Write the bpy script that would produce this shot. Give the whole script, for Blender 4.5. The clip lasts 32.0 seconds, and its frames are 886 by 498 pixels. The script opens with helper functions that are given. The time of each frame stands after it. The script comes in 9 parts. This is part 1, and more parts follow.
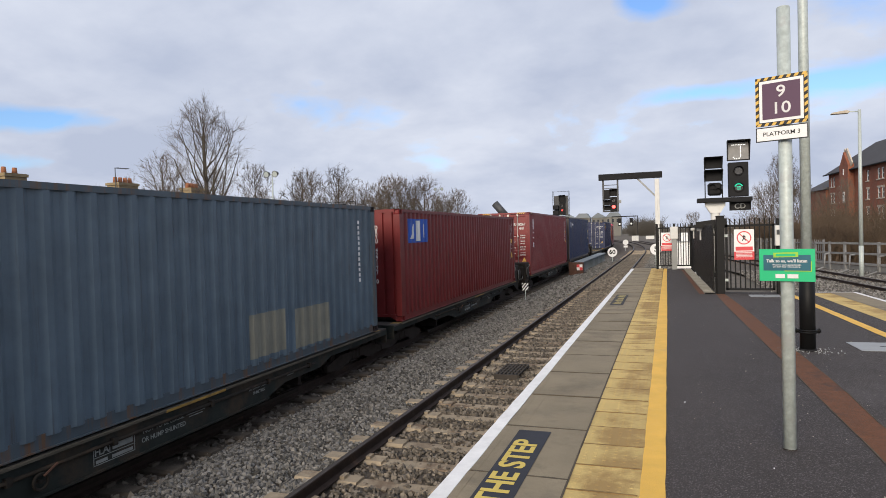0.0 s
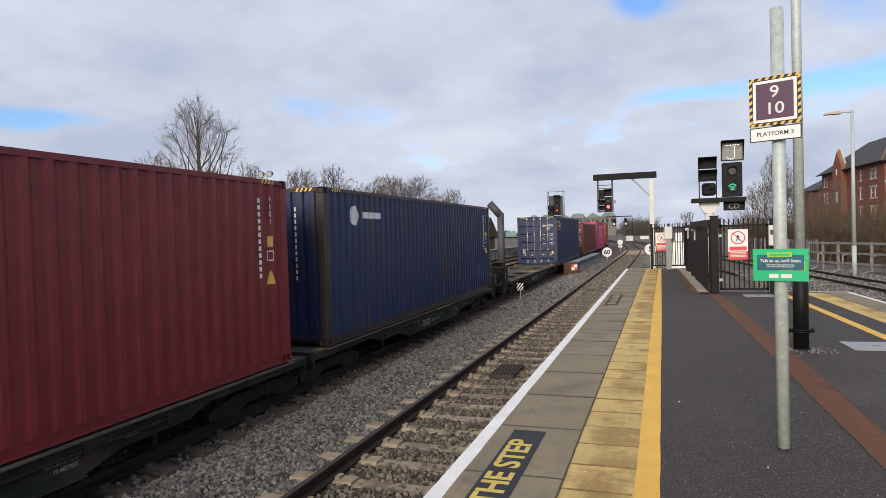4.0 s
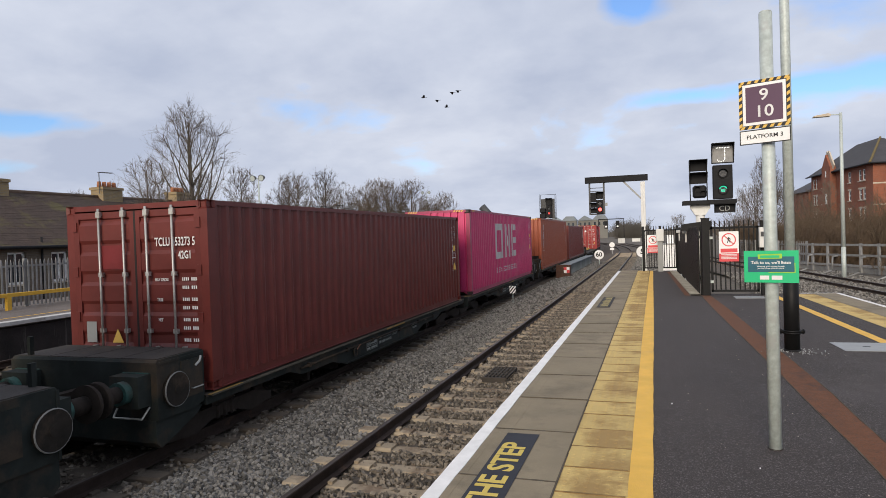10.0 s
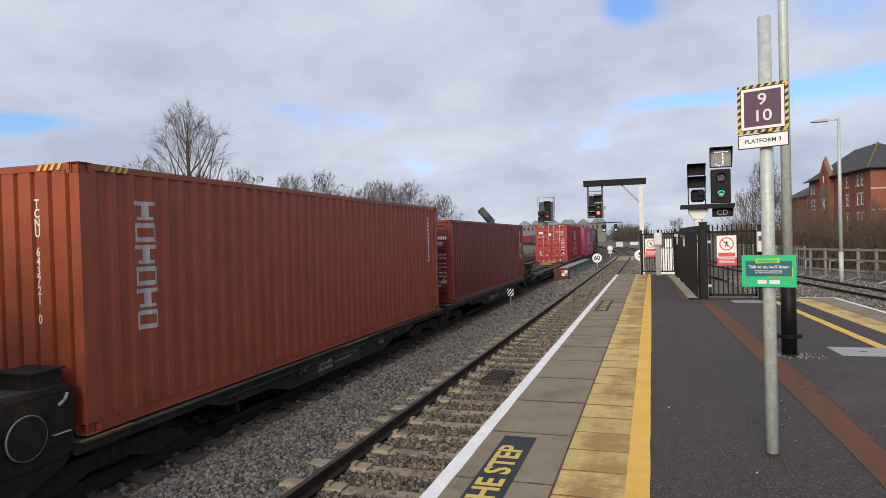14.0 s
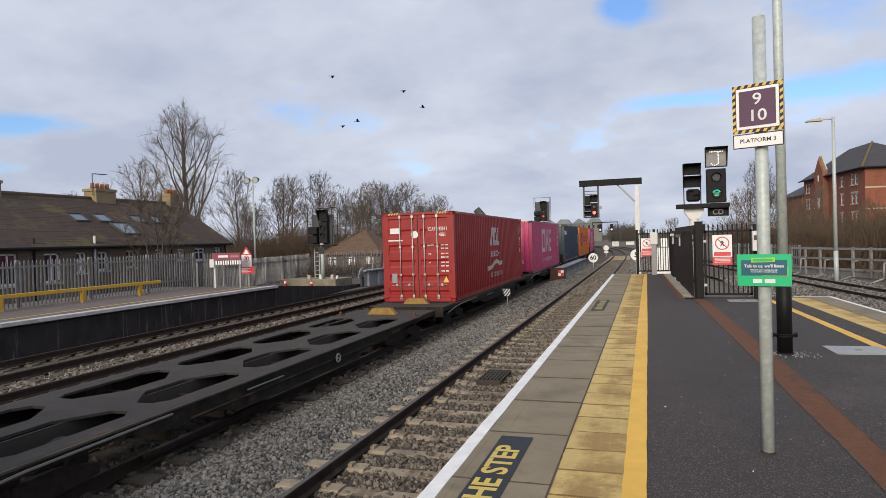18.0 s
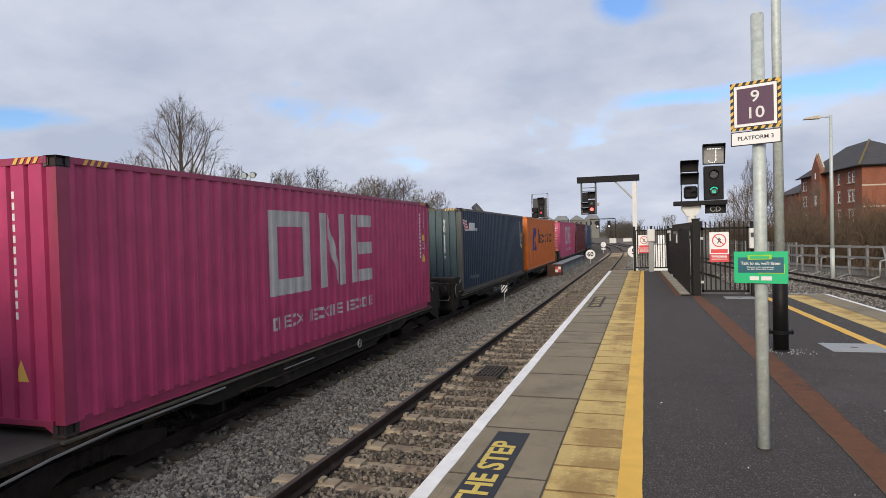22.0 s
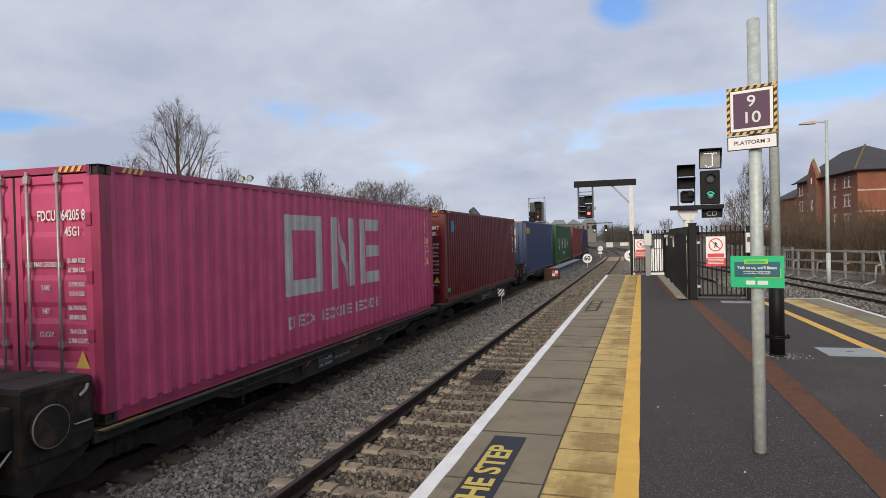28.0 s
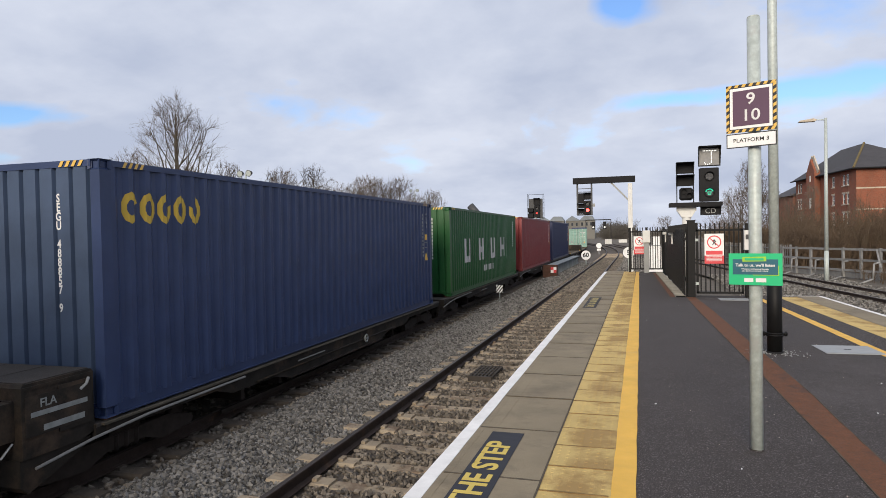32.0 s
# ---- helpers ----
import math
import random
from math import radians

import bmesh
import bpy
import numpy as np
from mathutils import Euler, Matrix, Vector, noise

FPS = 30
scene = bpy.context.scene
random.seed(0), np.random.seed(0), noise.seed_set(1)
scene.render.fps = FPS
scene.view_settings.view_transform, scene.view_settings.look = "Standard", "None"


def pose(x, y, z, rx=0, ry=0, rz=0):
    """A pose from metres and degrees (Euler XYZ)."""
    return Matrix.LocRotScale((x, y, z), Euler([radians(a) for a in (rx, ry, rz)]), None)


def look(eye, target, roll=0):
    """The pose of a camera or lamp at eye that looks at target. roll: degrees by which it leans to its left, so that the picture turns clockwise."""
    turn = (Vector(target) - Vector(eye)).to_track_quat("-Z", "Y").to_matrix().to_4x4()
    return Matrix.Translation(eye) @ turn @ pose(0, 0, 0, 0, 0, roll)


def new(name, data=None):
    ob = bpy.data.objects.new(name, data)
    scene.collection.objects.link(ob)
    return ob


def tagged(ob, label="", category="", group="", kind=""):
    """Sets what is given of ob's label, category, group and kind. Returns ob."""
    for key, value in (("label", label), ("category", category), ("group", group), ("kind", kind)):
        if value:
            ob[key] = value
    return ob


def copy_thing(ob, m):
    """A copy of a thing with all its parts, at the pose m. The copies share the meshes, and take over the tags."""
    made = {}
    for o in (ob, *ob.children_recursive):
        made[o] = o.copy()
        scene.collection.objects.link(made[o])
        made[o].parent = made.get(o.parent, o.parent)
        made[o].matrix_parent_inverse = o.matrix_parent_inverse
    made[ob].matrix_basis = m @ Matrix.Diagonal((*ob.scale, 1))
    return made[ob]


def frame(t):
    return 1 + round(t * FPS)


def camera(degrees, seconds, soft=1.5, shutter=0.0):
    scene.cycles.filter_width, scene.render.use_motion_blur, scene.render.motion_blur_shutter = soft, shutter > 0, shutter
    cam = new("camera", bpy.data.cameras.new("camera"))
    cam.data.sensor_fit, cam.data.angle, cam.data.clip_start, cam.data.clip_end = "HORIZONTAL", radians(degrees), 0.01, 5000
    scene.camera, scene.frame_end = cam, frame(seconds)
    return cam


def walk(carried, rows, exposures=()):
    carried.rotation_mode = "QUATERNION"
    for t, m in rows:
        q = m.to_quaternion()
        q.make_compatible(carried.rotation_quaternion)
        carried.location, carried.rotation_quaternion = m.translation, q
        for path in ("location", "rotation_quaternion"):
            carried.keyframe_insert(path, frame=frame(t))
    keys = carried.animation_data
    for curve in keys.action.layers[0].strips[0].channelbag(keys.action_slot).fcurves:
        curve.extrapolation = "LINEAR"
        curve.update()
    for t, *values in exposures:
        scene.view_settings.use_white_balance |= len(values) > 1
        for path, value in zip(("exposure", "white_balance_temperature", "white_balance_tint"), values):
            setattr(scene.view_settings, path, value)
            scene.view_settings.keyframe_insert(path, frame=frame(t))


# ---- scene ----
# The eye stands still on the platform and turns slightly; angles in degrees.
PAN = [
    (0, 88.725, 1.623, 19.279), (0.5, 88.732, 1.675, 19.153), (1, 88.718, 1.647, 19.057), (1.5, 88.746, 1.612, 18.974),
    (2, 88.747, 1.642, 18.934), (2.5, 88.784, 1.483, 18.911), (3, 88.784, 1.553, 18.846), (3.5, 88.757, 1.644, 18.856),
    (5.5, 88.609, 1.597, 18.715), (6, 88.583, 1.721, 18.642), (6.5, 88.652, 1.733, 18.517), (7, 88.727, 1.540, 18.478),
    (7.5, 88.828, 1.433, 18.450), (8, 88.907, 1.542, 18.388), (8.5, 89.010, 1.774, 18.291), (9, 89.010, 1.830, 18.196),
    (9.5, 89.032, 1.969, 18.169), (10, 88.995, 1.896, 18.153), (10.5, 88.955, 1.806, 18.139), (11, 88.968, 1.720, 18.116),
    (11.5, 88.975, 1.669, 18.087), (12, 89.031, 1.625, 18.083), (12.5, 89.115, 1.515, 18.081), (13, 89.133, 1.521, 18.073),
    (13.5, 89.198, 1.561, 18.026), (14, 89.207, 1.549, 17.995), (14.5, 89.268, 1.540, 17.941), (16.5, 89.485, 1.602, 17.674),
    (17, 89.413, 1.612, 17.667), (17.5, 89.322, 1.640, 17.671), (18, 89.220, 1.731, 17.661), (18.5, 89.105, 1.800, 17.636),
    (19, 89.052, 1.781, 17.639), (19.5, 89.008, 1.676, 17.642), (20, 89.010, 1.724, 17.599), (20.5, 88.996, 1.753, 17.523),
    (21, 88.995, 1.754, 17.464), (21.5, 88.934, 1.664, 17.423), (22, 88.849, 1.477, 17.435), (22.5, 88.823, 1.414, 17.426),
    (23, 88.758, 1.430, 17.425), (23.5, 88.751, 1.457, 17.370), (24, 88.801, 1.483, 17.307), (24.5, 88.863, 1.321, 17.294),
    (25, 88.942, 1.308, 17.258), (25.5, 89.016, 1.330, 17.229), (27.5, 89.195, 1.413, 17.143), (28, 89.178, 1.348, 17.174),
    (28.5, 89.151, 1.440, 17.180), (29, 89.124, 1.527, 17.188), (29.5, 89.122, 1.527, 17.207), (30, 89.011, 1.467, 17.238),
    (30.5, 88.89, 1.50, 17.254), (31, 88.772, 1.47, 17.245), (31.5, 88.793, 1.17, 17.184), (32, 88.825, 1.085, 17.06),
]
cam = camera(69.3, 32.0, soft=0.6)
walk(cam, [(t, pose(0, 0, 1.56, rx, ry, rz)) for t, rx, ry, rz in PAN], exposures=[(0, 0.08), (3, 0.06), (8, 0.04), (14, 0.0), (20, -0.02), (23, -0.02), (25, 0.05), (28, -0.11), (30, -0.13), (31, -0.05), (32, 0.08)])

# ---- sky, sun ----
SUN_AZ, SUN_EL = radians(184), radians(22)      # from north (+y), clockwise
world = bpy.data.worlds.new("sky")
scene.world = world
world.use_nodes = True
wn, wl = world.node_tree.nodes, world.node_tree.links
wn.clear()


def wnode(kind, **kw):
    n = wn.new(kind)
    for k, v in kw.items():
        n.inputs[k].default_value = v
    return n


w_out = wn.new("ShaderNodeOutputWorld")
w_bg = wnode("ShaderNodeBackground", Strength=0.122)
w_sky = wn.new("ShaderNodeTexSky")
w_sky.sky_type = "NISHITA"
w_sky.sun_disc = False
w_sky.sun_elevation, w_sky.sun_rotation = SUN_EL, SUN_AZ
w_sky.dust_density, w_sky.ozone_density = 0.6, 1.6
w_co = wn.new("ShaderNodeTexCoord")
w_sep = wn.new("ShaderNodeSeparateXYZ")
wl.new(w_co.outputs["Generated"], w_sep.inputs[0])


def wmath(op, a, b=0.0, c=0.0):
    n = wn.new("ShaderNodeMath")
    n.operation = op
    for i, v in enumerate((a, b, c)):
        if isinstance(v, (int, float)):
            n.inputs[i].default_value = v
        else:
            wl.new(v, n.inputs[i])
    return n.outputs[0]


# cloud deck seen from below: banks that flatten towards the horizon, with a few blue openings
w_den = wmath("ADD", wmath("MAXIMUM", w_sep.outputs[2], 0.0), 0.30)
w_uv = wn.new("ShaderNodeCombineXYZ")
wl.new(wmath("DIVIDE", w_sep.outputs[0], w_den), w_uv.inputs[0])
wl.new(wmath("DIVIDE", w_sep.outputs[1], w_den), w_uv.inputs[1])
w_off = wn.new("ShaderNodeVectorMath")
wl.new(w_uv.outputs[0], w_off.inputs[0])
w_off.inputs[1].default_value = (7.3, 1.4, 2.0)
w_n1 = wnode("ShaderNodeTexNoise", Scale=2.1, Detail=9.0, Roughness=0.52, Distortion=0.15)
w_n2 = wnode("ShaderNodeTexNoise", Scale=1.7, Detail=8.0, Roughness=0.55, Distortion=0.1)
for n in (w_n1, w_n2):
    wl.new(w_off.outputs[0], n.inputs["Vector"])
w_az = wmath("ARCTAN2", w_sep.outputs[0], w_sep.outputs[1])
# openings: bearing, height, half width, half height, strength
w_gap = 0.0
for az, el, sa, sz, k in ((-0.93, 0.165, 0.14, 0.016, 0.27), (-0.90, 0.107, 0.12, 0.013, 0.17), (-0.02, 0.325, 0.055, 0.030, 0.27), (0.05, 0.189, 0.08, 0.012, 0.25),
                          (0.25, 0.190, 0.10, 0.018, 0.27), (-0.84, 0.245, 0.12, 0.030, 0.13), (0.24, 0.27, 0.06, 0.03, 0.14)):
    u = wmath("DIVIDE", wmath("SUBTRACT", w_az, az), sa)
    v = wmath("DIVIDE", wmath("SUBTRACT", w_sep.outputs[2], el), sz)
    g = wmath("POWER", 2.718, wmath("MULTIPLY", wmath("ADD", wmath("MULTIPLY", u, u), wmath("MULTIPLY", v, v)), -1.0))
    w_gap = wmath("ADD", wmath("MULTIPLY", g, k), w_gap)
w_cov = wn.new("ShaderNodeMapRange")
w_cov.inputs[1].default_value, w_cov.inputs[2].default_value = 0.24, 0.40
wl.new(wmath("SUBTRACT", w_n1.outputs[0], w_gap), w_cov.inputs[0])
w_tone = wn.new("ShaderNodeValToRGB")
w_tone.color_ramp.elements[0].position, w_tone.color_ramp.elements[0].color = 0.40, (5.6, 5.95, 6.85, 1)
w_tone.color_ramp.elements[1].position, w_tone.color_ramp.elements[1].color = 0.60, (3.9, 4.35, 5.5, 1)
# thick cloud is grey underneath, its thin edges are bright
wl.new(wmath("ADD", wmath("MULTIPLY", w_n1.outputs[0], 0.45), wmath("MULTIPLY", w_n2.outputs[0], 0.55)), w_tone.inputs[0])
w_clamp = wn.new("ShaderNodeClamp")
w_mix = wn.new("ShaderNodeMix")
w_mix.data_type = "RGBA"
# towards the horizon the openings close up
wl.new(wmath("MAXIMUM", w_cov.outputs[0], wmath("SUBTRACT", 1.5, wmath("MULTIPLY", w_sep.outputs[2], 14.0))), w_clamp.inputs[0])
wl.new(w_clamp.outputs[0], w_mix.inputs["Factor"])
w_blue = wn.new("ShaderNodeVectorMath")
w_blue.operation = "MULTIPLY"
w_blue.inputs[1].default_value = (0.92, 1.10, 1.42)
wl.new(w_sky.outputs[0], w_blue.inputs[0])
wl.new(w_blue.outputs[0], w_mix.inputs["A"])
wl.new(w_tone.outputs[0], w_mix.inputs["B"])
wl.new(w_mix.outputs["Result"], w_bg.inputs[0])
wl.new(w_bg.outputs[0], w_out.inputs[0])

sun = new("sun", bpy.data.lights.new("sun", "SUN"))
sun.data.energy, sun.data.angle, sun.data.color = 3.35, radians(30), (1.0, 0.87, 0.70)
sun_dir = Vector((math.sin(SUN_AZ) * math.cos(SUN_EL), math.cos(SUN_AZ) * math.cos(SUN_EL), math.sin(SUN_EL)))
sun.matrix_basis = look(sun_dir * 80, (0, 0, 0))

# ---- materials ----
def mat(name, color, rough=0.7, metal=0.0, dark=0.75, scale=6.0, stain=None, stain_at=0.6, bump=0.0, bump_scale=60.0,
        streak=False, spec=0.5, spread=0.06, island=False, fine=0.0, grow=None):
    """Paint or stone: colour varied at two scales, a stain colour with a shape of its own, relief."""
    m = bpy.data.materials.new(name)
    m.use_nodes = True
    nt = m.node_tree
    nodes, links = nt.nodes, nt.links
    b = nodes["Principled BSDF"]
    b.inputs["Roughness"].default_value, b.inputs["Metallic"].default_value = rough, metal
    b.inputs["Specular IOR Level"].default_value = spec
    tc = nodes.new("ShaderNodeTexCoord")
    info = nodes.new("ShaderNodeObjectInfo")
    add = nodes.new("ShaderNodeVectorMath")
    add.operation = "MULTIPLY_ADD"
    links.new(info.outputs["Random"], add.inputs[0])
    add.inputs[1].default_value = (37.0, 53.0, 11.0)
    links.new(tc.outputs["Object"], add.inputs[2])
    vec = add.outputs[0]

    def noise_node(sc, detail=5.0, rgh=0.6, stretch=None):
        n = nodes.new("ShaderNodeTexNoise")
        n.inputs["Scale"].default_value, n.inputs["Detail"].default_value, n.inputs["Roughness"].default_value = sc, detail, rgh
        v = vec
        if stretch:
            mp = nodes.new("ShaderNodeMapping")
            mp.inputs["Scale"].default_value = stretch
            links.new(v, mp.inputs[0])
            v = mp.outputs[0]
        links.new(v, n.inputs["Vector"])
        return n.outputs[0]

    def ramp(src, lo, hi):
        r = nodes.new("ShaderNodeMapRange")
        r.inputs[1].default_value, r.inputs[2].default_value = lo, hi
        links.new(src, r.inputs[0])
        return r.outputs[0]

    def mixc(f, a, c):
        mx = nodes.new("ShaderNodeMix")
        mx.data_type = "RGBA"
        for key, v in (("Factor", f), ("A", a), ("B", c)):
            if isinstance(v, tuple):
                mx.inputs[key].default_value = (*v, 1)
            elif isinstance(v, float):
                mx.inputs[key].default_value = v
            else:
                links.new(v, mx.inputs[key])
        return mx.outputs["Result"]

    low = tuple(c * dark for c in color)
    col = mixc(ramp(noise_node(scale), 0.32, 0.68), low, tuple(color))
    if spread:
        hsv = nodes.new("ShaderNodeHueSaturation")
        src = nodes.new("ShaderNodeNewGeometry").outputs["Random Per Island"] if island else info.outputs["Random"]
        r = nodes.new("ShaderNodeMapRange")
        r.inputs[3].default_value, r.inputs[4].default_value = 1 - spread * 2, 1 + spread * 2
        links.new(src, r.inputs[0])
        links.new(r.outputs[0], hsv.inputs["Value"])
        links.new(col, hsv.inputs["Color"])
        col = hsv.outputs[0]
    if fine:
        col = mixc(ramp(noise_node(bump_scale * 1.7, 2.0), 0.35, 0.65), col, tuple(c * (1 - fine) for c in color))
    if stain:
        st = (7.0, 7.0, 0.45) if streak else None
        src = noise_node(1.0 if streak else scale * 0.35, 8.0, 0.68, st)
        if grow:            # (axis, from, to, amount): the stain gathers along one axis of the thing
            sp = nodes.new("ShaderNodeSeparateXYZ")
            links.new(tc.outputs["Object"], sp.inputs[0])
            gm = nodes.new("ShaderNodeMath")
            gm.operation = "MULTIPLY_ADD"
            links.new(ramp(sp.outputs[grow[0]], grow[1], grow[2]), gm.inputs[0])
            gm.inputs[1].default_value = grow[3]
            links.new(src, gm.inputs[2])
            src = gm.outputs[0]
        f = ramp(src, stain_at, stain_at + 0.13)
        col = mixc(f, col, tuple(stain))
    links.new(col, b.inputs["Base Color"])
    rr = nodes.new("ShaderNodeMapRange")
    rr.inputs[3].default_value, rr.inputs[4].default_value = max(0.03, rough - 0.1), min(1.0, rough + 0.1)
    links.new(noise_node(scale * 2.3), rr.inputs[0])
    links.new(rr.outputs[0], b.inputs["Roughness"])
    if bump:
        bp = nodes.new("ShaderNodeBump")
        bp.inputs["Strength"].default_value, bp.inputs["Distance"].default_value = 1.0, bump
        links.new(noise_node(bump_scale, 6.0, 0.65), bp.inputs["Height"])
        links.new(bp.outputs[0], b.inputs["Normal"])
    return m


def glow(name, color, power):
    m = bpy.data.materials.new(name)
    m.use_nodes = True
    b = m.node_tree.nodes["Principled BSDF"]
    b.inputs["Base Color"].default_value = (*[c * 0.2 for c in color], 1)
    b.inputs["Emission Color"].default_value, b.inputs["Emission Strength"].default_value = (*color, 1), power
    return m


def brick_mat(name, c1, c2, mortar, w=0.225, h=0.075):
    m = mat(name, c1, 0.85, bump=0.004, bump_scale=30)
    nt = m.node_tree
    b = nt.nodes["Principled BSDF"]
    tc = nt.nodes.new("ShaderNodeTexCoord")
    sep = nt.nodes.new("ShaderNodeSeparateXYZ")
    nt.links.new(tc.outputs["Object"], sep.inputs[0])
    s = nt.nodes.new("ShaderNodeMath")
    nt.links.new(sep.outputs[0], s.inputs[0])
    nt.links.new(sep.outputs[1], s.inputs[1])
    cb = nt.nodes.new("ShaderNodeCombineXYZ")
    nt.links.new(s.outputs[0], cb.inputs[0])
    nt.links.new(sep.outputs[2], cb.inputs[1])
    br = nt.nodes.new("ShaderNodeTexBrick")
    br.inputs["Scale"].default_value = 1.0
    br.inputs["Brick Width"].default_value, br.inputs["Row Height"].default_value = w, h
    br.inputs["Mortar Size"].default_value = 0.008
    br.inputs["Color1"].default_value, br.inputs["Color2"].default_value, br.inputs["Mortar"].default_value = (*c1, 1), (*c2, 1), (*mortar, 1)
    nt.links.new(cb.outputs[0], br.inputs["Vector"])
    nz = nt.nodes.new("ShaderNodeTexNoise")
    nz.inputs["Scale"].default_value, nz.inputs["Detail"].default_value = 0.5, 6.0
    nt.links.new(tc.outputs["Object"], nz.inputs["Vector"])
    mx = nt.nodes.new("ShaderNodeMix")
    mx.data_type, mx.blend_type = "RGBA", "MULTIPLY"
    mx.inputs["Factor"].default_value = 0.7
    nt.links.new(br.outputs[0], mx.inputs["A"])
    rp = nt.nodes.new("ShaderNodeMapRange")
    rp.inputs[1].default_value, rp.inputs[2].default_value, rp.inputs[3].default_value = 0.3, 0.7, 0.6
    nt.links.new(nz.outputs[0], rp.inputs[0])
    nt.links.new(rp.outputs[0], mx.inputs["B"])
    nt.links.new(mx.outputs["Result"], b.inputs["Base Color"])
    return m


def glass_mat(name, color, rough=0.08):
    m = mat(name, color, rough, dark=0.8, scale=0.8, spread=0.1)
    m.node_tree.nodes["Principled BSDF"].inputs["Specular IOR Level"].default_value = 0.8
    return m


M_GROUND = mat("earth", (0.13, 0.11, 0.085), 0.95, dark=0.6, scale=1.2, stain=(0.10, 0.11, 0.05), bump=0.03, bump_scale=9)
M_BALLAST = mat("ballast bed", (0.130, 0.105, 0.082), 0.95, dark=0.45, scale=22, stain=(0.09, 0.063, 0.044), stain_at=0.58, bump=0.05, bump_scale=26)
M_STONE = mat("ballast stone", (0.186, 0.177, 0.163), 0.92, dark=0.6, scale=14, stain=(0.120, 0.100, 0.080), stain_at=0.6, bump=0.004, bump_scale=90, spread=0.36, island=True)
M_STONE_W = mat("worn ballast stone", (0.170, 0.146, 0.118), 0.95, dark=0.62, scale=14, stain=(0.115, 0.08, 0.055), stain_at=0.56, bump=0.004, bump_scale=90, spread=0.3, island=True)
M_SLEEPER = mat("sleeper concrete", (0.40, 0.325, 0.23), 0.95, dark=0.55, scale=5, stain=(0.17, 0.12, 0.08), stain_at=0.49, bump=0.008, bump_scale=40, spread=0.14, fine=0.2)
M_RAIL = mat("rusty rail", (0.042, 0.027, 0.021), 0.75, 0.1, dark=0.6, scale=9, stain=(0.075, 0.042, 0.026), bump=0.003, bump_scale=80, spec=0.3)
M_RAILTOP = mat("rail head", (0.10, 0.085, 0.075), 0.45, 0.5, dark=0.7, scale=3, spread=0)
M_CLIP = mat("rail clip", (0.07, 0.05, 0.04), 0.7, 0.4)
M_ASPHALT = mat("asphalt", (0.076, 0.061, 0.058), 0.9, dark=0.78, scale=1.1, stain=(0.064, 0.054, 0.053), stain_at=0.58, bump=0.014, bump_scale=75, spread=0, fine=0.72)
def speckle(m, color, scale, lo, hi, amount):
    """Small chips of another colour showing in a surface."""
    nt = m.node_tree
    b = nt.nodes["Principled BSDF"]
    src = b.inputs["Base Color"].links[0].from_socket
    tc, nz, mr, mx = (nt.nodes.new(k) for k in ("ShaderNodeTexCoord", "ShaderNodeTexNoise", "ShaderNodeMapRange", "ShaderNodeMix"))
    nz.inputs["Scale"].default_value, nz.inputs["Detail"].default_value = scale, 1.5
    nt.links.new(tc.outputs["Object"], nz.inputs["Vector"])
    mr.inputs[1].default_value, mr.inputs[2].default_value, mr.inputs[4].default_value = lo, hi, amount
    nt.links.new(nz.outputs[0], mr.inputs[0])
    mx.data_type = "RGBA"
    nt.links.new(mr.outputs[0], mx.inputs["Factor"])
    nt.links.new(src, mx.inputs["A"])
    mx.inputs["B"].default_value = (*color, 1)
    nt.links.new(mx.outputs["Result"], b.inputs["Base Color"])


speckle(M_ASPHALT, (0.21, 0.19, 0.18), 105.0, 0.58, 0.68, 0.75)
speckle(M_ASPHALT, (0.02, 0.018, 0.018), 60.0, 0.58, 0.68, 0.6)
M_COPING = mat("coping concrete", (0.290, 0.238, 0.158), 0.9, dark=0.60, scale=2.4, stain=(0.150, 0.122, 0.083), stain_at=0.53, bump=0.004, bump_scale=120, spread=0.09, fine=0.22)
M_TACTILE = mat("buff tactile concrete", (0.60, 0.435, 0.160), 0.85, dark=0.8, scale=4.4, stain=(0.32, 0.205, 0.070), stain_at=0.56, grow=(0, 0.06, 0.20, 0.13), bump=0.003, bump_scale=140, spread=0.08, fine=0.15)
M_WHITE_LINE = mat("white line paint", (0.86, 0.85, 0.83), 0.7, dark=0.82, scale=6, stain=(0.42, 0.39, 0.33), stain_at=0.63, bump=0.003, bump_scale=70, spread=0)
M_YELLOW_LINE = mat("yellow line paint", (0.80, 0.47, 0.075), 0.7, dark=0.85, scale=4, stain=(0.6, 0.36, 0.1), stain_at=0.62, bump=0.003, bump_scale=70, spread=0)
M_RUSTSTRIP = mat("red oxide strip", (0.182, 0.066, 0.024), 0.9, dark=0.55, scale=9, stain=(0.065, 0.03, 0.02), stain_at=0.56, bump=0.006, bump_scale=110, spread=0, fine=0.35)
speckle(M_RUSTSTRIP, (0.05, 0.03, 0.02), 55.0, 0.56, 0.68, 0.6)
M_CONC = mat("weathered concrete", (0.27, 0.24, 0.175), 0.92, dark=0.6, scale=2, stain=(0.13, 0.125, 0.07), stain_at=0.52, bump=0.006, bump_scale=50)
M_PLATWALL = mat("sooty platform wall", (0.030, 0.024, 0.0225), 0.95, dark=0.35, scale=1.8, stain=(0.15, 0.132, 0.125), stain_at=0.585, streak=True, bump=0.012, bump_scale=25, spread=0)
M_GALV = mat("galvanised steel", (0.47, 0.525, 0.505), 0.5, 0.1, dark=0.70, scale=22, stain=(0.40, 0.42, 0.41), stain_at=0.52, bump=0.0006, bump_scale=60, spread=0.04)
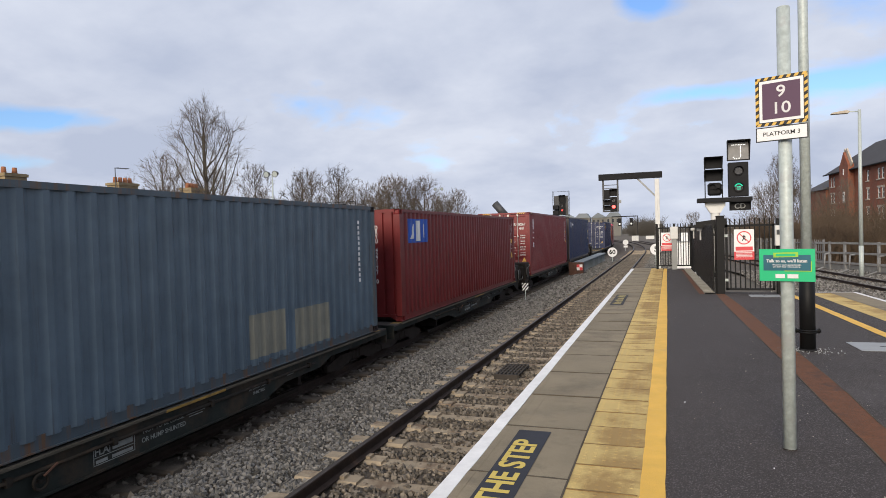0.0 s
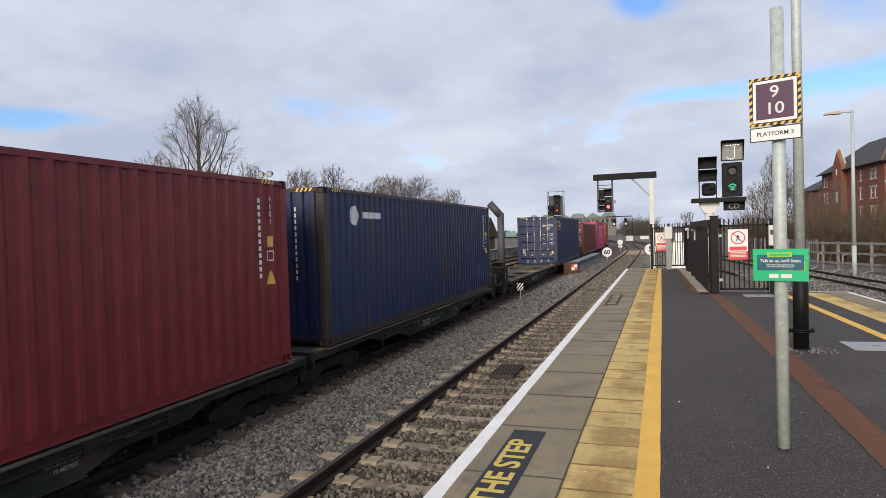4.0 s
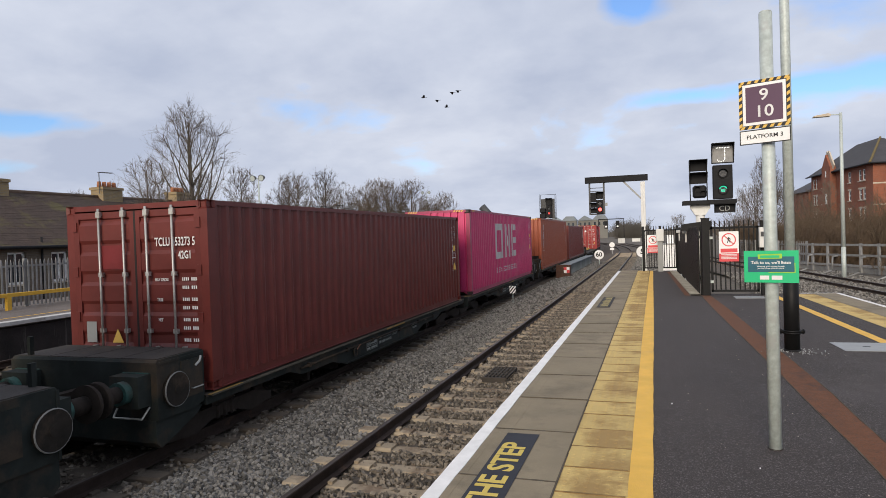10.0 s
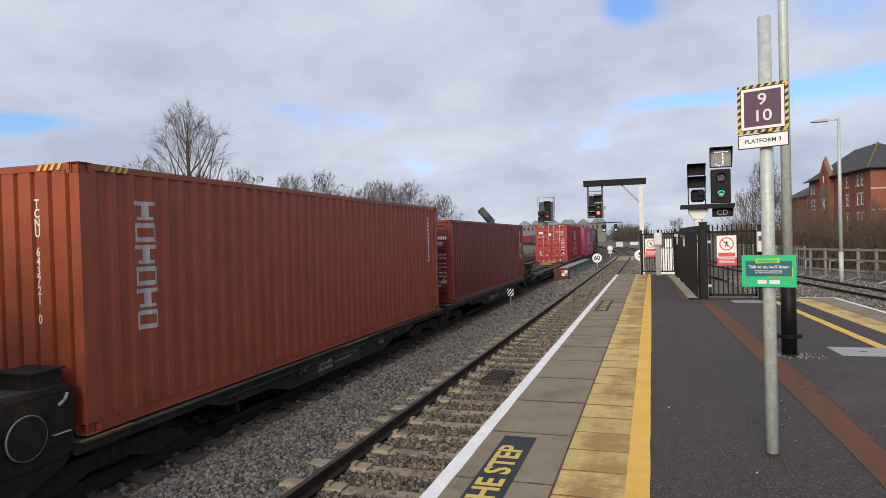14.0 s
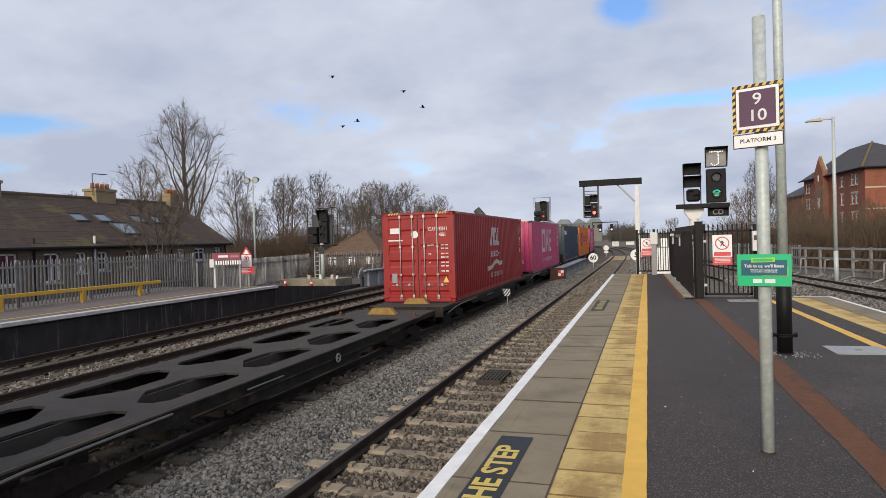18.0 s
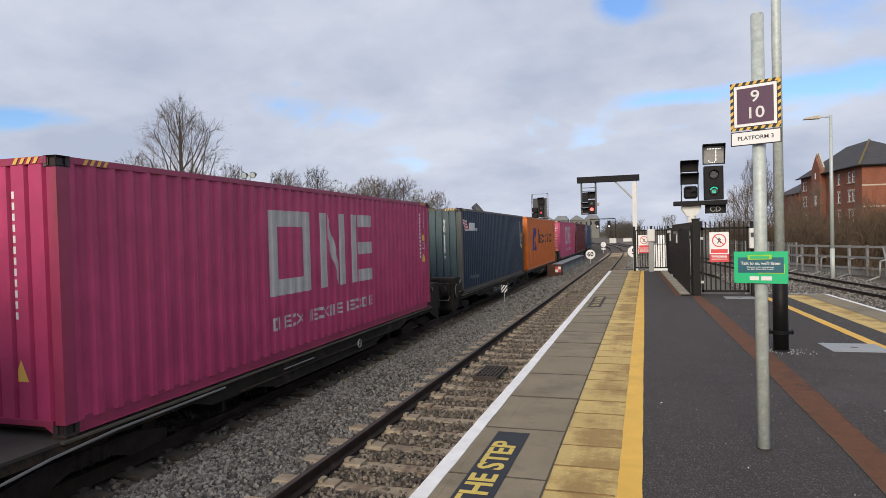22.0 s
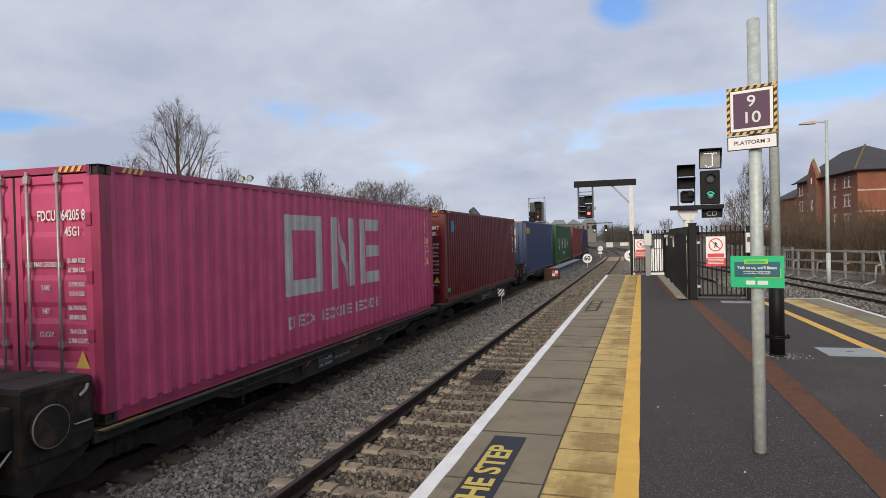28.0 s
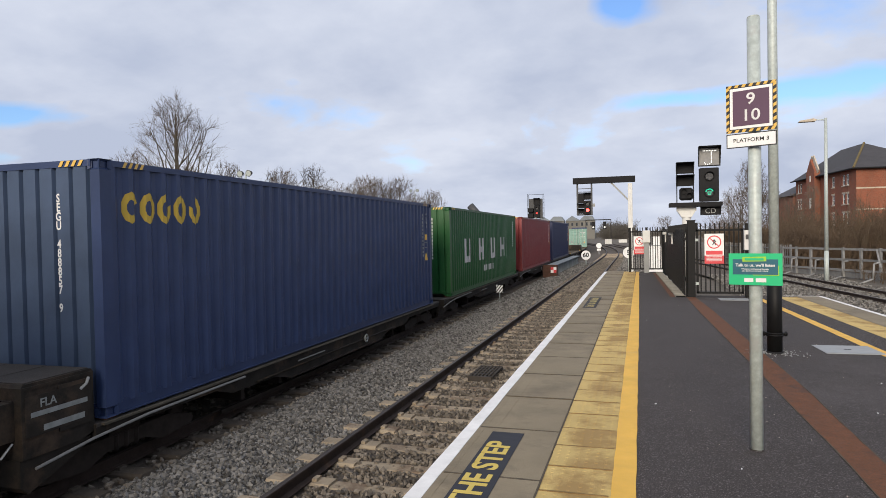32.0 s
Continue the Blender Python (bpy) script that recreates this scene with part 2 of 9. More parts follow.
M_FENCE = mat("weathered galvanised steel", (0.25, 0.25, 0.245), 0.6, 0.15, dark=0.7, scale=5, stain=(0.19, 0.17, 0.15), spread=0.09)
M_BLACK = mat("black gloss paint", (0.008, 0.008, 0.0085), 0.5, dark=0.8, scale=6, stain=(0.02, 0.019, 0.018), spread=0.05, spec=0.18)
M_BLACKMATT = mat("matt black paint", (0.017, 0.017, 0.0185), 0.75, dark=0.75, scale=5, stain=(0.045, 0.043, 0.04), stain_at=0.62, spread=0.05, spec=0.2)
M_DARKGREY = mat("dark grey paint", (0.05, 0.052, 0.056), 0.6, dark=0.8, scale=5, stain=(0.09, 0.09, 0.09), stain_at=0.63)
M_GREY = mat("grey paint", (0.30, 0.31, 0.31), 0.55, dark=0.85, scale=4, stain=(0.2, 0.19, 0.17))
M_PALE = mat("pale grey paint", (0.60, 0.60, 0.58), 0.55, dark=0.88, scale=4, stain=(0.42, 0.40, 0.35), stain_at=0.62, streak=True)
M_GIRDER = mat("grey girder paint", (0.27, 0.30, 0.31), 0.6, dark=0.8, scale=2, stain=(0.16, 0.12, 0.09), stain_at=0.6, streak=True)
M_RUST = mat("rusty steel", (0.12, 0.058, 0.038), 0.9, 0.1, dark=0.6, scale=6, stain=(0.09, 0.045, 0.03))
M_WHITE = mat("white sheet", (0.78, 0.78, 0.78), 0.5, dark=0.93, scale=2, spread=0.02)
M_RED = mat("red sheet", (0.62, 0.05, 0.06), 0.5, dark=0.9, scale=2, spread=0.02)
M_PURPLE = mat("purple sheet", (0.095, 0.045, 0.085), 0.45, dark=0.9, scale=2, spread=0)
M_HAZY = mat("hazard yellow", (0.72, 0.46, 0.10), 0.5, dark=0.9, scale=4, spread=0)
M_GREEN = mat("bright green sheet", (0.012, 0.46, 0.19), 0.45, dark=0.93, scale=2, spread=0)
M_LIME = mat("lime sheet", (0.35, 0.62, 0.05), 0.5, spread=0)
M_TEALBLUE = mat("dark teal sheet", (0.018, 0.12, 0.17), 0.45, spread=0)
M_YELLOWRAIL = mat("yellow rail paint", (0.62, 0.36, 0.035), 0.55, dark=0.85, scale=3, stain=(0.4, 0.24, 0.05))
M_MAROON = mat("maroon board", (0.22, 0.055, 0.085), 0.5, dark=0.9, scale=2)
M_BLUE = mat("blue sheet", (0.02, 0.09, 0.45), 0.5, spread=0)
M_WTIMBER = mat("white window frame", (0.74, 0.74, 0.72), 0.5, dark=0.9, scale=5)
M_GLASS = glass_mat("dark window glass", (0.025, 0.03, 0.035))
M_SKYGLASS = glass_mat("roof window glass", (0.12, 0.16, 0.22), 0.05)
M_ROOFTILE = mat("mossy brown roof tile", (0.088, 0.059, 0.046), 0.95, dark=0.55, scale=2.2, stain=(0.098, 0.084, 0.032), stain_at=0.51, bump=0.03, bump_scale=9, spread=0, fine=0.45)
M_ROOFTILE2 = mat("brown roof tile", (0.125, 0.080, 0.052), 0.95, dark=0.65, scale=2.5, stain=(0.13, 0.095, 0.05), bump=0.03, bump_scale=7)
M_SLATE = mat("dark slate", (0.062, 0.058, 0.062), 0.8, dark=0.75, scale=0.7, stain=(0.085, 0.078, 0.075), bump=0.01, bump_scale=8)
M_SLATEMOSS = mat("mossy hip tile", (0.17, 0.125, 0.045), 0.9, dark=0.7, scale=2)
M_STOCK = brick_mat("grey-brown stock brick", (0.165, 0.125, 0.085), (0.12, 0.09, 0.065), (0.16, 0.145, 0.12))
M_CHIM = brick_mat("yellow stock brick", (0.34, 0.25, 0.12), (0.25, 0.18, 0.09), (0.26, 0.23, 0.18))
M_REDBRICK = brick_mat("orange-red brick", (0.30, 0.082, 0.036), (0.235, 0.062, 0.03), (0.24, 0.15, 0.105))
M_POT = mat("terracotta", (0.38, 0.15, 0.07), 0.9)
M_STONEBAND = mat("pale stone", (0.52, 0.45, 0.36), 0.9)
M_BARK = mat("bark", (0.105, 0.088, 0.068), 0.95, dark=0.6, scale=3, stain=(0.11, 0.105, 0.055), stain_at=0.55)
M_TWIG = mat("winter twigs", (0.125, 0.098, 0.076), 0.95, dark=0.75, scale=0.7, spread=0.12)
M_SCRUB = mat("brown winter scrub", (0.118, 0.080, 0.050), 0.95, dark=0.55, scale=0.7, stain=(0.09, 0.075, 0.04), stain_at=0.55, spread=0.18)
# distance haze is put into this colour, paler and greyer than near twigs
M_FARWOOD = mat("hazy far winter wood", (0.135, 0.122, 0.105), 0.95, dark=0.7, scale=0.2, spread=0.1)
M_SHED = mat("grey shed roof", (0.20, 0.225, 0.245), 0.7, dark=0.85, scale=0.2)
M_SHEDWALL = mat("shed wall", (0.16, 0.155, 0.14), 0.8, dark=0.85, scale=0.2)
M_STEEL = mat("dull steel rod", (0.50, 0.49, 0.46), 0.45, 0.6, dark=0.75, scale=12, stain=(0.22, 0.15, 0.1), stain_at=0.64)
M_WAGON = mat("grimy wagon underframe", (0.029, 0.024, 0.019), 0.88, dark=0.5, scale=4, stain=(0.062, 0.042, 0.028), stain_at=0.53, bump=0.003, bump_scale=40, spec=0.25)
M_WAGONG = mat("grimy dark green wagon paint", (0.022, 0.0275, 0.0245), 0.8, dark=0.55, scale=3, stain=(0.050, 0.037, 0.026), stain_at=0.49, bump=0.002, bump_scale=40, spec=0.25)
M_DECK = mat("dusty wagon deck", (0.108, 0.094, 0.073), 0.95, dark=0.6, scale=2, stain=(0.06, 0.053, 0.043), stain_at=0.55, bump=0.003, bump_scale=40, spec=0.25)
# also the loaded green wagons' deck, with shade between boxes put into its colour
M_DECKDARK = mat("dark brown and shaded wagon deck", (0.048, 0.040, 0.034), 0.9, dark=0.7, scale=2, stain=(0.10, 0.06, 0.035), stain_at=0.6, bump=0.003, bump_scale=40)
M_WHEEL = mat("dirty wheel steel", (0.034, 0.026, 0.021), 0.88, 0.1, dark=0.6, scale=7, spec=0.25)
M_BUFFER = mat("grimy teal buffer sleeve", (0.022, 0.085, 0.074), 0.7, dark=0.45, scale=8, stain=(0.03, 0.028, 0.024), stain_at=0.47)
M_DIRTYY = mat("dirty yellow paint", (0.33, 0.20, 0.045), 0.85, dark=0.65, scale=6, stain=(0.10, 0.075, 0.045), stain_at=0.5)
M_RUBBER = mat("black rubber", (0.02, 0.018, 0.017), 0.85)
M_DIRTYWHITE = mat("dirty white edge paint", (0.56, 0.55, 0.53), 0.8, dark=0.75, scale=3, stain=(0.25, 0.23, 0.2), stain_at=0.58, spread=0.05)
M_SLEEPER_D = mat("grimy sleeper", (0.085, 0.068, 0.052), 0.95, dark=0.6, scale=5, stain=(0.06, 0.045, 0.035), bump=0.008, bump_scale=40)
M_JOINT = mat("dirt in the joints", (0.095, 0.075, 0.05), 0.95, dark=0.6, scale=9, spread=0)
M_JOINTB = mat("brown dirt in the joints", (0.25, 0.155, 0.055), 0.95, dark=0.6, scale=9, spread=0)
M_LETTER = mat("white lettering", (0.72, 0.72, 0.72), 0.6, dark=0.85, scale=8, spread=0)
M_LETTERY = mat("worn yellow lettering", (0.62, 0.47, 0.10), 0.7, dark=0.85, scale=8, stain=(0.3, 0.23, 0.08), stain_at=0.66, spread=0)
M_LETTERD = mat("dark lettering", (0.02, 0.02, 0.022), 0.6, spread=0)
M_LETTERG = mat("grey stencil lettering", (0.26, 0.275, 0.265), 0.7, dark=0.7, scale=9, spread=0)
M_CASTGREY = mat("cast frame grey", (0.17, 0.17, 0.165), 0.6)
M_BIRD = mat("black feathers", (0.02, 0.02, 0.022), 0.7)
M_REDGLOW = glow("red signal lens", (1.0, 0.06, 0.05), 6.0)
M_REDDIM = glow("dim red signal lens", (1.0, 0.06, 0.05), 0.7)
M_GREENGLOW = glow("green signal lens", (0.03, 0.85, 0.5), 0.9)
M_DOTGLOW = glow("white route dots", (1.0, 0.98, 0.9), 1.5)
M_ORANGE = mat("orange lens edge", (0.9, 0.30, 0.03), 0.3, spread=0)
M_LENS = mat("dark signal lens", (0.03, 0.03, 0.033), 0.2, spread=0)


def paint(name, color, rust=(0.10, 0.045, 0.028), rust_at=0.66, rough=0.42):
    color = tuple(c * 0.88 for c in color)
    return mat(name, color, rough, dark=0.74, scale=2.1, stain=rust, stain_at=rust_at, streak=True, bump=0.0015, bump_scale=18, spread=0, spec=0.4)


# ---- tools ----
def quad_box(bm, x0, x1, y0, y1, z0, z1):
    v = [bm.verts.new((x, y, z)) for z in (z0, z1) for y in (y0, y1) for x in (x0, x1)]
    for f in ((0, 2, 3, 1), (4, 5, 7, 6), (0, 1, 5, 4), (2, 6, 7, 3), (0, 4, 6, 2), (1, 3, 7, 5)):
        bm.faces.new([v[i] for i in f])
    return v


def beam(bm, p, q, w, h, up=(0, 0, 1)):
    """A bar of width w and height h from p to q."""
    p, q = Vector(p), Vector(q)
    d = (q - p).normalized()
    s = d.cross(Vector(up))
    s = s.normalized() if s.length > 1e-5 else Vector((1, 0, 0))
    u = s.cross(d)
    vs = [bm.verts.new(c + s * (i * w / 2) + u * (j * h / 2)) for c in (p, q) for i, j in ((-1, -1), (1, -1), (1, 1), (-1, 1))]
    for f in ((0, 1, 2, 3), (7, 6, 5, 4), (0, 4, 5, 1), (1, 5, 6, 2), (2, 6, 7, 3), (3, 7, 4, 0)):
        bm.faces.new([vs[i] for i in f])


def tube(bm, p, q, r, r2=None, n=12, caps=True):
    p, q = Vector(p), Vector(q)
    r2 = r if r2 is None else r2
    d = (q - p).normalized()
    a = d.orthogonal().normalized()
    b = d.cross(a)
    ring = []
    for c, rr in ((p, r), (q, r2)):
        ring.append([bm.verts.new(c + (a * math.cos(2 * math.pi * i / n) + b * math.sin(2 * math.pi * i / n)) * rr) for i in range(n)])
    for i in range(n):
        f = bm.faces.new((ring[0][i], ring[0][(i + 1) % n], ring[1][(i + 1) % n], ring[1][i]))
        f.smooth = n > 7
    if caps:
        bm.faces.new(list(reversed(ring[0])))
        bm.faces.new(ring[1])


def pipe(bm, pts, r, n=8):
    for a, b in zip(pts, pts[1:]):
        tube(bm, a, b, r, n=n)


def extrude(bm, outline, a, b, axis="x"):
    """A prism: outline in the two other axes (in order), from a to b along axis."""
    def at(t, u, v):
        return {"x": (t, u, v), "y": (u, t, v), "z": (u, v, t)}[axis]
    lo = [bm.verts.new(at(a, *p)) for p in outline]
    hi = [bm.verts.new(at(b, *p)) for p in outline]
    n = len(outline)
    for i in range(n):
        bm.faces.new((lo[i], lo[(i + 1) % n], hi[(i + 1) % n], hi[i]))
    bm.faces.new(list(reversed(lo)))
    bm.faces.new(hi)


def flat(bm, pts):
    bm.faces.new([bm.verts.new(p) for p in pts])


def bm_new():
    return bmesh.new()


def mesh_of(name, bm, material, bevel=0.0):
    if bevel:
        bmesh.ops.bevel(bm, geom=list(bm.edges), offset=bevel, segments=1, affect="EDGES", clamp_overlap=True)
    bmesh.ops.recalc_face_normals(bm, faces=list(bm.faces))
    me = bpy.data.meshes.new(name)
    bm.to_mesh(me)
    bm.free()
    me.materials.append(material)
    return me


def part(name, bm, material, parent, label="", at=None, bevel=0.0):
    me = bm if isinstance(bm, bpy.types.Mesh) else mesh_of(name, bm, material, bevel)
    ob = new(name, me)
    ob.parent = parent
    if at is not None:
        ob.matrix_basis = at
    if label:
        ob["label"] = label
    return ob


def thing(name, m, label, category, group="", kind=""):
    ob = new(name)
    ob.empty_display_size = 0.1
    ob.matrix_basis = m
    return tagged(ob, label, category, group, kind)


def solid(name, bm, material, label, category, m=None, group="", kind="", bevel=0.0):
    ob = new(name, mesh_of(name, bm, material, bevel))
    if m is not None:
        ob.matrix_basis = m
    return tagged(ob, label, category, group, kind)


def setting(name, bm, material, label, category, m=None, bevel=0.0):
    return solid(name, bm, material, label, category, m, kind="structure", bevel=bevel)


def raw(name, verts, faces, material, smooth=False):
    me = bpy.data.meshes.new(name)
    me.from_pydata(verts, [], faces)
    me.materials.append(material)
    if smooth:
        me.polygons.foreach_set("use_smooth", [True] * len(me.polygons))
    return me


def words(text, size, material, spacing=1.0, bold=0.0, stretch=1.0, leading=1.0):
    """A flat mesh of text in its own x-y plane, centred."""
    cu = bpy.data.curves.new("words", "FONT")
    cu.body, cu.size, cu.align_x, cu.align_y = text, size, "CENTER", "CENTER"
    cu.space_character, cu.space_line, cu.offset, cu.extrude = spacing, leading, bold, 0.001
    cu.resolution_u = 3
    tmp = bpy.data.objects.new("words", cu)
    me = bpy.data.meshes.new_from_object(tmp)
    bpy.data.objects.remove(tmp)
    bpy.data.curves.remove(cu)
    if stretch != 1.0:
        me.transform(Matrix.Diagonal((stretch, 1, 1, 1)))
    me.materials.clear()
    me.materials.append(material)
    return me


FACE_X = Matrix(((0, 0, 1, 0), (1, 0, 0, 0), (0, 1, 0, 0), (0, 0, 0, 1)))       # a sheet that looks to +x, its right is +y
FACE_Y = Matrix(((1, 0, 0, 0), (0, 0, -1, 0), (0, 1, 0, 0), (0, 0, 0, 1)))      # a sheet that looks to -y, its right is +x


# ---- ground, tracks, platforms ----
RAIL_Z = -1.04


def bend(y):
    return -max(0.0, y - 70.0) ** 2 / 960.0


def near_x(y):
    return -2.93 - 0.003 * (y - 12) + bend(y)


def train_x(y):
    return -6.94 - 0.011 * (y - 7.5) + bend(y)


def third_x(y):
    return -9.62 - 0.009 * (y - 12) + bend(y)


def fourth_x(y):
    return -12.62 - 0.009 * (y - 12) + bend(y)


def right_x(y):
    return 7.5 - 0.128 * (y - 40)


BED = [(-1.25, -1.24), (-1.7, -1.25), (-4.2, -1.25), (-4.75, -1.15), (-5.3, -1.17), (-5.65, -1.27), (-8.4, -1.27), (-8.9, -1.16), (-9.6, -1.0), (-14.6, -0.98), (-15.6, -1.3)]


def bed_z(x):
    return float(np.interp(-x, [-a for a, _ in BED], [z for _, z in BED]))


bm = bm_new()
v = [bm.verts.new(p) for p in ((-2500, -2500, -1.34), (2500, -2500, -1.34), (2500, 4000, -1.34), (-2500, 4000, -1.34))]
bm.faces.new(v)
setting("ground", bm, M_GROUND, "dark earth and winter grass beside the railway", "ground")

ys = [-120, -60, -20, 0, 20, 40, 60, 70] + list(range(80, 420, 10))
verts, faces = [], []
for y in ys:
    for x, z in BED:
        verts.append((x + bend(y), y, z))
n = len(BED)
for i in range(len(ys) - 1):
    for j in range(n - 1):
        a = i * n + j
        faces.append((a, a + 1, a + n + 1, a + n))
tagged(new("ballast_bed", raw("ballast_bed", verts, faces, M_BALLAST)), "grey stone ballast bed under the railway tracks", "ballast", kind="structure")
bm = bm_new()
rp = [(right_x(y) + o, y, -1.2) for y, o in ((8, -3.4), (8, 2.5), (160, 2.5), (160, -3.4))]
flat(bm, rp)
setting("ballast_bed_side", bm, M_BALLAST, "ballast bed under the diverging side track", "ballast")

RAIL_PROFILE = [(-0.07, -0.16), (0.07, -0.16), (0.07, -0.148), (0.012, -0.125), (0.012, -0.045), (0.036, -0.036), (0.036, -0.004), (0.030, 0.0),
                (-0.030, 0.0), (-0.036, -0.004), (-0.036, -0.036), (-0.012, -0.045), (-0.012, -0.125), (-0.07, -0.148)]


def sweep(profile, path, material, name):
    verts, faces = [], []
    n = len(profile)
    for x, y, z, c, s in path:
        for u, w in profile:
            verts.append((x + u * c, y + u * s, z + w))
    for i in range(len(path) - 1):
        for j in range(n):
            a, b = i * n + j, i * n + (j + 1) % n
            faces.append((a, a + n, b + n, b))
    return raw(name, verts, faces, material)


def sleeper_mesh(m):
    bm = bm_new()
    outline = [(-0.13, -0.2), (0.13, -0.2), (0.13, -0.03), (0.10, 0.0), (-0.10, 0.0), (-0.13, -0.03)]
    for a, b, dz in ((-1.25, -0.45, 0.0), (-0.45, 0.45, -0.03), (0.45, 1.25, 0.0)):
        extrude(bm, [(u, w + dz) for u, w in outline], a, b, "x")
    for side in (-0.753, 0.753):
        for s in (-0.1, 0.1):
            quad_box(bm, side + s - 0.03, side + s + 0.03, -0.06, 0.06, -0.005, 0.035)
    return mesh_of("sleeper", bm, m)


SLEEPER, SLEEPER_D = sleeper_mesh(M_SLEEPER), sleeper_mesh(M_SLEEPER_D)


def track(name, fx, z, y0, y1, s0, s1, label, pitch=0.68):
    t = thing(name, Matrix(), label, "railway track", kind="structure")
    yy = [y0] + [y for y in (-40, -10, 0, 10, 20, 30, 40, 50, 60, 70) if y0 < y < y1] + [y for y in range(76, 400, 6) if y0 < y < y1] + [y1]
    for side in (-0.753, 0.753):
        path, head = [], []
        for y in yy:
            d = Vector((fx(y + 0.5) - fx(y - 0.5), 1.0)).normalized()
            px, py = fx(y) + side * d.y, y - side * d.x
            path.append((px, py, z, d.y, -d.x))
            head.append((px, py, z + 0.0015, d.y, -d.x))
        part("rail", sweep(RAIL_PROFILE, path, M_RAIL, "rail"), None, t)
        if abs(z - RAIL_Z) > 0.01:
            continue
        part("rail_head", sweep([(-0.026, -0.001), (0.026, -0.001), (0.022, 0.001), (-0.022, 0.001)], head, M_RAILTOP, "rail_head"), None, t)
    y = s0
    while y < s1:
        a = math.degrees(math.atan2(-(fx(y + 0.5) - fx(y - 0.5)), 1.0))
        part("sleeper", SLEEPER_D if z > -1.0 or name.endswith("_train") else SLEEPER, None, t, at=pose(fx(y), y, z - 0.165, 0, 0, a))
        y += pitch
    return t


track("railway_track_near", near_x, RAIL_Z, -60, 330, -9.12, 88, "rusty rails on worn concrete sleepers beside the platform")
track("railway_track_train", train_x, RAIL_Z, -120, 330, -6, 60, "rails on concrete sleepers under the freight train")
track("railway_track_middle", third_x, -0.79, -60, 330, 2, 60, "rails beyond the freight train")
track("railway_track_far", fourth_x, -0.77, -60, 330, 2, 60, "dark rails beside the opposite platform")
track("railway_track_side", right_x, RAIL_Z, 8, 150, 10, 90, "diverging side track beyond the platform end")


def stones(name, count, fx, fy, size, seed, material, label, z_of, skip=None):
    """Loose angular stones, each a knocked-about block."""
    rng = np.random.default_rng(seed)
    x, y = fx(rng, count), fy(rng, count)
    if skip is not None:
        keep = ~skip(x, y)
        x, y = x[keep], y[keep]
    k = len(x)
    s = rng.uniform(size[0], size[1], k) * 0.5
    cube = np.array([(a, b, c) for c in (-1, 1) for b in (-1, 1) for a in (-1, 1)], float)
    pts = cube[None] * rng.uniform(0.45, 1.1, (k, 8, 3)) * rng.uniform(0.6, 1.25, (k, 1, 3))
    q = rng.normal(size=(k, 4))
    q /= np.linalg.norm(q, axis=1, keepdims=True)
    w, a, b, c = q.T
    rot = np.stack([1 - 2 * (b * b + c * c), 2 * (a * b - c * w), 2 * (a * c + b * w), 2 * (a * b + c * w), 1 - 2 * (a * a + c * c), 2 * (b * c - a * w),
                    2 * (a * c - b * w), 2 * (b * c + a * w), 1 - 2 * (a * a + b * b)], 1).reshape(k, 3, 3)
    pts = np.einsum("kij,kvj->kvi", rot, pts) * s[:, None, None]
    z = np.array([z_of(u) for u in x]) + s * rng.uniform(0.0, 0.75, k)
    pts += np.stack([x, y, z], 1)[:, None, :]
    quads = np.array([(0, 2, 3, 1), (4, 5, 7, 6), (0, 1, 5, 4), (2, 6, 7, 3), (0, 4, 6, 2), (1, 3, 7, 5)])
    f = (quads[None] + (np.arange(k) * 8)[:, None, None]).reshape(-1, 4)
    me = raw(name, pts.reshape(-1, 3).tolist(), f.tolist(), material)
    tagged(new(name, me), label, "ballast", kind="stuff")


def not_on_sleeper(x, y):
    ph = np.mod(y + 3, 0.68)
    on = (ph < 0.125) | (ph > 0.555)
    xc = -2.93 - 0.003 * (y - 12)
    return (on & (np.abs(x - xc) < 1.26) & (np.sin(y * 37.7 + x * 9) < np.where(y > 30, 0.2, 0.78))) | (np.abs(np.abs(x - xc) - 0.753) < 0.085)


def under_train(x, y):
    xc = -6.94 - 0.011 * (y - 7.5)
    return np.abs(np.abs(x - xc) - 0.753) < 0.085


stones("ballast_stones", 42000, lambda r, k: r.uniform(-5.75, -3.8, k), lambda r, k: 2.0 + 23 * r.uniform(0, 1, k) ** 1.35, (0.026, 0.058), 1, M_STONE,
       "loose angular grey ballast stones between the tracks", bed_z, under_train)
stones("ballast_stones_far", 9000, lambda r, k: r.uniform(-5.9, -3.75, k), lambda r, k: 22 + 40 * r.uniform(0, 1, k), (0.055, 0.10), 2, M_STONE,
       "loose grey ballast stones between the tracks further on", bed_z, under_train)
stones("ballast_stones_worn", 24000, lambda r, k: r.uniform(-3.78, -1.4, k), lambda r, k: 3.0 + 30 * r.uniform(0, 1, k) ** 1.4, (0.028, 0.060), 3, M_STONE_W,
       "brownish ballast stones between the sleepers of the platform track", lambda u: bed_z(u) + 0.006, not_on_sleeper)
stones("ballast_stones_train", 5000, lambda r, k: r.uniform(-8.4, -5.6, k), lambda r, k: 3.0 + 20 * r.uniform(0, 1, k), (0.045, 0.08), 4, M_STONE_W,
       "dirty ballast stones under the freight train", bed_z, under_train)
stones("ballast_stones_beyond", 9000, lambda r, k: r.uniform(-11.75, -10.5, k), lambda r, k: 6.0 + 45 * r.uniform(0, 1, k) ** 1.3, (0.055, 0.1), 5, M_STONE_W,
       "brown-grey ballast stones between the two tracks beyond the train", bed_z)

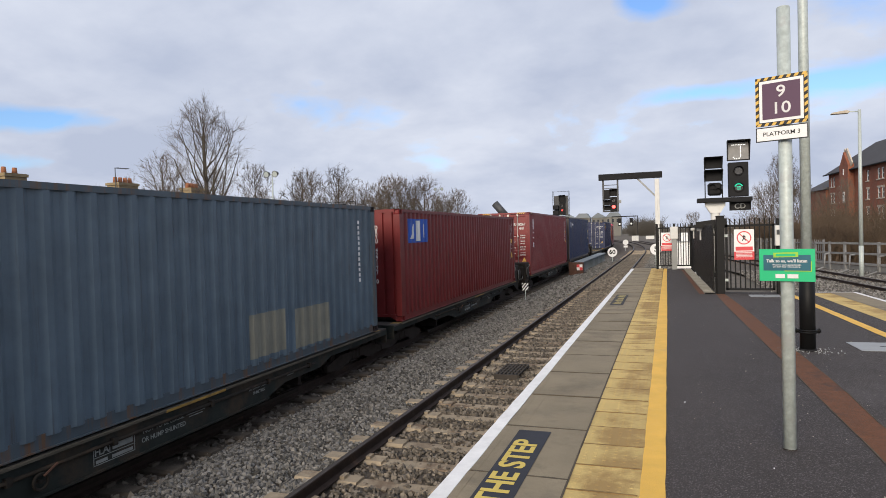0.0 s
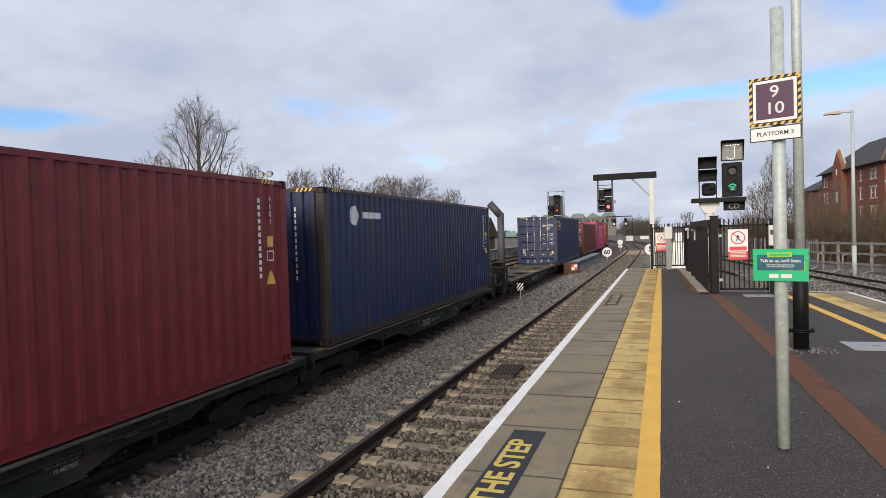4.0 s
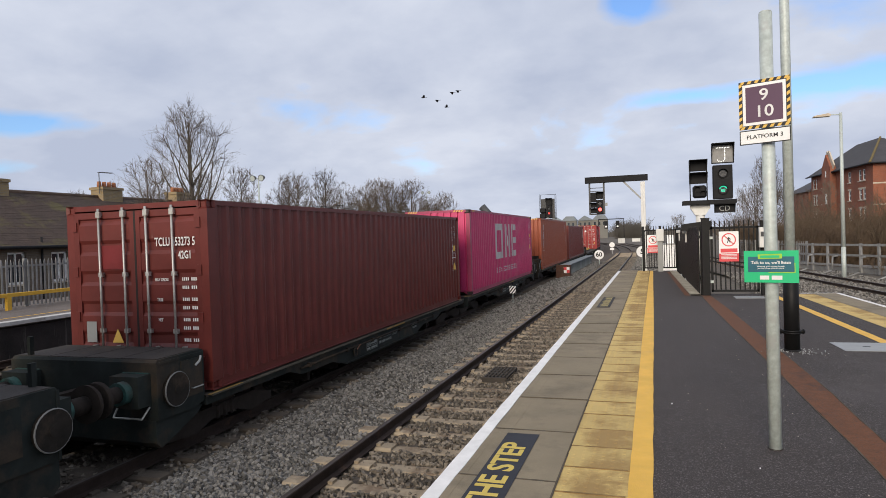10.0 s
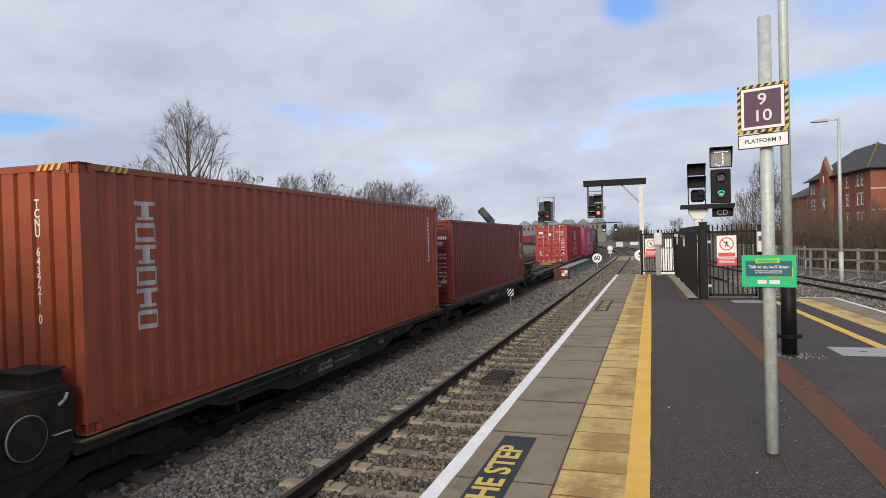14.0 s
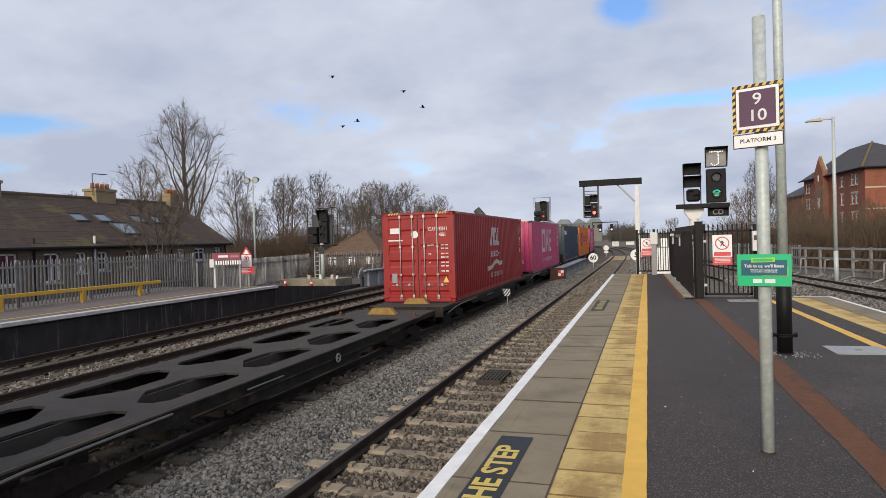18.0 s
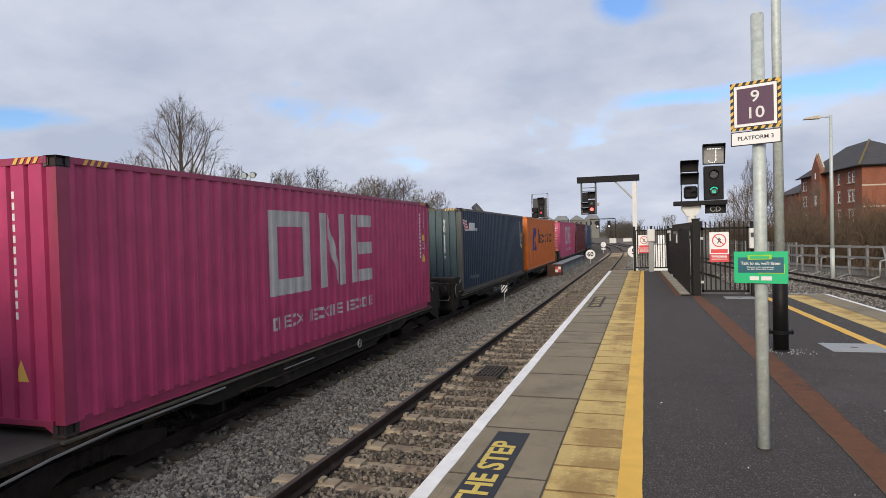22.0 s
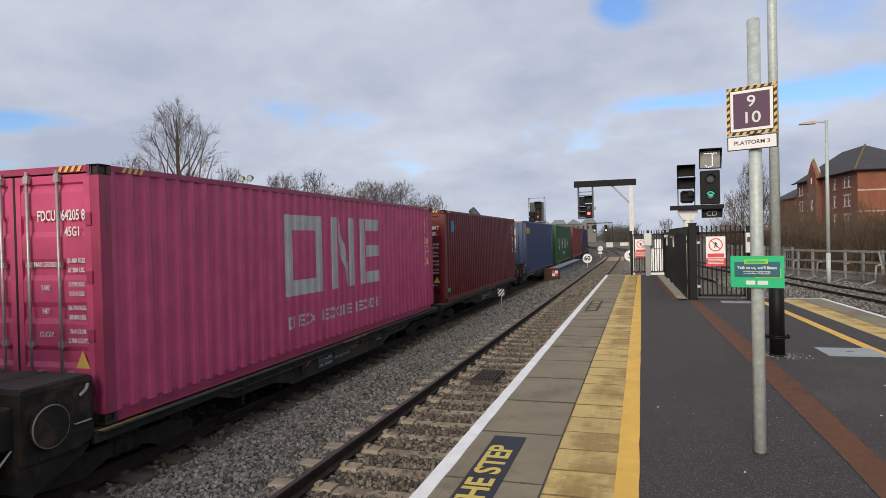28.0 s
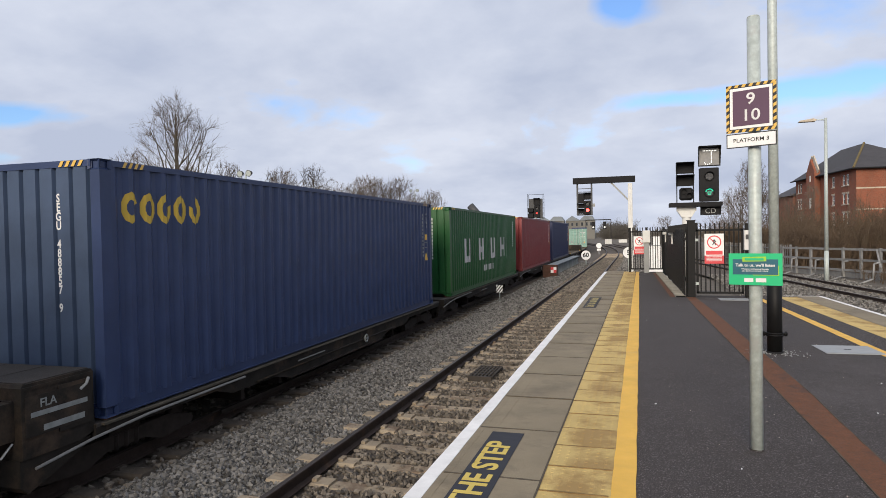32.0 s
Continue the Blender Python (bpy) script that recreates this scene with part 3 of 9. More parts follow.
stones("ballast_stones_worn_far", 15000, lambda r, k: r.uniform(-4.1, -1.5, k), lambda r, k: 30 + 42 * r.uniform(0, 1, k), (0.07, 0.12), 8, M_STONE_W,
       "brown-grey ballast stones over the platform track further on", lambda u: bed_z(u) + 0.03, not_on_sleeper)
stones("ballast_stones_cess", 7000, lambda r, k: r.uniform(-1.6, 0.6, k), lambda r, k: 33 + 40 * r.uniform(0, 1, k), (0.07, 0.13), 9, M_STONE,
       "grey ballast stones beside the track beyond the platform ramp", lambda u: -1.2)
stones("ballast_stones_side", 9000, lambda r, k: r.uniform(4.0, 10.5, k), lambda r, k: 17.5 + 26 * r.uniform(0, 1, k), (0.05, 0.09), 10, M_STONE,
       "grey ballast stones round the diverging side track", lambda u: -1.2)
stones("ballast_stones_behind", 5000, lambda r, k: r.uniform(-5.9, -3.8, k), lambda r, k: r.uniform(-10, 2.0, k), (0.06, 0.10), 6, M_STONE,
       "loose ballast stones between the tracks behind the eye", bed_z, under_train)
stones("ballast_stones_worn_behind", 4000, lambda r, k: r.uniform(-3.78, -1.4, k), lambda r, k: r.uniform(-10, 3.0, k), (0.05, 0.09), 7, M_STONE_W,
       "brownish ballast stones between the sleepers behind the eye", lambda u: bed_z(u) - 0.005, not_on_sleeper)

# -- the platform under the eye --
EDGE_X, PLAT_END = -1.365, 26.4


def other(y):
    return -0.045 * (y - 16)


bm = bm_new()
outline = [(EDGE_X + 0.12, -14), (5.2, -14), (4.0 + other(0) - 0.12, 0), (4.0 - 0.03, 16.68), (1.25, 16.7), (0.98, 16.9), (0.86, PLAT_END - 0.02), (EDGE_X + 0.12, PLAT_END - 0.02)]
lo = [bm.verts.new((x, y, -1.32)) for x, y in outline]
hi = [bm.verts.new((x, y, -0.065)) for x, y in outline]
for i in range(len(outline)):
    j = (i + 1) % len(outline)
    bm.faces.new((lo[i], lo[j], hi[j], hi[i]))
bm.faces.new(hi)
setting("platform_wall", bm, M_PLATWALL, "sooty brick wall and core of the platform", "platform")
bm = bm_new()
outline = [(-0.18, -14), (3.05 + other(-14), -14), (3.05 + other(16.66), 16.66), (1.25, 16.66), (0.97, 16.85), (0.84, PLAT_END), (-0.18, PLAT_END)]
lo = [bm.verts.new((x, y, -0.06)) for x, y in outline]
hi = [bm.verts.new((x, y, -0.004)) for x, y in outline]
for i in range(len(outline)):
    j = (i + 1) % len(outline)
    bm.faces.new((lo[i], lo[j], hi[j], hi[i]))
bm.faces.new(hi)
setting("platform_surface", bm, M_ASPHALT, "dark grey asphalt platform surface", "pavement")


def strip(name, pts, z, material, label, category="pavement marking", wobble=0.0, thick=0.004):
    """A painted or laid band between two edges, given as rows (y, x0, x1)."""
    rng = random.Random(len(name))
    rows = []
    for (ya, a0, a1), (yb, b0, b1) in zip(pts, pts[1:]):
        k = max(1, int((yb - ya) / 0.22)) if wobble else 1
        for i in range(k):
            f = i / k
            rows.append((ya + (yb - ya) * f, a0 + (b0 - a0) * f + rng.uniform(-wobble, wobble), a1 + (b1 - a1) * f + rng.uniform(-wobble, wobble)))
    rows.append(pts[-1])
    verts, faces = [], []
    for y, a, b in rows:
        verts += [(a, y, z), (b, y, z), (a, y, z - thick), (b, y, z - thick)]
    for i in range(len(rows) - 1):
        k = i * 4
        faces += [(k, k + 1, k + 5, k + 4), (k + 2, k, k + 4, k + 6), (k + 1, k + 3, k + 7, k + 5)]
    return tagged(new(name, raw(name, verts, faces, material)), label, category, kind="structure")


strip("yellow_line", [(-8, -0.185, -0.045), (5, -0.185, -0.04), (12, -0.19, -0.03), (26.3, -0.16, -0.04)], 0.004, M_YELLOW_LINE, "thick yellow safety line along the platform", wobble=0.003)
strip("white_edge_line", [(-8, EDGE_X - 0.004, EDGE_X + 0.1), (26.3, EDGE_X - 0.004, EDGE_X + 0.1)], 0.0045, M_WHITE_LINE, "worn white line painted on the platform edge", wobble=0.003)
OXIDE = [(-9, 1.40, 1.60), (5.1, 1.305, 1.53), (5.8, 1.28, 1.525), (6.7, 1.258, 1.535), (8.0, 1.235, 1.505), (10.0, 1.177, 1.44), (13.5, 1.085, 1.35), (16.2, 1.04, 1.23)]
strip("oxide_strip", OXIDE, 0.001, M_RUSTSTRIP, "rust-red reinstated strip across the asphalt", wobble=0.006)
for a, sg in ((1, -1), (2, 1)):
    strip("oxide_strip_joint", [(r[0], *sorted((r[a], r[a] + sg * 0.009))) for r in OXIDE], 0.0018, M_JOINT, "dark ragged joint beside the rust-red strip", wobble=0.004)
strip("oxide_strip_far", [(16.2, 0.68, 0.80), (25.6, 0.45, 0.56)], 0.001, M_RUSTSTRIP, "rust-red strip beside the black fence", wobble=0.006)
strip("concrete_kerb", [(16.2, 0.805, 1.03), (25.6, 0.565, 0.80)], 0.03, mat("pale kerb concrete", (0.43, 0.385, 0.29), 0.92, dark=0.6, scale=3, stain=(0.17, 0.15, 0.10), stain_at=0.57, bump=0.006, bump_scale=50), "pale concrete kerb along the foot of the black fence", "kerb", thick=0.05)
strip("yellow_line_other", [(-8, 2.5 + other(-8), 2.64 + other(-8)), (16.3, 2.5 + other(16.3), 2.64 + other(16.3))], 0.001, M_YELLOW_LINE, "yellow safety line along the other platform face", wobble=0.004)
strip("platform_edge_other", [(-8, 3.46 + other(-8), 4.02 + other(-8)), (16.66, 3.46 + other(16.66), 4.02 + other(16.66))], 0.0, M_COPING, "grey coping slabs on the other platform face", "pavement", thick=0.1)
strip("white_edge_line_other", [(-8, 3.95 + other(-8), 4.03 + other(-8)), (16.66, 3.95 + other(16.66), 4.03 + other(16.66))], 0.004, M_WHITE_LINE, "white line on the other platform edge", wobble=0.004)
strip("white_end_line", [(16.6, 3.2, 4.03 + other(16.6)), (16.68, 3.2, 4.03 + other(16.6))], 0.005, M_WHITE_LINE, "white line across the end of the platform")
bm = bm_new()
extrude(bm, [(26.42, -1.3), (34, -1.3), (34, -1.16), (26.42, -0.05)], -1.2, 0.8, "x")
setting("platform_ramp", bm, M_CONC, "concrete ramp at the end of the platform", "ramp")

# opposite platform
bm = bm_new()
PX4 = -14.15
extrude(bm, [(-19.5, -1.3), (PX4 - 0.1, -1.3), (PX4 - 0.1, -0.2), (-19.5, -0.2)], -60, 22.3, "y")
setting("opposite_platform_wall", bm, M_PLATWALL, "sooty stained wall of the opposite platform", "platform")
bm = bm_new()
extrude(bm, [(-19.5, -0.2), (PX4 - 0.34, -0.2), (PX4 - 0.34, -0.062), (-19.5, -0.062)], -60, 22.25, "y")
setting("opposite_platform_surface", bm, mat("worn asphalt", (0.155, 0.13, 0.115), 0.95, dark=0.75, scale=0.9, stain=(0.11, 0.095, 0.085), bump=0.004, bump_scale=90, spread=0), "worn grey-brown asphalt of the opposite platform", "pavement")
strip("opposite_yellow_line", [(-60, PX4 - 0.95, PX4 - 0.88), (22.2, PX4 - 0.95, PX4 - 0.88)], -0.057, M_YELLOW_LINE, "thin yellow line on the opposite platform", wobble=0.003)


# ---- the freight train ----
BOX_L, BOX_W = 12.192, 2.438
HALF = BOX_W / 2
SIDE_Y0, PITCH, N_COR = 0.16, 0.2761, 43
COR = [(0.0, 0.0), (0.072, 0.0), (0.138, -0.036), (0.210, -0.036)]      # along, depth


def cor_line(start, pitch, count, depth=1.0):
    pts = []
    for i in range(count):
        for a, d in COR:
            pts.append((start + i * pitch + a * pitch / 0.276, d * depth))
    pts.append((start + count * pitch, 0.0))
    return pts


SIDE_LINE = cor_line(SIDE_Y0, PITCH, N_COR)
FRONT_LINE = [(-1.089 + i * 0.242 + a, d) for i in range(9) for a, d in ((0.0, 0.0), (0.172, 0.0), (0.190, -0.04), (0.224, -0.04))] + [(1.089, 0.0)]


def sheet(points, z0, z1, place):
    """A pressed sheet: points (along, out), stood up from z0 to z1."""
    verts = [place(a, d, z) for z in (z0, z1) for a, d in points]
    n = len(points)
    return verts, [(i, i + 1, n + i + 1, n + i) for i in range(n - 1)]


def clip(poly, lo, hi):
    for sign, lim in ((1, lo), (-1, -hi)):
        out = []
        for i, p in enumerate(poly):
            q = poly[(i + 1) % len(poly)]
            a, b = sign * p[0] - lim, sign * q[0] - lim
            if a >= 0:
                out.append(p)
            if (a >= 0) != (b >= 0):
                t = a / (a - b)
                out.append((p[0] + (q[0] - p[0]) * t, p[1] + (q[1] - p[1]) * t))
        poly = out
        if len(poly) < 3:
            return []
    return poly


def on_cor(polys, line, place, lift=0.002):
    """Painted shapes (convex outlines in along, z) laid over a pressed sheet, 2 mm proud."""
    verts, faces = [], []
    for poly in polys:
        for (a0, d0), (a1, d1) in zip(line, line[1:]):
            c = clip(poly, a0, a1)
            if len(c) < 3:
                continue
            k = len(verts)
            verts += [place(a, d0 + (d1 - d0) * (a - a0) / (a1 - a0) + lift, z) for a, z in c]
            faces.append(tuple(range(k, k + len(c))))
    return verts, faces


def side_place(a, d, z):
    return (HALF - 0.008 + d, a, z)


def front_place(a, d, z):
    return (a, 0.012 - d, z)


def rect(a0, a1, z0, z1):
    return [(a0, z0), (a1, z0), (a1, z1), (a0, z1)]


def column(y, z0, z1, step, w):
    """A vertical line of plain marks in place of a code that is too small to read."""
    out, z = [], z1
    while z - step > z0:
        if w < 0.1:
            out.append(rect(y - w * 0.36, y + w * 0.36, z - step * 0.66, z))
        else:
            out.append(rect(y - w / 2, y + w / 2, z - step * 0.72, z))
        z -= step
    return out


def glyphs(y0, y1, z0, z1, groups, rise=()):
    """Plain small rings and bars in place of a painted line of words."""
    n = sum(groups) + len(groups) - 1
    w, out, i = (y1 - y0) / n, [], 0
    t, zm = (z1 - z0) * 0.2, (z0 + z1) / 2
    for g in groups:
        for k in range(g):
            a, b = y0 + i * w + w * 0.08, y0 + (i + 1) * w - w * 0.08
            kind = (k * 2 + g) % 5
            if kind == 0:
                out += ring(a, b, z0, z1, min(t, (b - a) * 0.3))
            elif kind == 1:
                out += [rect(a, b, z1 - t * 1.4, z1), rect(a, b, z0, z0 + t * 1.4)]
            elif kind == 2:
                out += [rect(a, a + t, z0, z1), rect(b - t, b, z0, z1)]
            elif kind == 3:
                out += [[(a, z1), (a, z1 - t), (b, z0), (b, z0 + t)], [(a, z0), (b, z1 - t), (b, z1), (a, z0 + t)]]
            else:
                out += [rect(a, b, z, z + t) for z in (z0, zm - t / 2, z1 - t)]
            if i in rise:
                out.append(rect(a, a + t, z1, z1 + (z1 - z0) * 0.45))
            i += 1
        i += 1
    return out


def slab_marks(y, z0, z1, n):
    """A standing line of plain flanged blocks and rings."""
    out, step = [], (z1 - z0) / n
    for k in range(n):
        a, b = z1 - (k + 1) * step + step * 0.14, z1 - k * step
        if k % 2:
            out += ring(y - 0.18, y + 0.18, a, b, 0.055)
        else:
            out += [rect(y - 0.19, y + 0.19, b - 0.05, b), rect(y - 0.04, y + 0.04, a + 0.04, b - 0.05), rect(y - 0.13, y + 0.13, a, a + 0.04)]
    return out


SHAPES = {}


def cached(key, build):
    if key not in SHAPES:
        SHAPES[key] = build()
    return SHAPES[key]


def box_bm(*b):
    bm = bm_new()
    quad_box(bm, *b)
    return bm


def casting_bm():
    """A corner casting with its hand-sized apertures let in."""
    bm = bm_new()
    quad_box(bm, -0.081, 0.081, -0.089, 0.089, -0.059, 0.059)
    bmesh.ops.recalc_face_normals(bm, faces=bm.faces)
    sides = [f for f in bm.faces if abs(f.normal.z) < 0.5]
    for f in sides:
        bmesh.ops.inset_individual(bm, faces=[f], thickness=0.032, depth=0.0)
        bmesh.ops.translate(bm, verts=list(f.verts), vec=f.normal * -0.04)
    return bm


def door_bm(w, h):
    """One pressed door leaf: rails above and below, five ridges across."""
    line = [(0.0, 0.0), (0.0, 0.09)]
    k = 5
    step = (h - 0.18) / k
    for i in range(k):
        z = 0.09 + i * step
        line += [(0.030, z + 0.02), (0.030, z + step * 0.16), (0.004, z + step * 0.28), (0.004, z + step * 0.78), (0.030, z + step * 0.90)]
    line += [(0.030, h - 0.11), (0.0, h - 0.09), (0.0, h)]
    verts = [(x, y, z) for x in (0, w) for y, z in line] + [(x, 0.05, z) for x in (0, w) for z in (0.0, h)]
    n = len(line)
    bm = bm_new()
    v = [bm.verts.new(p) for p in verts]
    for i in range(n - 1):
        bm.faces.new((v[i], v[n + i], v[n + i + 1], v[i + 1]))
    bm.faces.new((v[2 * n], v[2 * n + 1], v[2 * n + 3], v[2 * n + 2]))
    bm.faces.new((v[n - 1], v[2 * n - 1], v[2 * n + 3], v[2 * n + 1]))
    bm.faces.new((v[0], v[2 * n], v[2 * n + 2], v[n]))
    bmesh.ops.recalc_face_normals(bm, faces=bm.faces)
    return bm


def bar_bm(h):
    bm = bm_new()
    tube(bm, (0, -0.035, -0.06), (0, -0.035, h + 0.05), 0.017, n=8)
    for z in (-0.03, 0.28 * h, 0.62 * h, h - 0.02):
        quad_box(bm, -0.035, 0.035, -0.045, 0.0, z - 0.03, z + 0.03)
    for z in (0.02, h - 0.08):
        quad_box(bm, -0.025, 0.045, -0.06, -0.02, z, z + 0.07)
    return bm


def handle_bm(sign):
    bm = bm_new()
    tube(bm, (0, -0.055, 0), (sign * 0.3, -0.055, 0.0), 0.011, n=6)
    quad_box(bm, sign * 0.14 - 0.03, sign * 0.14 + 0.03, -0.06, -0.01, -0.03, 0.05)
    return bm


def made(name, shape, m):
    return shape if isinstance(shape, bpy.types.Mesh) else mesh_of(name, shape, m)


def channel_bm(s):
    """A bottom side rail: a set-back web with a lip along its foot."""
    bm = bm_new()
    quad_box(bm, *sorted((s * (HALF - 0.075), s * (HALF - 0.034))), 0.17, BOX_L - 0.17, 0.0, 0.152)
    quad_box(bm, *sorted((s * (HALF - 0.034), s * (HALF - 0.003))), 0.17, BOX_L - 0.17, 0.0, 0.013)
    return bm


def gusset_bm(s):
    """The sloping plate from the end sill down to the corner casting."""
    bm = bm_new()
    extrude(bm, [(s * (HALF - 0.161), 0.012), (s * (HALF - 0.161), 0.092), (s * (HALF - 0.30), 0.092)], -0.035, 0.03, "y")
    return bm


def container(color, key, label, height=2.896, door=True, marks=(), rails=None, group="containers on the freight train"):
    """A forty-foot box: pressed steel sheets in a frame; it looks to -y with its door or blank end."""
    c = thing("shipping_container", Matrix(), label, "shipping container", group)
    rails = rails or color
    h = height

    def place_part(name, bkey, build, m, at=None, parent=None, lab=""):
        me = cached((name, bkey, h, m.name), lambda: made(name, build(), m))
        return part(name, me, None, parent or c, lab, at)

    def sheet_mesh(name, line, z0, z1, place):
        v, f = sheet(line, z0, z1, place)
        return raw(name, v, f, color)

    place_part("side_panel", "r", lambda: sheet_mesh("side_panel", SIDE_LINE, 0.12, h - 0.06, side_place), color)
    place_part("side_panel", "l", lambda: sheet_mesh("side_panel", SIDE_LINE, 0.12, h - 0.06, lambda a, d, z: (-HALF + 0.008 - d, a, z)), color)
    place_part("end_panel", "b", lambda: sheet_mesh("end_panel", FRONT_LINE, 0.1, h - 0.06, lambda a, d, z: (a, BOX_L - 0.012 + d, z)), color)
    place_part("roof", "r", lambda: box_bm(-HALF + 0.05, HALF - 0.05, 0.1, BOX_L - 0.1, h - 0.05, h - 0.02), color)
    place_part("floor", "f", lambda: box_bm(-HALF + 0.06, HALF - 0.06, 0.1, BOX_L - 0.1, 0.02, 0.14), M_WAGON)
    for s in (-1, 1):
        place_part("top_rail", s, lambda: box_bm(*sorted((s * (HALF - 0.075), s * (HALF - 0.004))), 0.17, BOX_L - 0.17, h - 0.075, h - 0.005), rails)
        place_part("bottom_rail", s, lambda: channel_bm(s), rails)
        for y in (0.089, BOX_L - 0.089):
            place_part("corner_post", (s, y > 1), lambda: box_bm(*sorted((s * (HALF - 0.13), s * (HALF - 0.001))), y - 0.085, y + 0.075, 0.118, h - 0.118), rails)
            for z in (0.059, h - 0.059):
                place_part("corner_casting", "c", casting_bm, P_DARKRUST if key in RAILS else rails, pose(s * (HALF - 0.081), y, z))
    for y in (0.05, BOX_L - 0.05):
        place_part("end_header", "h", lambda: box_bm(-HALF + 0.13, HALF - 0.13, -0.045, 0.05, -0.075, 0.0), rails, pose(0, y, h - 0.004))
        if door and y < 1:
            place_part("end_sill", "s", lambda: box_bm(-HALF + 0.16, HALF - 0.16, -0.045, 0.05, 0.0, 0.13), rails, pose(0, y, 0.005))
            continue
        place_part("end_sill", "raised", lambda: box_bm(-HALF + 0.16, HALF - 0.16, -0.045, 0.05, 0.088, 0.15), rails, pose(0, y, 0.005))
        for s in (-1, 1):
            place_part("gusset", (s, y > 1), lambda: gusset_bm(s), rails, pose(0, y, 0.0))
    if door:
        w, dh = HALF - 0.135, h - 0.24
        for s in (-1, 1):
            d = place_part("door", "d", lambda: door_bm(w, dh), color, pose(0.004 if s > 0 else -w - 0.004, 0.005, 0.14))
            off = 0.0 if s > 0 else -w
            for x0 in (0.0, w - 0.085):
                place_part("stile", x0, lambda: box_bm(x0, x0 + 0.085, -0.001, 0.05, 0.0, dh), color, None, d)
            for x, sg in ((0.22, 1), (0.66, 1)) if s > 0 else ((-0.17, -1), (-0.60, -1)):
                b = place_part("locking_bar", "b", lambda: bar_bm(dh), M_STEEL, pose(x - off, 0, 0), d)
                place_part("handle", sg, lambda: handle_bm(sg), M_STEEL, pose(0, 0, 0.40), b)
            for z in (0.25, 0.85, 1.5, 2.15):
                place_part("hinge", "h", lambda: box_bm(-0.05, 0.03, -0.02, 0.01, -0.07, 0.07), rails, pose(w - 0.01 if s > 0 else 0.03, 0, z), d)
            place_part("door_seal", "s", lambda: box_bm(-0.008, 0.008, -0.004, 0.02, 0, dh), M_RUBBER, pose(0.004 if s > 0 else w - 0.004, 0, 0), d)
    else:
        m_end = ENDS.get(key, color)
        place_part("end_panel", "f", lambda: raw("end_panel", *sheet(FRONT_LINE, 0.1, h - 0.06, front_place), m_end), m_end)
    for name, where, m, polys in marks:
        line, pl = (SIDE_LINE, side_place) if where == "side" else (FRONT_LINE, front_place)
        if where == "door":
            line, pl = [(-2, 0.0), (2, 0.0)], lambda a, d, z: (a, -0.002, z)
        v, f = on_cor(polys, line, pl, 0.004 if name == "logo_shape" else 0.002)
        pt = part(name, raw(name, v, f, m), None, c)
        if len(polys) > 1:
            pt["kind"] = "stuff"
    if any(q[0] == "warning_triangle" and q[1] == "side" for q in marks):
        part("wording", cached(("side words", h), lambda: words("\n".join(DOOR_TYPE[h]), 0.115, M_LETTER, bold=0.002, stretch=0.8)), None, c, at=pose(HALF - 0.005, 11.72, h - 0.48) @ FACE_X)["kind"] = "stuff"
    if door:
        for text, x, z, size in ((DOOR_TYPE[h], 0.70 if key == 5 else 0.84, h - 0.745, 0.15),) + ((("MAX GROSS", 0.44, h - 1.08, 0.062), ("TARE", 0.40, h - 1.36, 0.062), ("NET", 0.40, h - 1.64, 0.062)) if key not in DOOR_HEADS else ()):
            part("wording", cached(("words", text, size), lambda: words(text, size, M_LETTER, bold=size * 0.02, stretch=0.66)), None, c, at=pose(x, -0.004, z) @ FACE_Y)["kind"] = "stuff"
    return c


DOOR_TYPE = {2.896: "45G1", 2.591: "42G1"}


# codes that can be read: on the long side, on the near end, and the weights on the door
SIDE_ID = {1: "DRYU 427177 0", 5: "SEKU 604322 0", 6: "TCLU 453273 5", 7: "FDCU 051176 2", 11: "ICUU 919334 3", 15: "FDCU 064205 8", 16: "UETU 965969 7"}
END_ID = {1: "DRYU 427177 0", 7: "FDCU 051176 2", 8: "TCNU 643721 0", 13: "NYKU 073733 7", 17: "SEGU 488857 9"}
DOOR_ID = {2: "TGBU 508286 1", 5: "SEKU 604322 0", 6: "TCLU 453273 5", 11: "ICUU 919334 3", 15: "FDCU 064205 8", 16: "UETU 965969 7"}
DOOR_ROWS = {2: ("32.500 KGS", "71.650 LBS", "3.820 KGS", "8.420 LBS", "28.680 KGS", "63.230 LBS", "76.4 CU.M", "2.700 CUFT."),
             5: ("32 500 KGS", "71 650 LBS", "3 700 KGS", "8 160 LBS", "28 800 KGS", "63 490 LBS"),
             15: ("30.480 KGS.", "67.200 LBS.", "3.770 KGS.", "8.310 LBS.", "26.710 KGS.", "58.890 LBS.", "76.4 CU.M.", "2.700 CU.FT."),
             16: ("32.500 KGS", "71.650 LBS", "3.770 KGS", "8.310 LBS", "28.730 KGS", "63.340 LBS", "76.4 CU.M", "2.700 CUFT")}
DOOR_HEADS = {2: ("MAX. WT.", "TARE WT.", "PAYLOAD", "CU. CAP."), 5: ("MGW", "Tare", "Payload"), 15: ("MAX.GROSS", "TARE", "NET", "CU.CAP.")}


def standing(text, m):
    return cached(("standing", text, m.name), lambda: words("\n".join(text), 0.135, m, bold=0.003, stretch=0.8, leading=0.77))


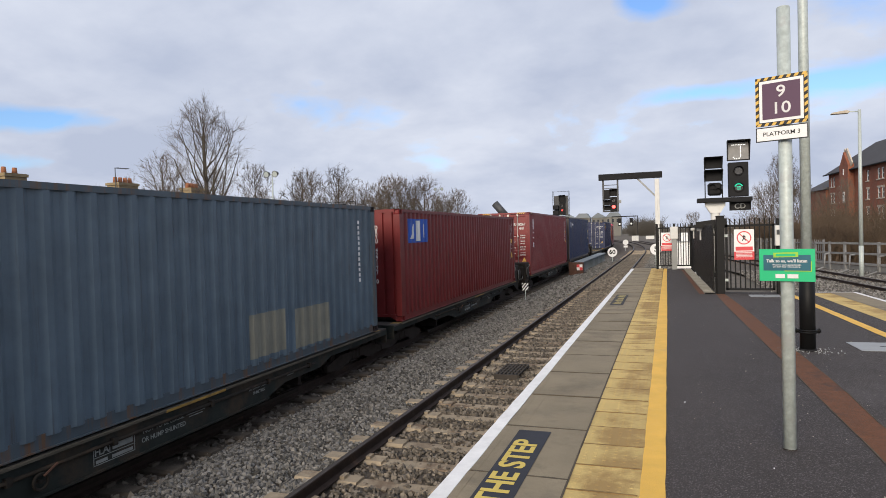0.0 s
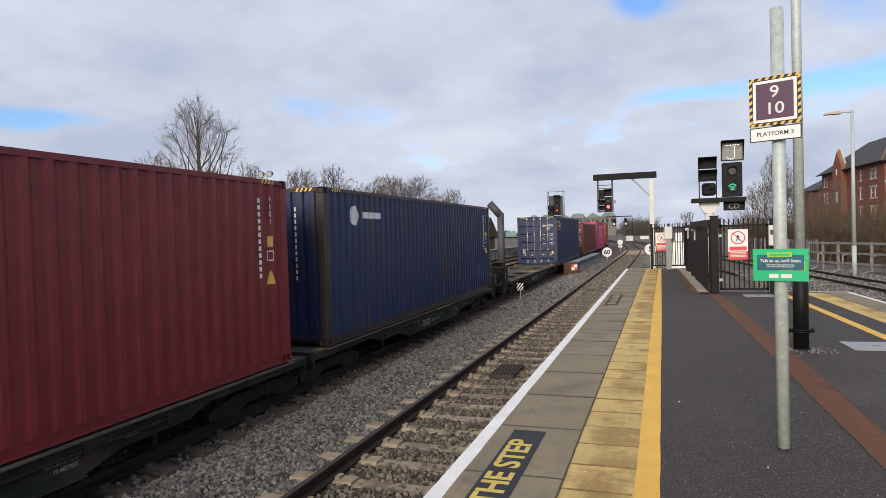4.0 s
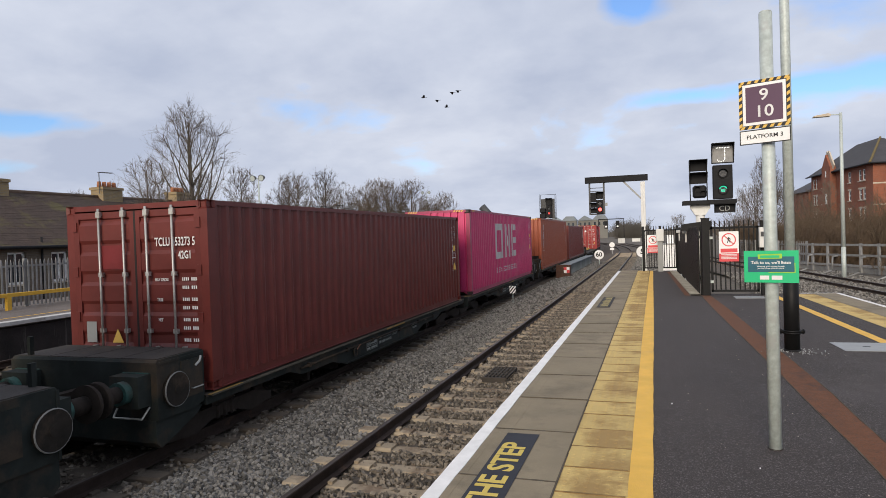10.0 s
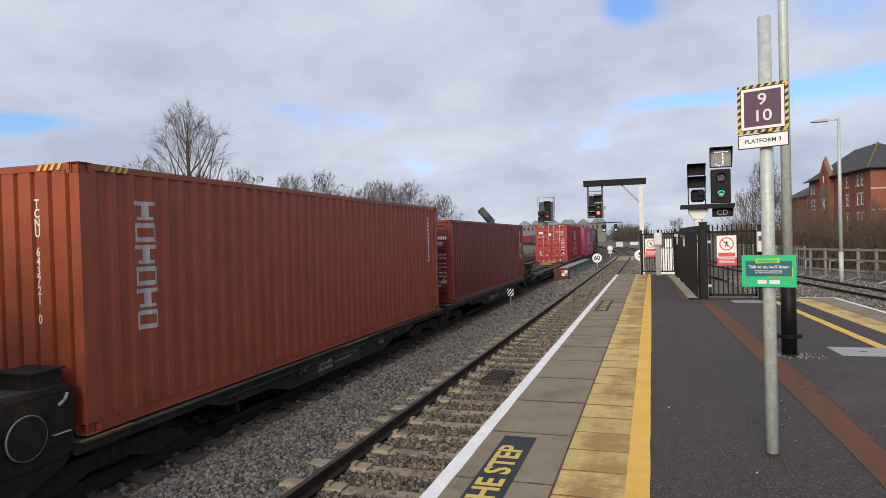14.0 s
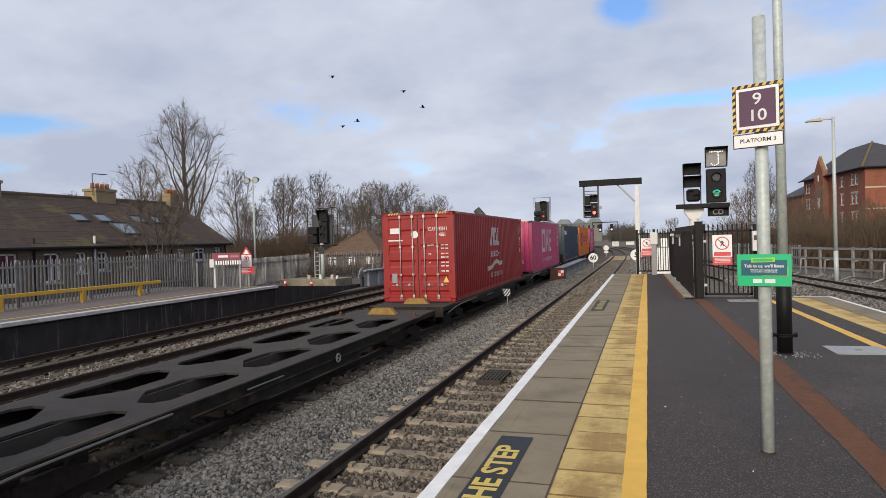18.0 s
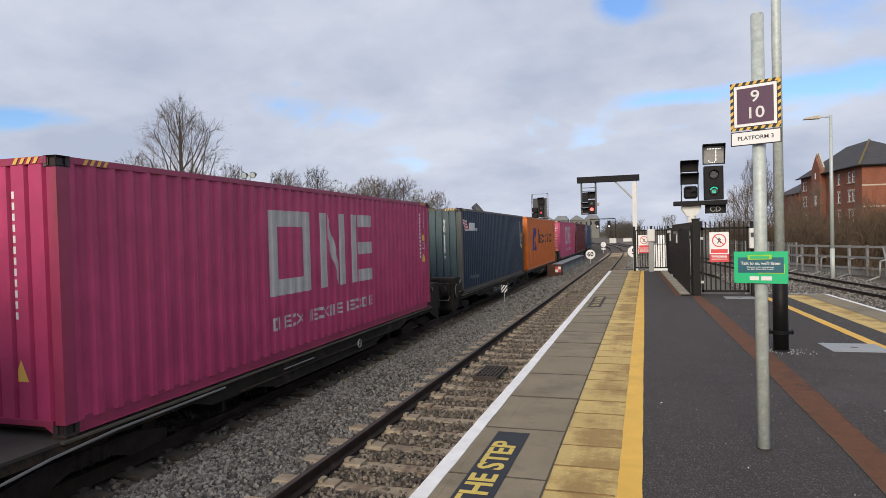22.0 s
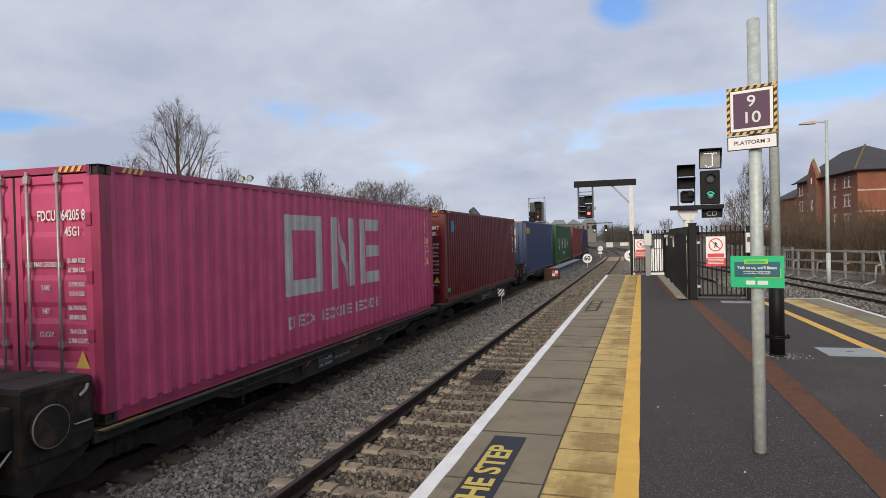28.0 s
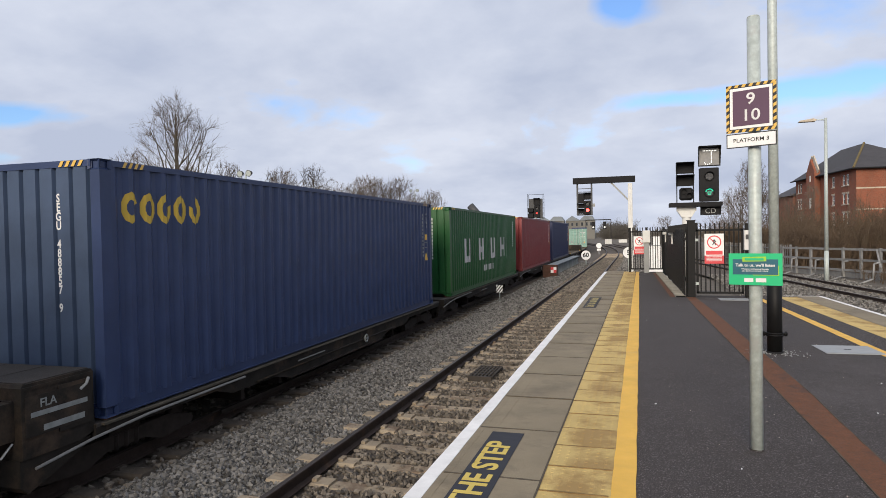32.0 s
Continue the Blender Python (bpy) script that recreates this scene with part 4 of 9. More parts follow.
def letter(c, i, h, m):
    """The readable codes of container i."""
    def put(me, at):
        part("wording", me, None, c, at=at)["kind"] = "stuff"
    if i in SIDE_ID:
        put(standing(SIDE_ID[i], m), pose(HALF - 0.006, 11.49, h - 1.0) @ FACE_X)
    if i in END_ID:
        put(standing(END_ID[i], m), pose(0.62, 0.0105, h - 1.05) @ FACE_Y)
    if i in DOOR_ID:
        put(words(DOOR_ID[i], 0.165, m, bold=0.003, stretch=0.62), pose(0.68, -0.004, h - 0.56) @ FACE_Y)
        for k, text in enumerate(DOOR_ROWS.get(i, ())):
            put(words(text, 0.072, m, bold=0.0016, stretch=0.72), pose(0.88, -0.004, h - 1.07 - k * 0.105 - (k // 2) * 0.055) @ FACE_Y)
        for k, text in enumerate(DOOR_HEADS.get(i, ())):
            put(words(text, 0.08, m, bold=0.0016, stretch=0.72), pose(0.43, -0.004, h - 1.11 - k * 0.265) @ FACE_Y)


def stripes(where, z, lo, hi):
    out, a = [], lo
    while a + 0.05 < hi:
        out.append([(a, z), (a + 0.045, z), (a + 0.085, z + 0.065), (a + 0.04, z + 0.065)])
        a += 0.09
    return out


def hazard(h, door=True):
    out = []
    for lo, hi in ((-1.0, -0.65), (0.65, 1.0)):
        out.append(("hazard_stripe", "header", M_HAZY, stripes("door", h - 0.073, lo, hi)))
    return out


def ticks(y0, y1, z0, z1, n, m, gap=0.35):
    """A line of equal plain blocks in place of a short line of lettering."""
    w = (y1 - y0) / n
    return [rect(y0 + i * w, y0 + (i + 1 - gap) * w, z0, z1) for i in range(n)]


def codes(h, m=None, far=True, tri=True, z1=None):
    """The usual small marks on a long side near its far end."""
    m = m or M_LETTER
    z1 = z1 or h - 0.3
    out = [("code_mark", "side", m, column(11.45, z1 - 1.35, z1, 0.104, 0.05))]
    if tri:
        out.append(("warning_triangle", "side", M_HAZY, [[(11.62, h - 1.62), (11.82, h - 1.62), (11.72, h - 1.40)]]))
        out.append(("label_plate", "side", M_HAZY, [rect(11.67, 11.78, z1 - 0.74, z1 - 0.58)]))
        out.append(("ruled_box", "side", m, ring(11.66, 11.79, h - 1.26, h - 1.10, 0.018)))
    return out


def door_codes(h, m=None, tri=0.83):
    m = m or M_LETTER
    p = ticks(0.36, 0.62, h - 0.61, h - 0.51, 4, m, 0.35) + ticks(0.70, 1.06, h - 0.61, h - 0.51, 6, m, 0.35)
    for i in range(7):
        z = h - 1.05 - i * 0.115 - (i // 2) * 0.05
        p += ticks(0.78, 0.9, z - 0.045, z, 4, m, 0.35) + ticks(0.93, 1.03, z - 0.045, z, 3, m, 0.35)
    return [("code_mark", "door", m, p), ("warning_triangle", "door", M_HAZY, [[(tri, 0.62), (tri + 0.2, 0.62), (tri + 0.1, 0.82)]]),
            ("data_plate", "door", M_GREY, [rect(-0.92, -0.74, 0.62, 0.92)])]


def end_codes(h, x=0.62, m=None):
    return [("code_mark", "front", m or M_LETTER, column(x, h - 1.75, h - 0.35, 0.115, 0.055))]


# ---- wagons ----
def wagon_wheel_bm():
    bm = bm_new()
    for s in (-1, 1):
        tube(bm, (s * 0.70, 0, 0), (s * 0.83, 0, 0), 0.285, n=20)
        tube(bm, (s * 0.83, 0, 0), (s * 0.845, 0, 0), 0.24, n=20)
        tube(bm, (s * 0.845, 0, 0), (s * 0.93, 0, 0), 0.09, n=10)
    tube(bm, (-0.7, 0, 0), (0.7, 0, 0), 0.08, n=8)
    return bm


def bogie_bm():
    bm = bm_new()
    for s in (-1, 1):
        extrude(bm, [(-1.2, -0.40), (-0.7, -0.29), (0.7, -0.29), (1.2, -0.40), (1.2, -0.52), (0.6, -0.57), (0.3, -0.46), (-0.3, -0.46), (-0.6, -0.57), (-1.2, -0.52)], s * 0.89, s * 0.97, "x")
        for y in (-0.16, 0.0, 0.16):
            tube(bm, (s * 0.94, y, -0.48), (s * 0.94, y, -0.30), 0.05, n=8)
    quad_box(bm, -0.95, 0.95, -0.25, 0.25, -0.4, -0.2)
    return bm


def sill_bm(y0, y1, deep):
    bm = bm_new()
    e = 0.17
    low = [(y0, -0.04), (y1, -0.04), (y1, -e), (10.2, -e), (9.8, -e - 0.12), (8.7, -e - 0.13), (8.2, -deep), (4.0, -deep), (3.5, -e - 0.13), (2.4, -e - 0.12), (2.0, -e), (y0, -e)]
    extrude(bm, low, 1.13, 1.19, "x")
    extrude(bm, [(u, w) for u, w in [(4.0, -deep), (8.2, -deep), (8.2, -deep - 0.02), (4.0, -deep - 0.02)]], 1.08, 1.23, "x")
    return bm


DECK_GAPS = {"a": [(0.3, 0.95), (1.75, 3.6), (4.2, 6.05), (7.2, 8.35), (8.9, 10.4), (11.25, 11.95)],
             "b": [(0.6, 2.4), (2.8, 4.7), (5.15, 7.0), (7.4, 9.3), (9.75, 11.6)]}


def deck_bm(y0, y1, kind):
    """The open deck: a wide spine, edge strips and cross plates, with six-cornered openings between them."""
    bm = bm_new()
    t0, t1 = -0.065, -0.03
    inner, outer = 0.17, 0.90
    for s in (-1, 1):
        quad_box(bm, *sorted((s * outer, s * 1.2)), y0, y1, t0, t1)
    quad_box(bm, -inner, inner, y0, y1, t0, t1)
    edge = y0
    for a, b in DECK_GAPS[kind] + [(y1, y1)]:
        for s in (-1, 1):
            quad_box(bm, *sorted((s * inner, s * outer)), edge, a, t0, t1)
            if b > a:
                k = min(0.55, (b - a) * 0.36)
                for yy, sg in ((a, 1), (b, -1)):
                    extrude(bm, [(s * inner, yy), (s * (inner + 0.36), yy), (s * (inner + 0.10), yy + sg * k * 0.7), (s * inner, yy + sg * k)], t0, t1, "z")
                    extrude(bm, [(s * outer, yy), (s * (outer - 0.13), yy), (s * outer, yy + sg * 0.2)], t0, t1, "z")
        edge = b
    for x in (-0.24, 0.24):
        quad_box(bm, x - 0.015, x + 0.015, y0 + 0.3, y1 - 0.3, -0.5, t0)
    for s in (-1, 1):
        for y in (2.7, 5.1, 9.6):
            quad_box(bm, *sorted((s * 0.2, s * 1.1)), y, y + 0.06, -0.2, -0.1)
    return bm


def yellow_plate_bm(s):
    """The painted lifting place at the middle of the deck, round the dark sheet in its opening."""
    bm = bm_new()
    for x0, x1, a, b in ((0.40, 0.52, 6.08, 7.17), (0.76, 1.19, 6.08, 7.17), (0.52, 0.76, 6.08, 6.34), (0.52, 0.76, 6.80, 7.17)):
        quad_box(bm, *sorted((s * x0, s * x1)), a, b, -0.03, -0.026)
    return bm


def slot_shade_bm(s):
    # a dark sheet laid on the deck paints in the shade of the hole
    return box_bm(*sorted((s * 0.52, s * 0.76)), 6.34, 6.80, -0.03, -0.0275)


def flange_bm(s, y0, y1):
    return box_bm(*sorted((s * 1.191, s * 1.25)), y0, y1, -0.058, -0.034)


def head_bm(plain):
    bm = bm_new()
    extrude(bm, [(-0.98, -0.15), (-0.30, -0.15), (-0.11, -0.10), (-0.11, 0.56), (-0.14, 0.59), (-0.95, 0.59), (-0.98, 0.56)], -1.16, 1.16, "x")
    quad_box(bm, -1.172, 1.172, -0.985, -0.95, -0.14, 0.56)
    quad_box(bm, 1.16, 1.172, -0.95, -0.13, 0.53, 0.56)
    if not plain:
        quad_box(bm, 0.62, 1.05, -0.5, -0.14, 0.59, 0.74)
        quad_box(bm, 0.59, 1.08, -0.53, -0.11, 0.74, 0.76)
    return bm


def skirt_bm():
    """The deep plate below an end box, drawn up towards the sill."""
    bm = bm_new()
    extrude(bm, [(-0.984, -0.151), (-0.984, -0.42), (-0.90, -0.50), (-0.62, -0.40), (-0.22, -0.24), (-0.12, -0.151)], -1.13, 1.13, "x")
    return bm


def buffer_bm():
    bm = bm_new()
    tube(bm, (0, -0.32, 0), (0, -0.58, 0), 0.10, n=14)
    tube(bm, (0, -0.58, 0), (0, -0.635, 0), 0.22, 0.21, n=18)
    return bm


def sleeve_bm():
    bm = bm_new()
    tube(bm, (0, -0.02, 0), (0, -0.32, 0), 0.14, n=16)
    quad_box(bm, -0.2, 0.2, -0.03, 0.02, -0.2, 0.2)
    return bm


def disc_bm():
    bm = bm_new()
    tube(bm, (0, 0, 0), (0.06, 0, 0), 0.21, n=24)
    tube(bm, (0.05, 0, 0), (0.07, 0, 0), 0.06, n=10)
    return bm


def rim_bm():
    bm = bm_new()
    torus(bm, 0.05, 0.21, 0.012, 24, 5)
    return bm


def wagon(kind, label, near, far, empty=False, green=True, box_on_top=False, green_head=False):
    """near, far: 'head' (raised box, buffers) or the length of a flat end. Its zero is the box's near lower end."""
    w = thing("container_wagon", Matrix(), label, "freight wagon", "wagons of the freight train")
    m_side = M_WAGONG if green else M_WAGON
    m_head = M_WAGONG if green_head else M_WAGON
    # loaded green wagons: grime, and shade between the boxes, put into a darker colour
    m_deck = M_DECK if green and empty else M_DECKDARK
    y0 = -0.12 if near == "head" else -near
    y1 = BOX_L + (0.12 if far == "head" else far)
    ky = (near, far)

    def pp(name, key, build, m, at=None, parent=None, lab=""):
        return part(name, cached((name, key, m.name), lambda: mesh_of(name, build(), m)), None, parent or w, lab, at)

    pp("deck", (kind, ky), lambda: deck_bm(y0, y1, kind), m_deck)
    deep = 0.42 if green else 0.40
    for s in (1, -1):
        at = None if s > 0 else pose(0, BOX_L, 0, 0, 0, 180) if near == far else None
        if s > 0:
            pp("side_sill", ky, lambda: sill_bm(y0, y1, deep), m_side)
        else:
            pp("side_sill", (ky, "far"), lambda: sill_far(y0, y1, deep), m_side)
    for s in (1, -1):
        pp("sill_flange", (s, ky), lambda: flange_bm(s, max(y0, -0.05), min(y1, BOX_L + 0.05)), M_DECK)
        if kind == "a" and empty:
            pp("lifting_plate", s, lambda: yellow_plate_bm(s), M_DIRTYY)
            pp("slot", s, lambda: slot_shade_bm(s), M_WAGON)
    if green:
        for a, b, end in ((-0.10, 0.62, near), (BOX_L - 0.62, BOX_L + 0.10, far)):
            if end == "head":
                pp("painted_edge", a, lambda: box_bm(1.188, 1.252, a, b, -0.0335, -0.030), M_DIRTYY)
            else:
                for s in (-1, 1):
                    lo, hi = (a - 0.1, a + 0.12) if a < 1 else (b - 0.12, b + 0.1)
                    pp("corner_paint", (a, s), lambda: box_bm(*sorted((s * 0.98, s * 1.19)), lo, hi, -0.0295, -0.026), M_DIRTYY)
    for yb in (0.55, BOX_L - 0.55):
        bg = pp("bogie", "b", bogie_bm, M_WHEEL, pose(0, yb, -0.02))
        for dy in (-0.9, 0.9):
            pp("wheelset", "w", wagon_wheel_bm, M_WHEEL, pose(0, dy, -0.33), bg)
    pp("air_pipe", "p", lambda: pipe_bm(), M_RUBBER)
    pp("brake_gear", "g", lambda: gear_bm(), M_WHEEL)
    pp("side_rod", green, lambda: rod_bm(green), M_WAGON)
    wagon_words(w, green, near)
    for k in (0, 1):
        pp("hand_rail", ("r", green, k), lambda: rail_bm(green, k), M_CASTGREY if not green else M_DIRTYY)
    for end, here in ((near, 1), (far, -1)):
        m = Matrix() if here > 0 else pose(0, BOX_L, 0, 0, 0, 180)
        if end == "head":
            hd = pp("end_box", box_on_top and here > 0, lambda: head_bm(not (box_on_top and here > 0)), m_head, m)
            for x in (-0.87, 0.87):
                bf = pp("buffer", "b", buffer_bm, M_WHEEL, pose(x, -0.985, 0.24), hd)
                pp("sleeve", "s", sleeve_bm, M_BUFFER if green else M_WHEEL, None, bf)
            for k in range(4):
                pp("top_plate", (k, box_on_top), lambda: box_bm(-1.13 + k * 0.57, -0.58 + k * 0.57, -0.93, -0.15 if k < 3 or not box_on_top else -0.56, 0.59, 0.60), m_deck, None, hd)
            if green:
                pp("notice_plate", "n", lambda: box_bm(1.161, 1.166, -0.42, -0.34, 0.34, 0.46), M_CASTGREY, None, hd)
                pp("grab_rail", "g", lambda: pipe_of([(1.17, -0.38, 0.12), (1.2, -0.38, 0.12), (1.2, -0.18, 0.12), (1.17, -0.18, 0.12)], 0.009), M_STEEL, None, hd)
            pp("coupling_hook", "h", lambda: box_bm(-0.06, 0.06, -1.62, -0.98, 0.08, 0.22), M_WHEEL, None, hd)
            if green:
                x = 1.16 * here
                dw = pp("brake_disc", "d", disc_bm, M_WAGON, pose(x, -0.68 if here > 0 else -0.87, 0.18, 0, 0, 0 if here > 0 else 180), hd)
                pp("rim", "r", rim_bm, M_CASTGREY, None, dw)
            pp("skirt", "sk", lambda: skirt_bm(), m_head, None, hd)
            for x in (-0.87, 0.87):
                pp("buffer_housing", x, lambda: box_bm(x - 0.21, x + 0.21, -1.20, -0.985, 0.05, 0.43), m_head, None, hd)
            for sx in (-1, 1):
                pp("locker_door", sx, lambda: box_bm(*sorted((sx * 1.1605, sx * 1.176)), -0.56, -0.16, 0.02, 0.50), m_head, None, hd)
                pp("door_catch", sx, lambda: pipe_of([(sx * 1.178, -0.30, 0.40), (sx * 1.20, -0.24, 0.45), (sx * 1.19, -0.20, 0.51)], 0.016), M_GREY, None, hd)
            pp("lamp_iron", "li", lambda: box_bm(-0.95, -0.90, -0.93, -0.87, 0.60, 0.84), m_head, None, hd)
            pp("head_beam", "hb", lambda: box_bm(-0.5, 0.5, -0.95, 0.1, -0.3, -0.152), M_WHEEL, None, hd)
            pp("step_rail", "s", lambda: pipe_of([(1.05, -0.99, 0.02), (1.03, -1.1, -0.10), (0.60, -1.1, -0.10), (0.58, -0.99, 0.02)], 0.012), M_STEEL, None, hd)
        else:
            pp("drawbar", end, lambda: box_bm(-0.12, 0.12, -end - 0.45, -end + 0.1, -0.25, -0.12), M_WHEEL, m)
            pp("end_plate", end, lambda: box_bm(-1.2, 1.2, -end - 0.02, -end, -0.34, -0.028), m_side, m)
    if empty or not green:
        ys = (0.12, BOX_L - 0.12)
        for y in ys:
            for s in (-1, 1):
                pp("twistlock", "t", twist_bm, M_RUST if not green else M_DIRTYY, pose(s * 1.08, y, -0.03))
    if not green:
        for here, end in ((1, near), (-1, far)):
            if end != "head":
                m = Matrix() if here > 0 else pose(0, BOX_L, 0, 0, 0, 180)
                pp("stop_block", "s", lambda: stop_bm(), M_DIRTYY, m @ pose(0, -0.28, -0.03))
    return w


def rod_bm(green):
    bm = bm_new()
    if green:
        pipe(bm, [(1.215, 2.3, -0.17), (1.215, 9.6, -0.17)], 0.022, 8)
        for y in (2.6, 4.1, 5.3, 6.9, 8.2, 9.4):
            quad_box(bm, 1.19, 1.245, y - 0.03, y + 0.03, -0.21, -0.13)
    else:
        pipe(bm, [(1.215, 3.0, -0.25), (1.215, 9.0, -0.25)], 0.016, 8)
    return bm


def wagon_words(w, green, near):
    """Stencilled notices on the side that faces the platform."""
    rows = [("NOT TO BE LOOSE", 6.07, -0.20, 0.078), ("OR HUMP SHUNTED", 6.07, -0.30, 0.078), ("MINIMUM CURVE", 7.98, -0.20, 0.062), ("70 METRES", 7.98, -0.275, 0.062)] if green else []
    for text, y, z, size in rows:
        part("stencil", cached(("words", text, size, "g"), lambda: words(text, size, M_LETTERG, bold=0.001)), None, w, at=pose(1.1925, y, z) @ FACE_X)["kind"] = "stuff"
    if green:
        for k, (a, b, c, d) in enumerate(((6.45, 6.8, -0.215, -0.205), (6.5, 6.75, -0.245, -0.235), (8.75, 8.95, -0.21, -0.17))):
            part("number_bar", cached(("nbar", k), lambda: mesh_of("number_bar", box_bm(1.19, 1.192, a, b, c, d), M_LETTERG)), None, w)
        dp = part("data_panel", cached("data_panel", lambda: mesh_of("data_panel", panel_bm(), M_LETTERG)), None, w, at=pose(1.19, 5.33, -0.265))
        part("stencil", cached(("words", "FLA", "s"), lambda: words("FLA", 0.115, M_LETTERG, bold=0.002)), None, dp, at=pose(0.004, -0.175, 0.035) @ FACE_X)["kind"] = "stuff"
        for k, (a, b, c, d) in enumerate(((-0.03, 0.25, 0.005, 0.065), (-0.25, -0.1, -0.085, -0.05), (-0.04, 0.25, -0.085, -0.05))):
            part("number_bar", cached(("nbar3", k), lambda: mesh_of("number_bar", box_bm(0.0, 0.003, a, b, c, d), M_LETTERG)), None, dp)
        part("hand_lever", cached("lever", lambda: mesh_of("hand_lever", wheel_ring_bm(), M_WAGON)), None, w, at=pose(1.19, 4.4, -0.27))
        part("lever_grip", cached("grip", lambda: mesh_of("lever_grip", pipe_of([(1.27, 4.42, -0.22), (1.28, 4.56, -0.14)], 0.012), M_RUST)), None, w)
    if not green:
        part("handwheel", cached("hw2", lambda: mesh_of("handwheel", wheel_ring_bm(), M_LETTERG)), None, w, at=pose(1.19, 7.2, -0.24))
    if not green and near == "head":
        dp = part("data_panel", cached("data_panel2", lambda: mesh_of("data_panel", box_bm(0, 0.004, -0.4, 0.4, -0.2, 0.2), M_WAGON)), None, w, at=pose(1.173, -0.55, 0.26))
        part("stencil", cached(("words", "FLA", "b"), lambda: words("FLA", 0.12, M_LETTERG, bold=0.002)), None, dp, at=pose(0.005, -0.14, 0.11) @ FACE_X)["kind"] = "stuff"
        for k, (a, b, c, d) in enumerate(((-0.34, 0.34, -0.01, 0.04), (-0.2, 0.3, -0.17, -0.11))):
            part("number_bar", cached(("nbar2", k), lambda: mesh_of("number_bar", box_bm(0.004, 0.006, a, b, c, d), M_LETTERG)), None, dp)


def panel_bm():
    """A ruled box round the wagon's data."""
    bm = bm_new()
    for a, b, c, d in ((-0.28, 0.28, 0.095, 0.103), (-0.28, 0.28, -0.024, -0.017), (-0.28, 0.28, -0.103, -0.095), (-0.28, -0.272, -0.095, 0.095), (0.272, 0.28, -0.095, 0.095), (-0.07, -0.062, -0.017, 0.095)):
        quad_box(bm, 0.0, 0.003, a, b, c, d)
    return bm


def torus(bm, x, r, t, n=20, k=6):
    """A closed ring about the x axis."""
    v = [[bm.verts.new((x + t * math.sin(2 * math.pi * j / k), (r + t * math.cos(2 * math.pi * j / k)) * math.cos(2 * math.pi * i / n), (r + t * math.cos(2 * math.pi * j / k)) * math.sin(2 * math.pi * i / n))) for j in range(k)] for i in range(n)]
    for i in range(n):
        for j in range(k):
            bm.faces.new((v[i][j], v[(i + 1) % n][j], v[(i + 1) % n][(j + 1) % k], v[i][(j + 1) % k]))


def wheel_ring_bm():
    bm = bm_new()
    torus(bm, 0.06, 0.075, 0.017)
    tube(bm, (0, 0, 0), (0.07, 0, 0), 0.02, n=8)
    beam(bm, (0.06, -0.075, 0), (0.06, 0.075, 0), 0.012, 0.012)
    return bm


def sill_far(y0, y1, deep):
    bm = sill_bm(y0, y1, deep)
    bmesh.ops.scale(bm, vec=(-1, 1, 1), verts=list(bm.verts))
    return bm


def pipe_bm():
    bm = bm_new()
    pipe(bm, [(0.45, 0.5, -0.35), (0.45, 11.7, -0.35)], 0.04)
    tube(bm, (0.7, 4.2, -0.36), (0.7, 5.6, -0.36), 0.17, n=14)
    tube(bm, (-0.6, 6.5, -0.36), (-0.6, 7.6, -0.36), 0.17, n=14)
    return bm


def pipe_of(pts, r):
    bm = bm_new()
    pipe(bm, pts, r, 6)
    return bm


def gear_bm():
    bm = bm_new()
    for y in (2.8, 3.9, 6.4, 8.3, 9.3):
        quad_box(bm, -1.05, 1.05, y, y + 0.08, -0.5, -0.2)
    beam(bm, (0.9, 2.5, -0.62), (0.9, 9.5, -0.62), 0.04, 0.06)
    return bm


def rail_bm(green, k):
    bm = bm_new()
    if green and k == 0:
        quad_box(bm, 1.2505, 1.254, 6.05, 7.15, -0.06, -0.032)
    elif green:
        quad_box(bm, 1.192, 1.2505, 6.05, 7.15, -0.066, -0.0585)
    elif k == 0:
        pipe(bm, [(1.23, -0.9, -0.24), (1.25, -0.2, -0.15), (1.26, 0.6, -0.10), (1.26, 2.6, -0.09)], 0.016, 6)
    else:
        pipe(bm, [(1.26, 4.2, -0.16), (1.26, 5.2, -0.16)], 0.012, 6)
    return bm


def twist_bm():
    bm = bm_new()
    quad_box(bm, -0.09, 0.09, -0.08, 0.08, 0.0, 0.03)
    tube(bm, (0, 0, 0.03), (0, 0, 0.11), 0.05, 0.03, n=8)
    return bm


def stop_bm():
    bm = bm_new()
    extrude(bm, [(-0.42, 0.0), (0.42, 0.0), (0.26, 0.17), (-0.26, 0.17)], -0.12, 0.1, "y")
    return bm


FLOOR_Z = -0.405         # underside of the boxes
S1 = sorted
P_BLUEGREY = paint("weathered grey-blue paint", (0.112, 0.16, 0.205), rust=(0.055, 0.050, 0.050), rust_at=0.60)
P_DKRED = paint("dark red container paint", (0.186, 0.021, 0.021))
P_REDBOX = paint("red container paint", (0.228, 0.030, 0.032))
P_STEELBLUE = paint("steel-blue container paint", (0.020, 0.036, 0.105), rust=(0.062, 0.046, 0.042), rust_at=0.53)
P_NAVY = paint("navy container paint", (0.011, 0.021, 0.080))
P_BROWN = paint("brown container paint", (0.160, 0.032, 0.026))
P_PINK = paint("magenta container paint", (0.63, 0.052, 0.172), rust=(0.33, 0.06, 0.12), rust_at=0.7)
P_PINK2 = paint("pink container paint", (0.64, 0.094, 0.215), rust=(0.30, 0.09, 0.12), rust_at=0.64)
P_PINK3 = paint("deep pink container paint", (0.56, 0.063, 0.180), rust=(0.26, 0.08, 0.11), rust_at=0.64)
P_ORANGEB = paint("orange-brown container paint", (0.36, 0.085, 0.038))
